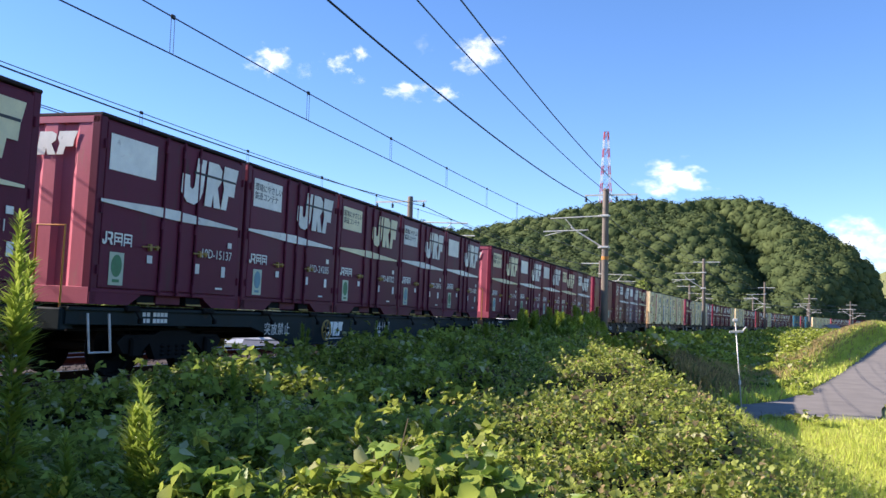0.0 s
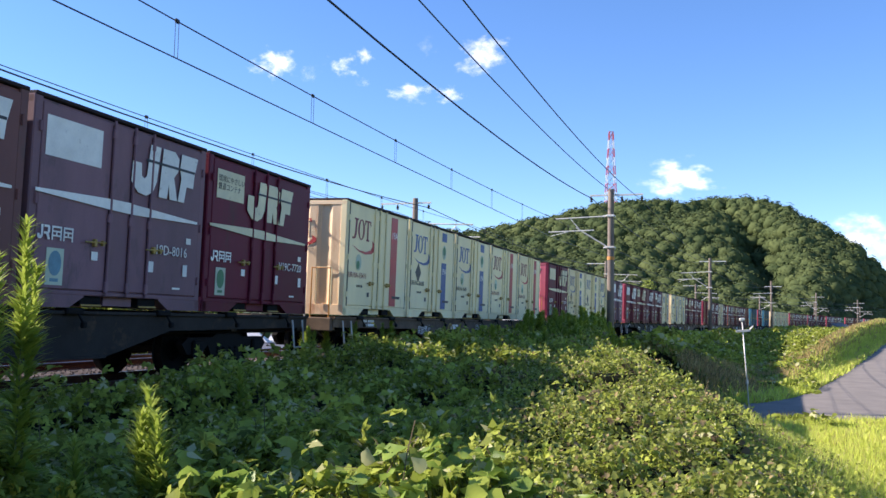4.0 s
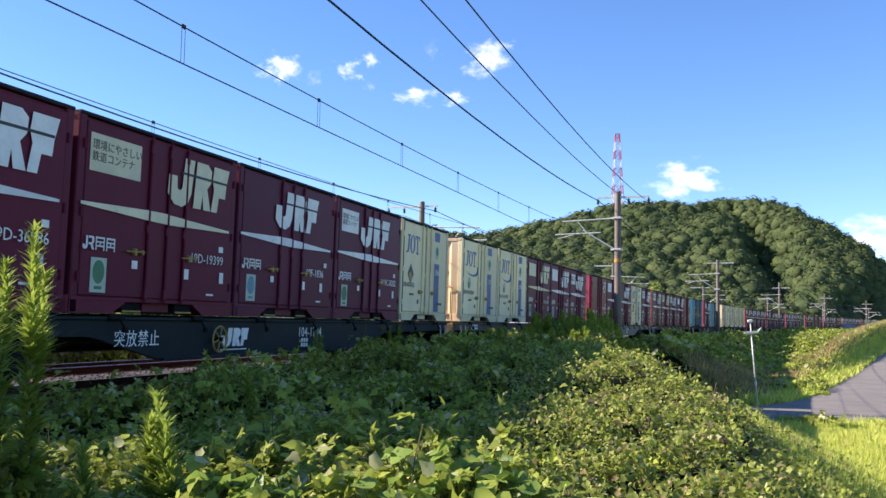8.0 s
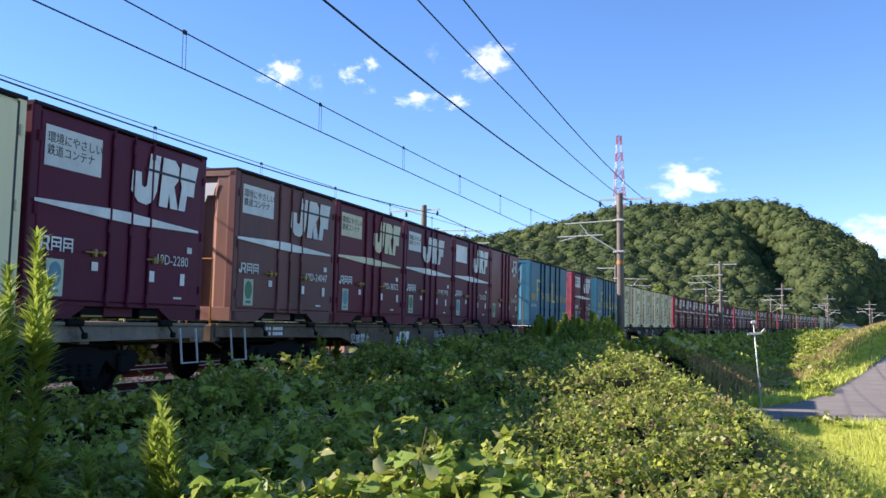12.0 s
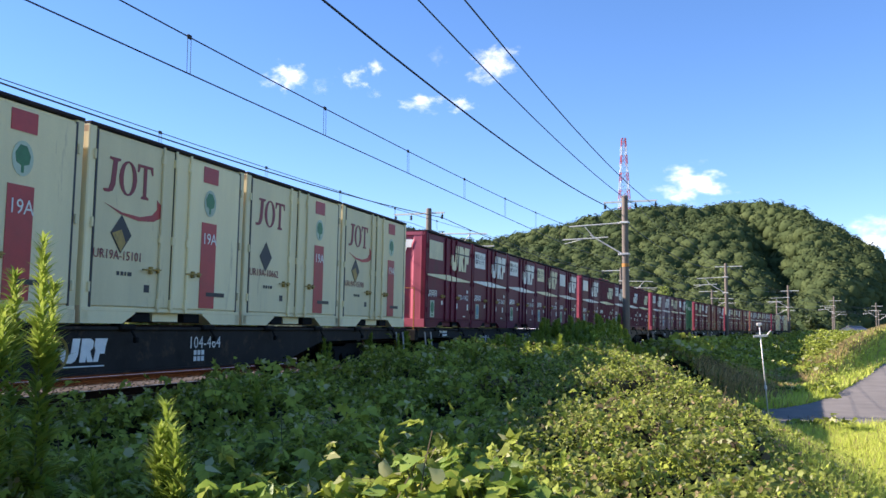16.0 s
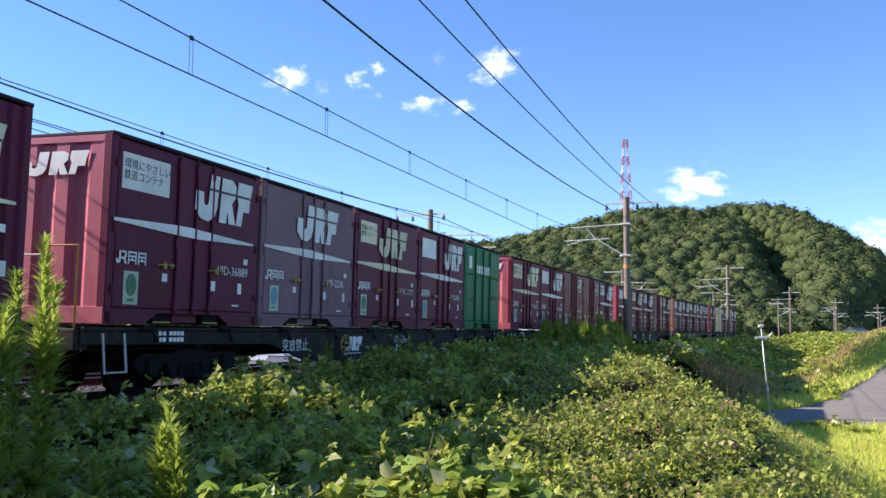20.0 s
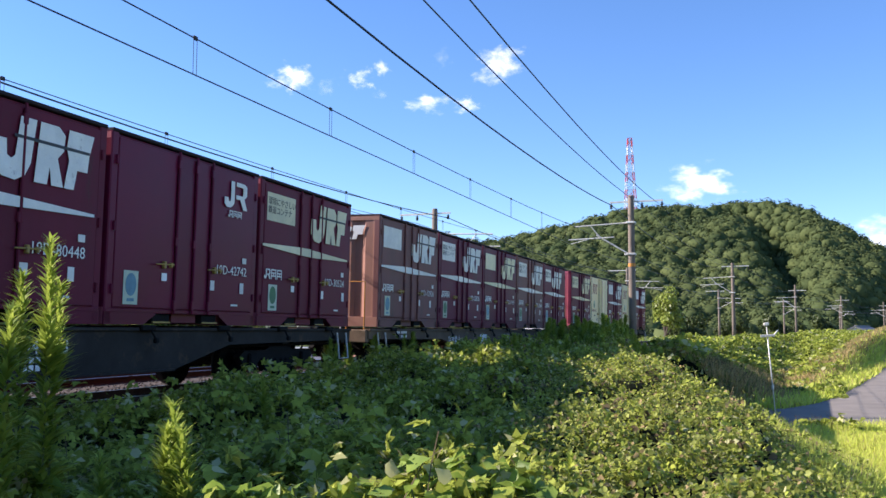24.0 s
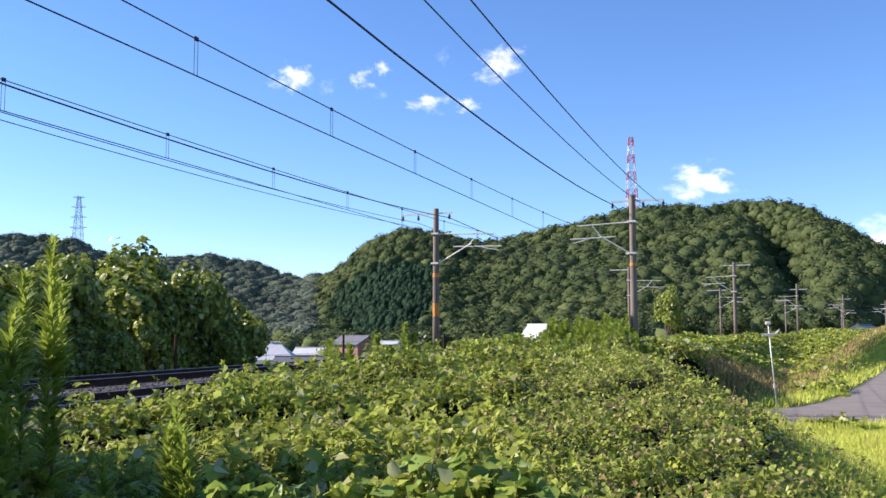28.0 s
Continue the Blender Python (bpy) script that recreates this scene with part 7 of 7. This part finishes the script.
# ---- clouds ----
def cloud_material(k, soft):
    m, nt, nd, ln, bsdf = nodes_of("glowing_cloud")
    nd.remove(bsdf)
    co = nd.new("ShaderNodeTexCoord")
    tex = nd.new("ShaderNodeTexNoise")
    tex.noise_dimensions = "4D"
    tex.inputs["W"].default_value = k * 3.7
    tex.inputs["Scale"].default_value, tex.inputs["Detail"].default_value, tex.inputs["Roughness"].default_value = 2.1, 9, 0.58
    ln.new(co.outputs["Object"], tex.inputs["Vector"])
    ln_ = nd.new("ShaderNodeVectorMath")
    ln_.operation = "LENGTH"
    ln.new(co.outputs["Object"], ln_.inputs[0])
    a = nd.new("ShaderNodeMath")
    a.operation = "MULTIPLY_ADD"
    a.inputs[1].default_value = 2.1
    ln.new(tex.outputs["Fac"], a.inputs[0])
    b = nd.new("ShaderNodeMath")
    b.operation = "SUBTRACT"
    b.inputs[0].default_value = -0.38
    ln.new(ln_.outputs["Value"], b.inputs[1])
    ln.new(b.outputs[0], a.inputs[2])
    r = nd.new("ShaderNodeMapRange")
    r.interpolation_type = "SMOOTHSTEP"
    r.inputs["From Min"].default_value, r.inputs["From Max"].default_value, r.inputs["To Max"].default_value = 0.0, soft * 2.2, 1.0 if soft < 0.9 else 0.5
    ln.new(a.outputs[0], r.inputs["Value"])
    # Emission makes the flat card glow white, in place of sunlight on vapour.
    em, tr, mx = nd.new("ShaderNodeEmission"), nd.new("ShaderNodeBsdfTransparent"), nd.new("ShaderNodeMixShader")
    em.inputs["Color"].default_value, em.inputs["Strength"].default_value = (1.0, 1.0, 1.0, 1), 0.86
    ln.new(r.outputs[0], mx.inputs[0])
    ln.new(tr.outputs[0], mx.inputs[1])
    ln.new(em.outputs[0], mx.inputs[2])
    ln.new(mx.outputs[0], nd["Material Output"].inputs["Surface"])
    return m


def build_clouds():
    dist = 4300
    for k, (az, el, w, h, soft) in enumerate(((-26.5, 15.5, 1.75, 1.2, 0.5), (-24.5, 15.05, 0.8, 0.7, 1.0), (-22.4, 15.65, 1.25, 0.85, 0.6), (-21.0, 16.35, 0.65, 0.7, 0.8), (-21.0, 14.7, 0.6, 0.4, 1.0), (-18.0, 14.25, 1.75, 0.9, 0.6), (-15.6, 14.15, 1.05, 0.7, 0.65), (-13.4, 16.7, 2.0, 1.4, 0.5), (-17.1, 17.0, 0.8, 0.8, 1.2),
                                            (-1.15, 8.85, 2.7, 1.5, 0.42), (9.2, 5.2, 2.8, 1.6, 0.5), (11.5, 4.2, 2.5, 1.5, 0.6))):
        p = Vector((math.sin(radians(az)) * math.cos(radians(el)), math.cos(radians(az)) * math.cos(radians(el)), math.sin(radians(el)))) * dist
        g = G().add([(-1.6, -1.6, 0), (1.6, -1.6, 0), (1.6, 1.6, 0), (-1.6, 1.6, 0)], [(0, 1, 2, 3)])
        ob = thing("cloud", "small white fair-weather cloud", "cloud", group="clouds", kind="structure", data=g.mesh("cloud", cloud_material(k, soft)))
        q = (-p).to_track_quat("Z", "Y")
        ob.matrix_basis = Matrix.Translation(p) @ q.to_matrix().to_4x4() @ Matrix.Diagonal((dist * radians(w) * 1.2, dist * radians(h) * 1.2, 1, 1))
        ob.visible_shadow = False


build_clouds()


# ---- what moves ----
def lead_at(t):
    """Where the second wagon's first load begins, metres up the line, t seconds on; the train slows a little."""
    return 9.93 - 13.357 * t + 0.00496 * t * t


def wagon_pose(k, t):
    s = lead_at(t) + (k - 1) * 20.4 - FIRST + WAGON_SHIFT.get(k, 0.0)
    a, b = line_pose(s - 7.1, 0, 0, CANT), line_pose(s + 7.1, 0, 0, CANT)
    p, q = a.translation, b.translation
    turn = math.atan2(q.y - p.y, q.x - p.x)
    return Matrix.Translation((p + q) / 2) @ Matrix.Rotation(turn, 4, "Z") @ Matrix.Rotation(CANT, 4, "X")


def motions():
    for ob, k, inside, sets in train_moves:
        walk(ob, [(float(t), wagon_pose(k, t) @ inside) for t in range(29)])
        rolled = [i / FPS for i in range(0, 28 * FPS + 1) if -8 < lead_at(i / FPS) + (k - 1) * 20.4 - FIRST < 45]
        times = sorted({0.0, 28.0, *rolled})
        first = rolled[0] if rolled else 0.0
        last = rolled[-1] if rolled else 0.0
        for ws in sets:
            base = ws.matrix_basis.translation.copy()
            rows = [(t, Matrix.Translation(base) @ Matrix.Rotation((lead_at(min(max(t, first), last)) - lead_at(first)) / 0.43, 4, "Y")) for t in times]
            walk(ws, rows)


motions()
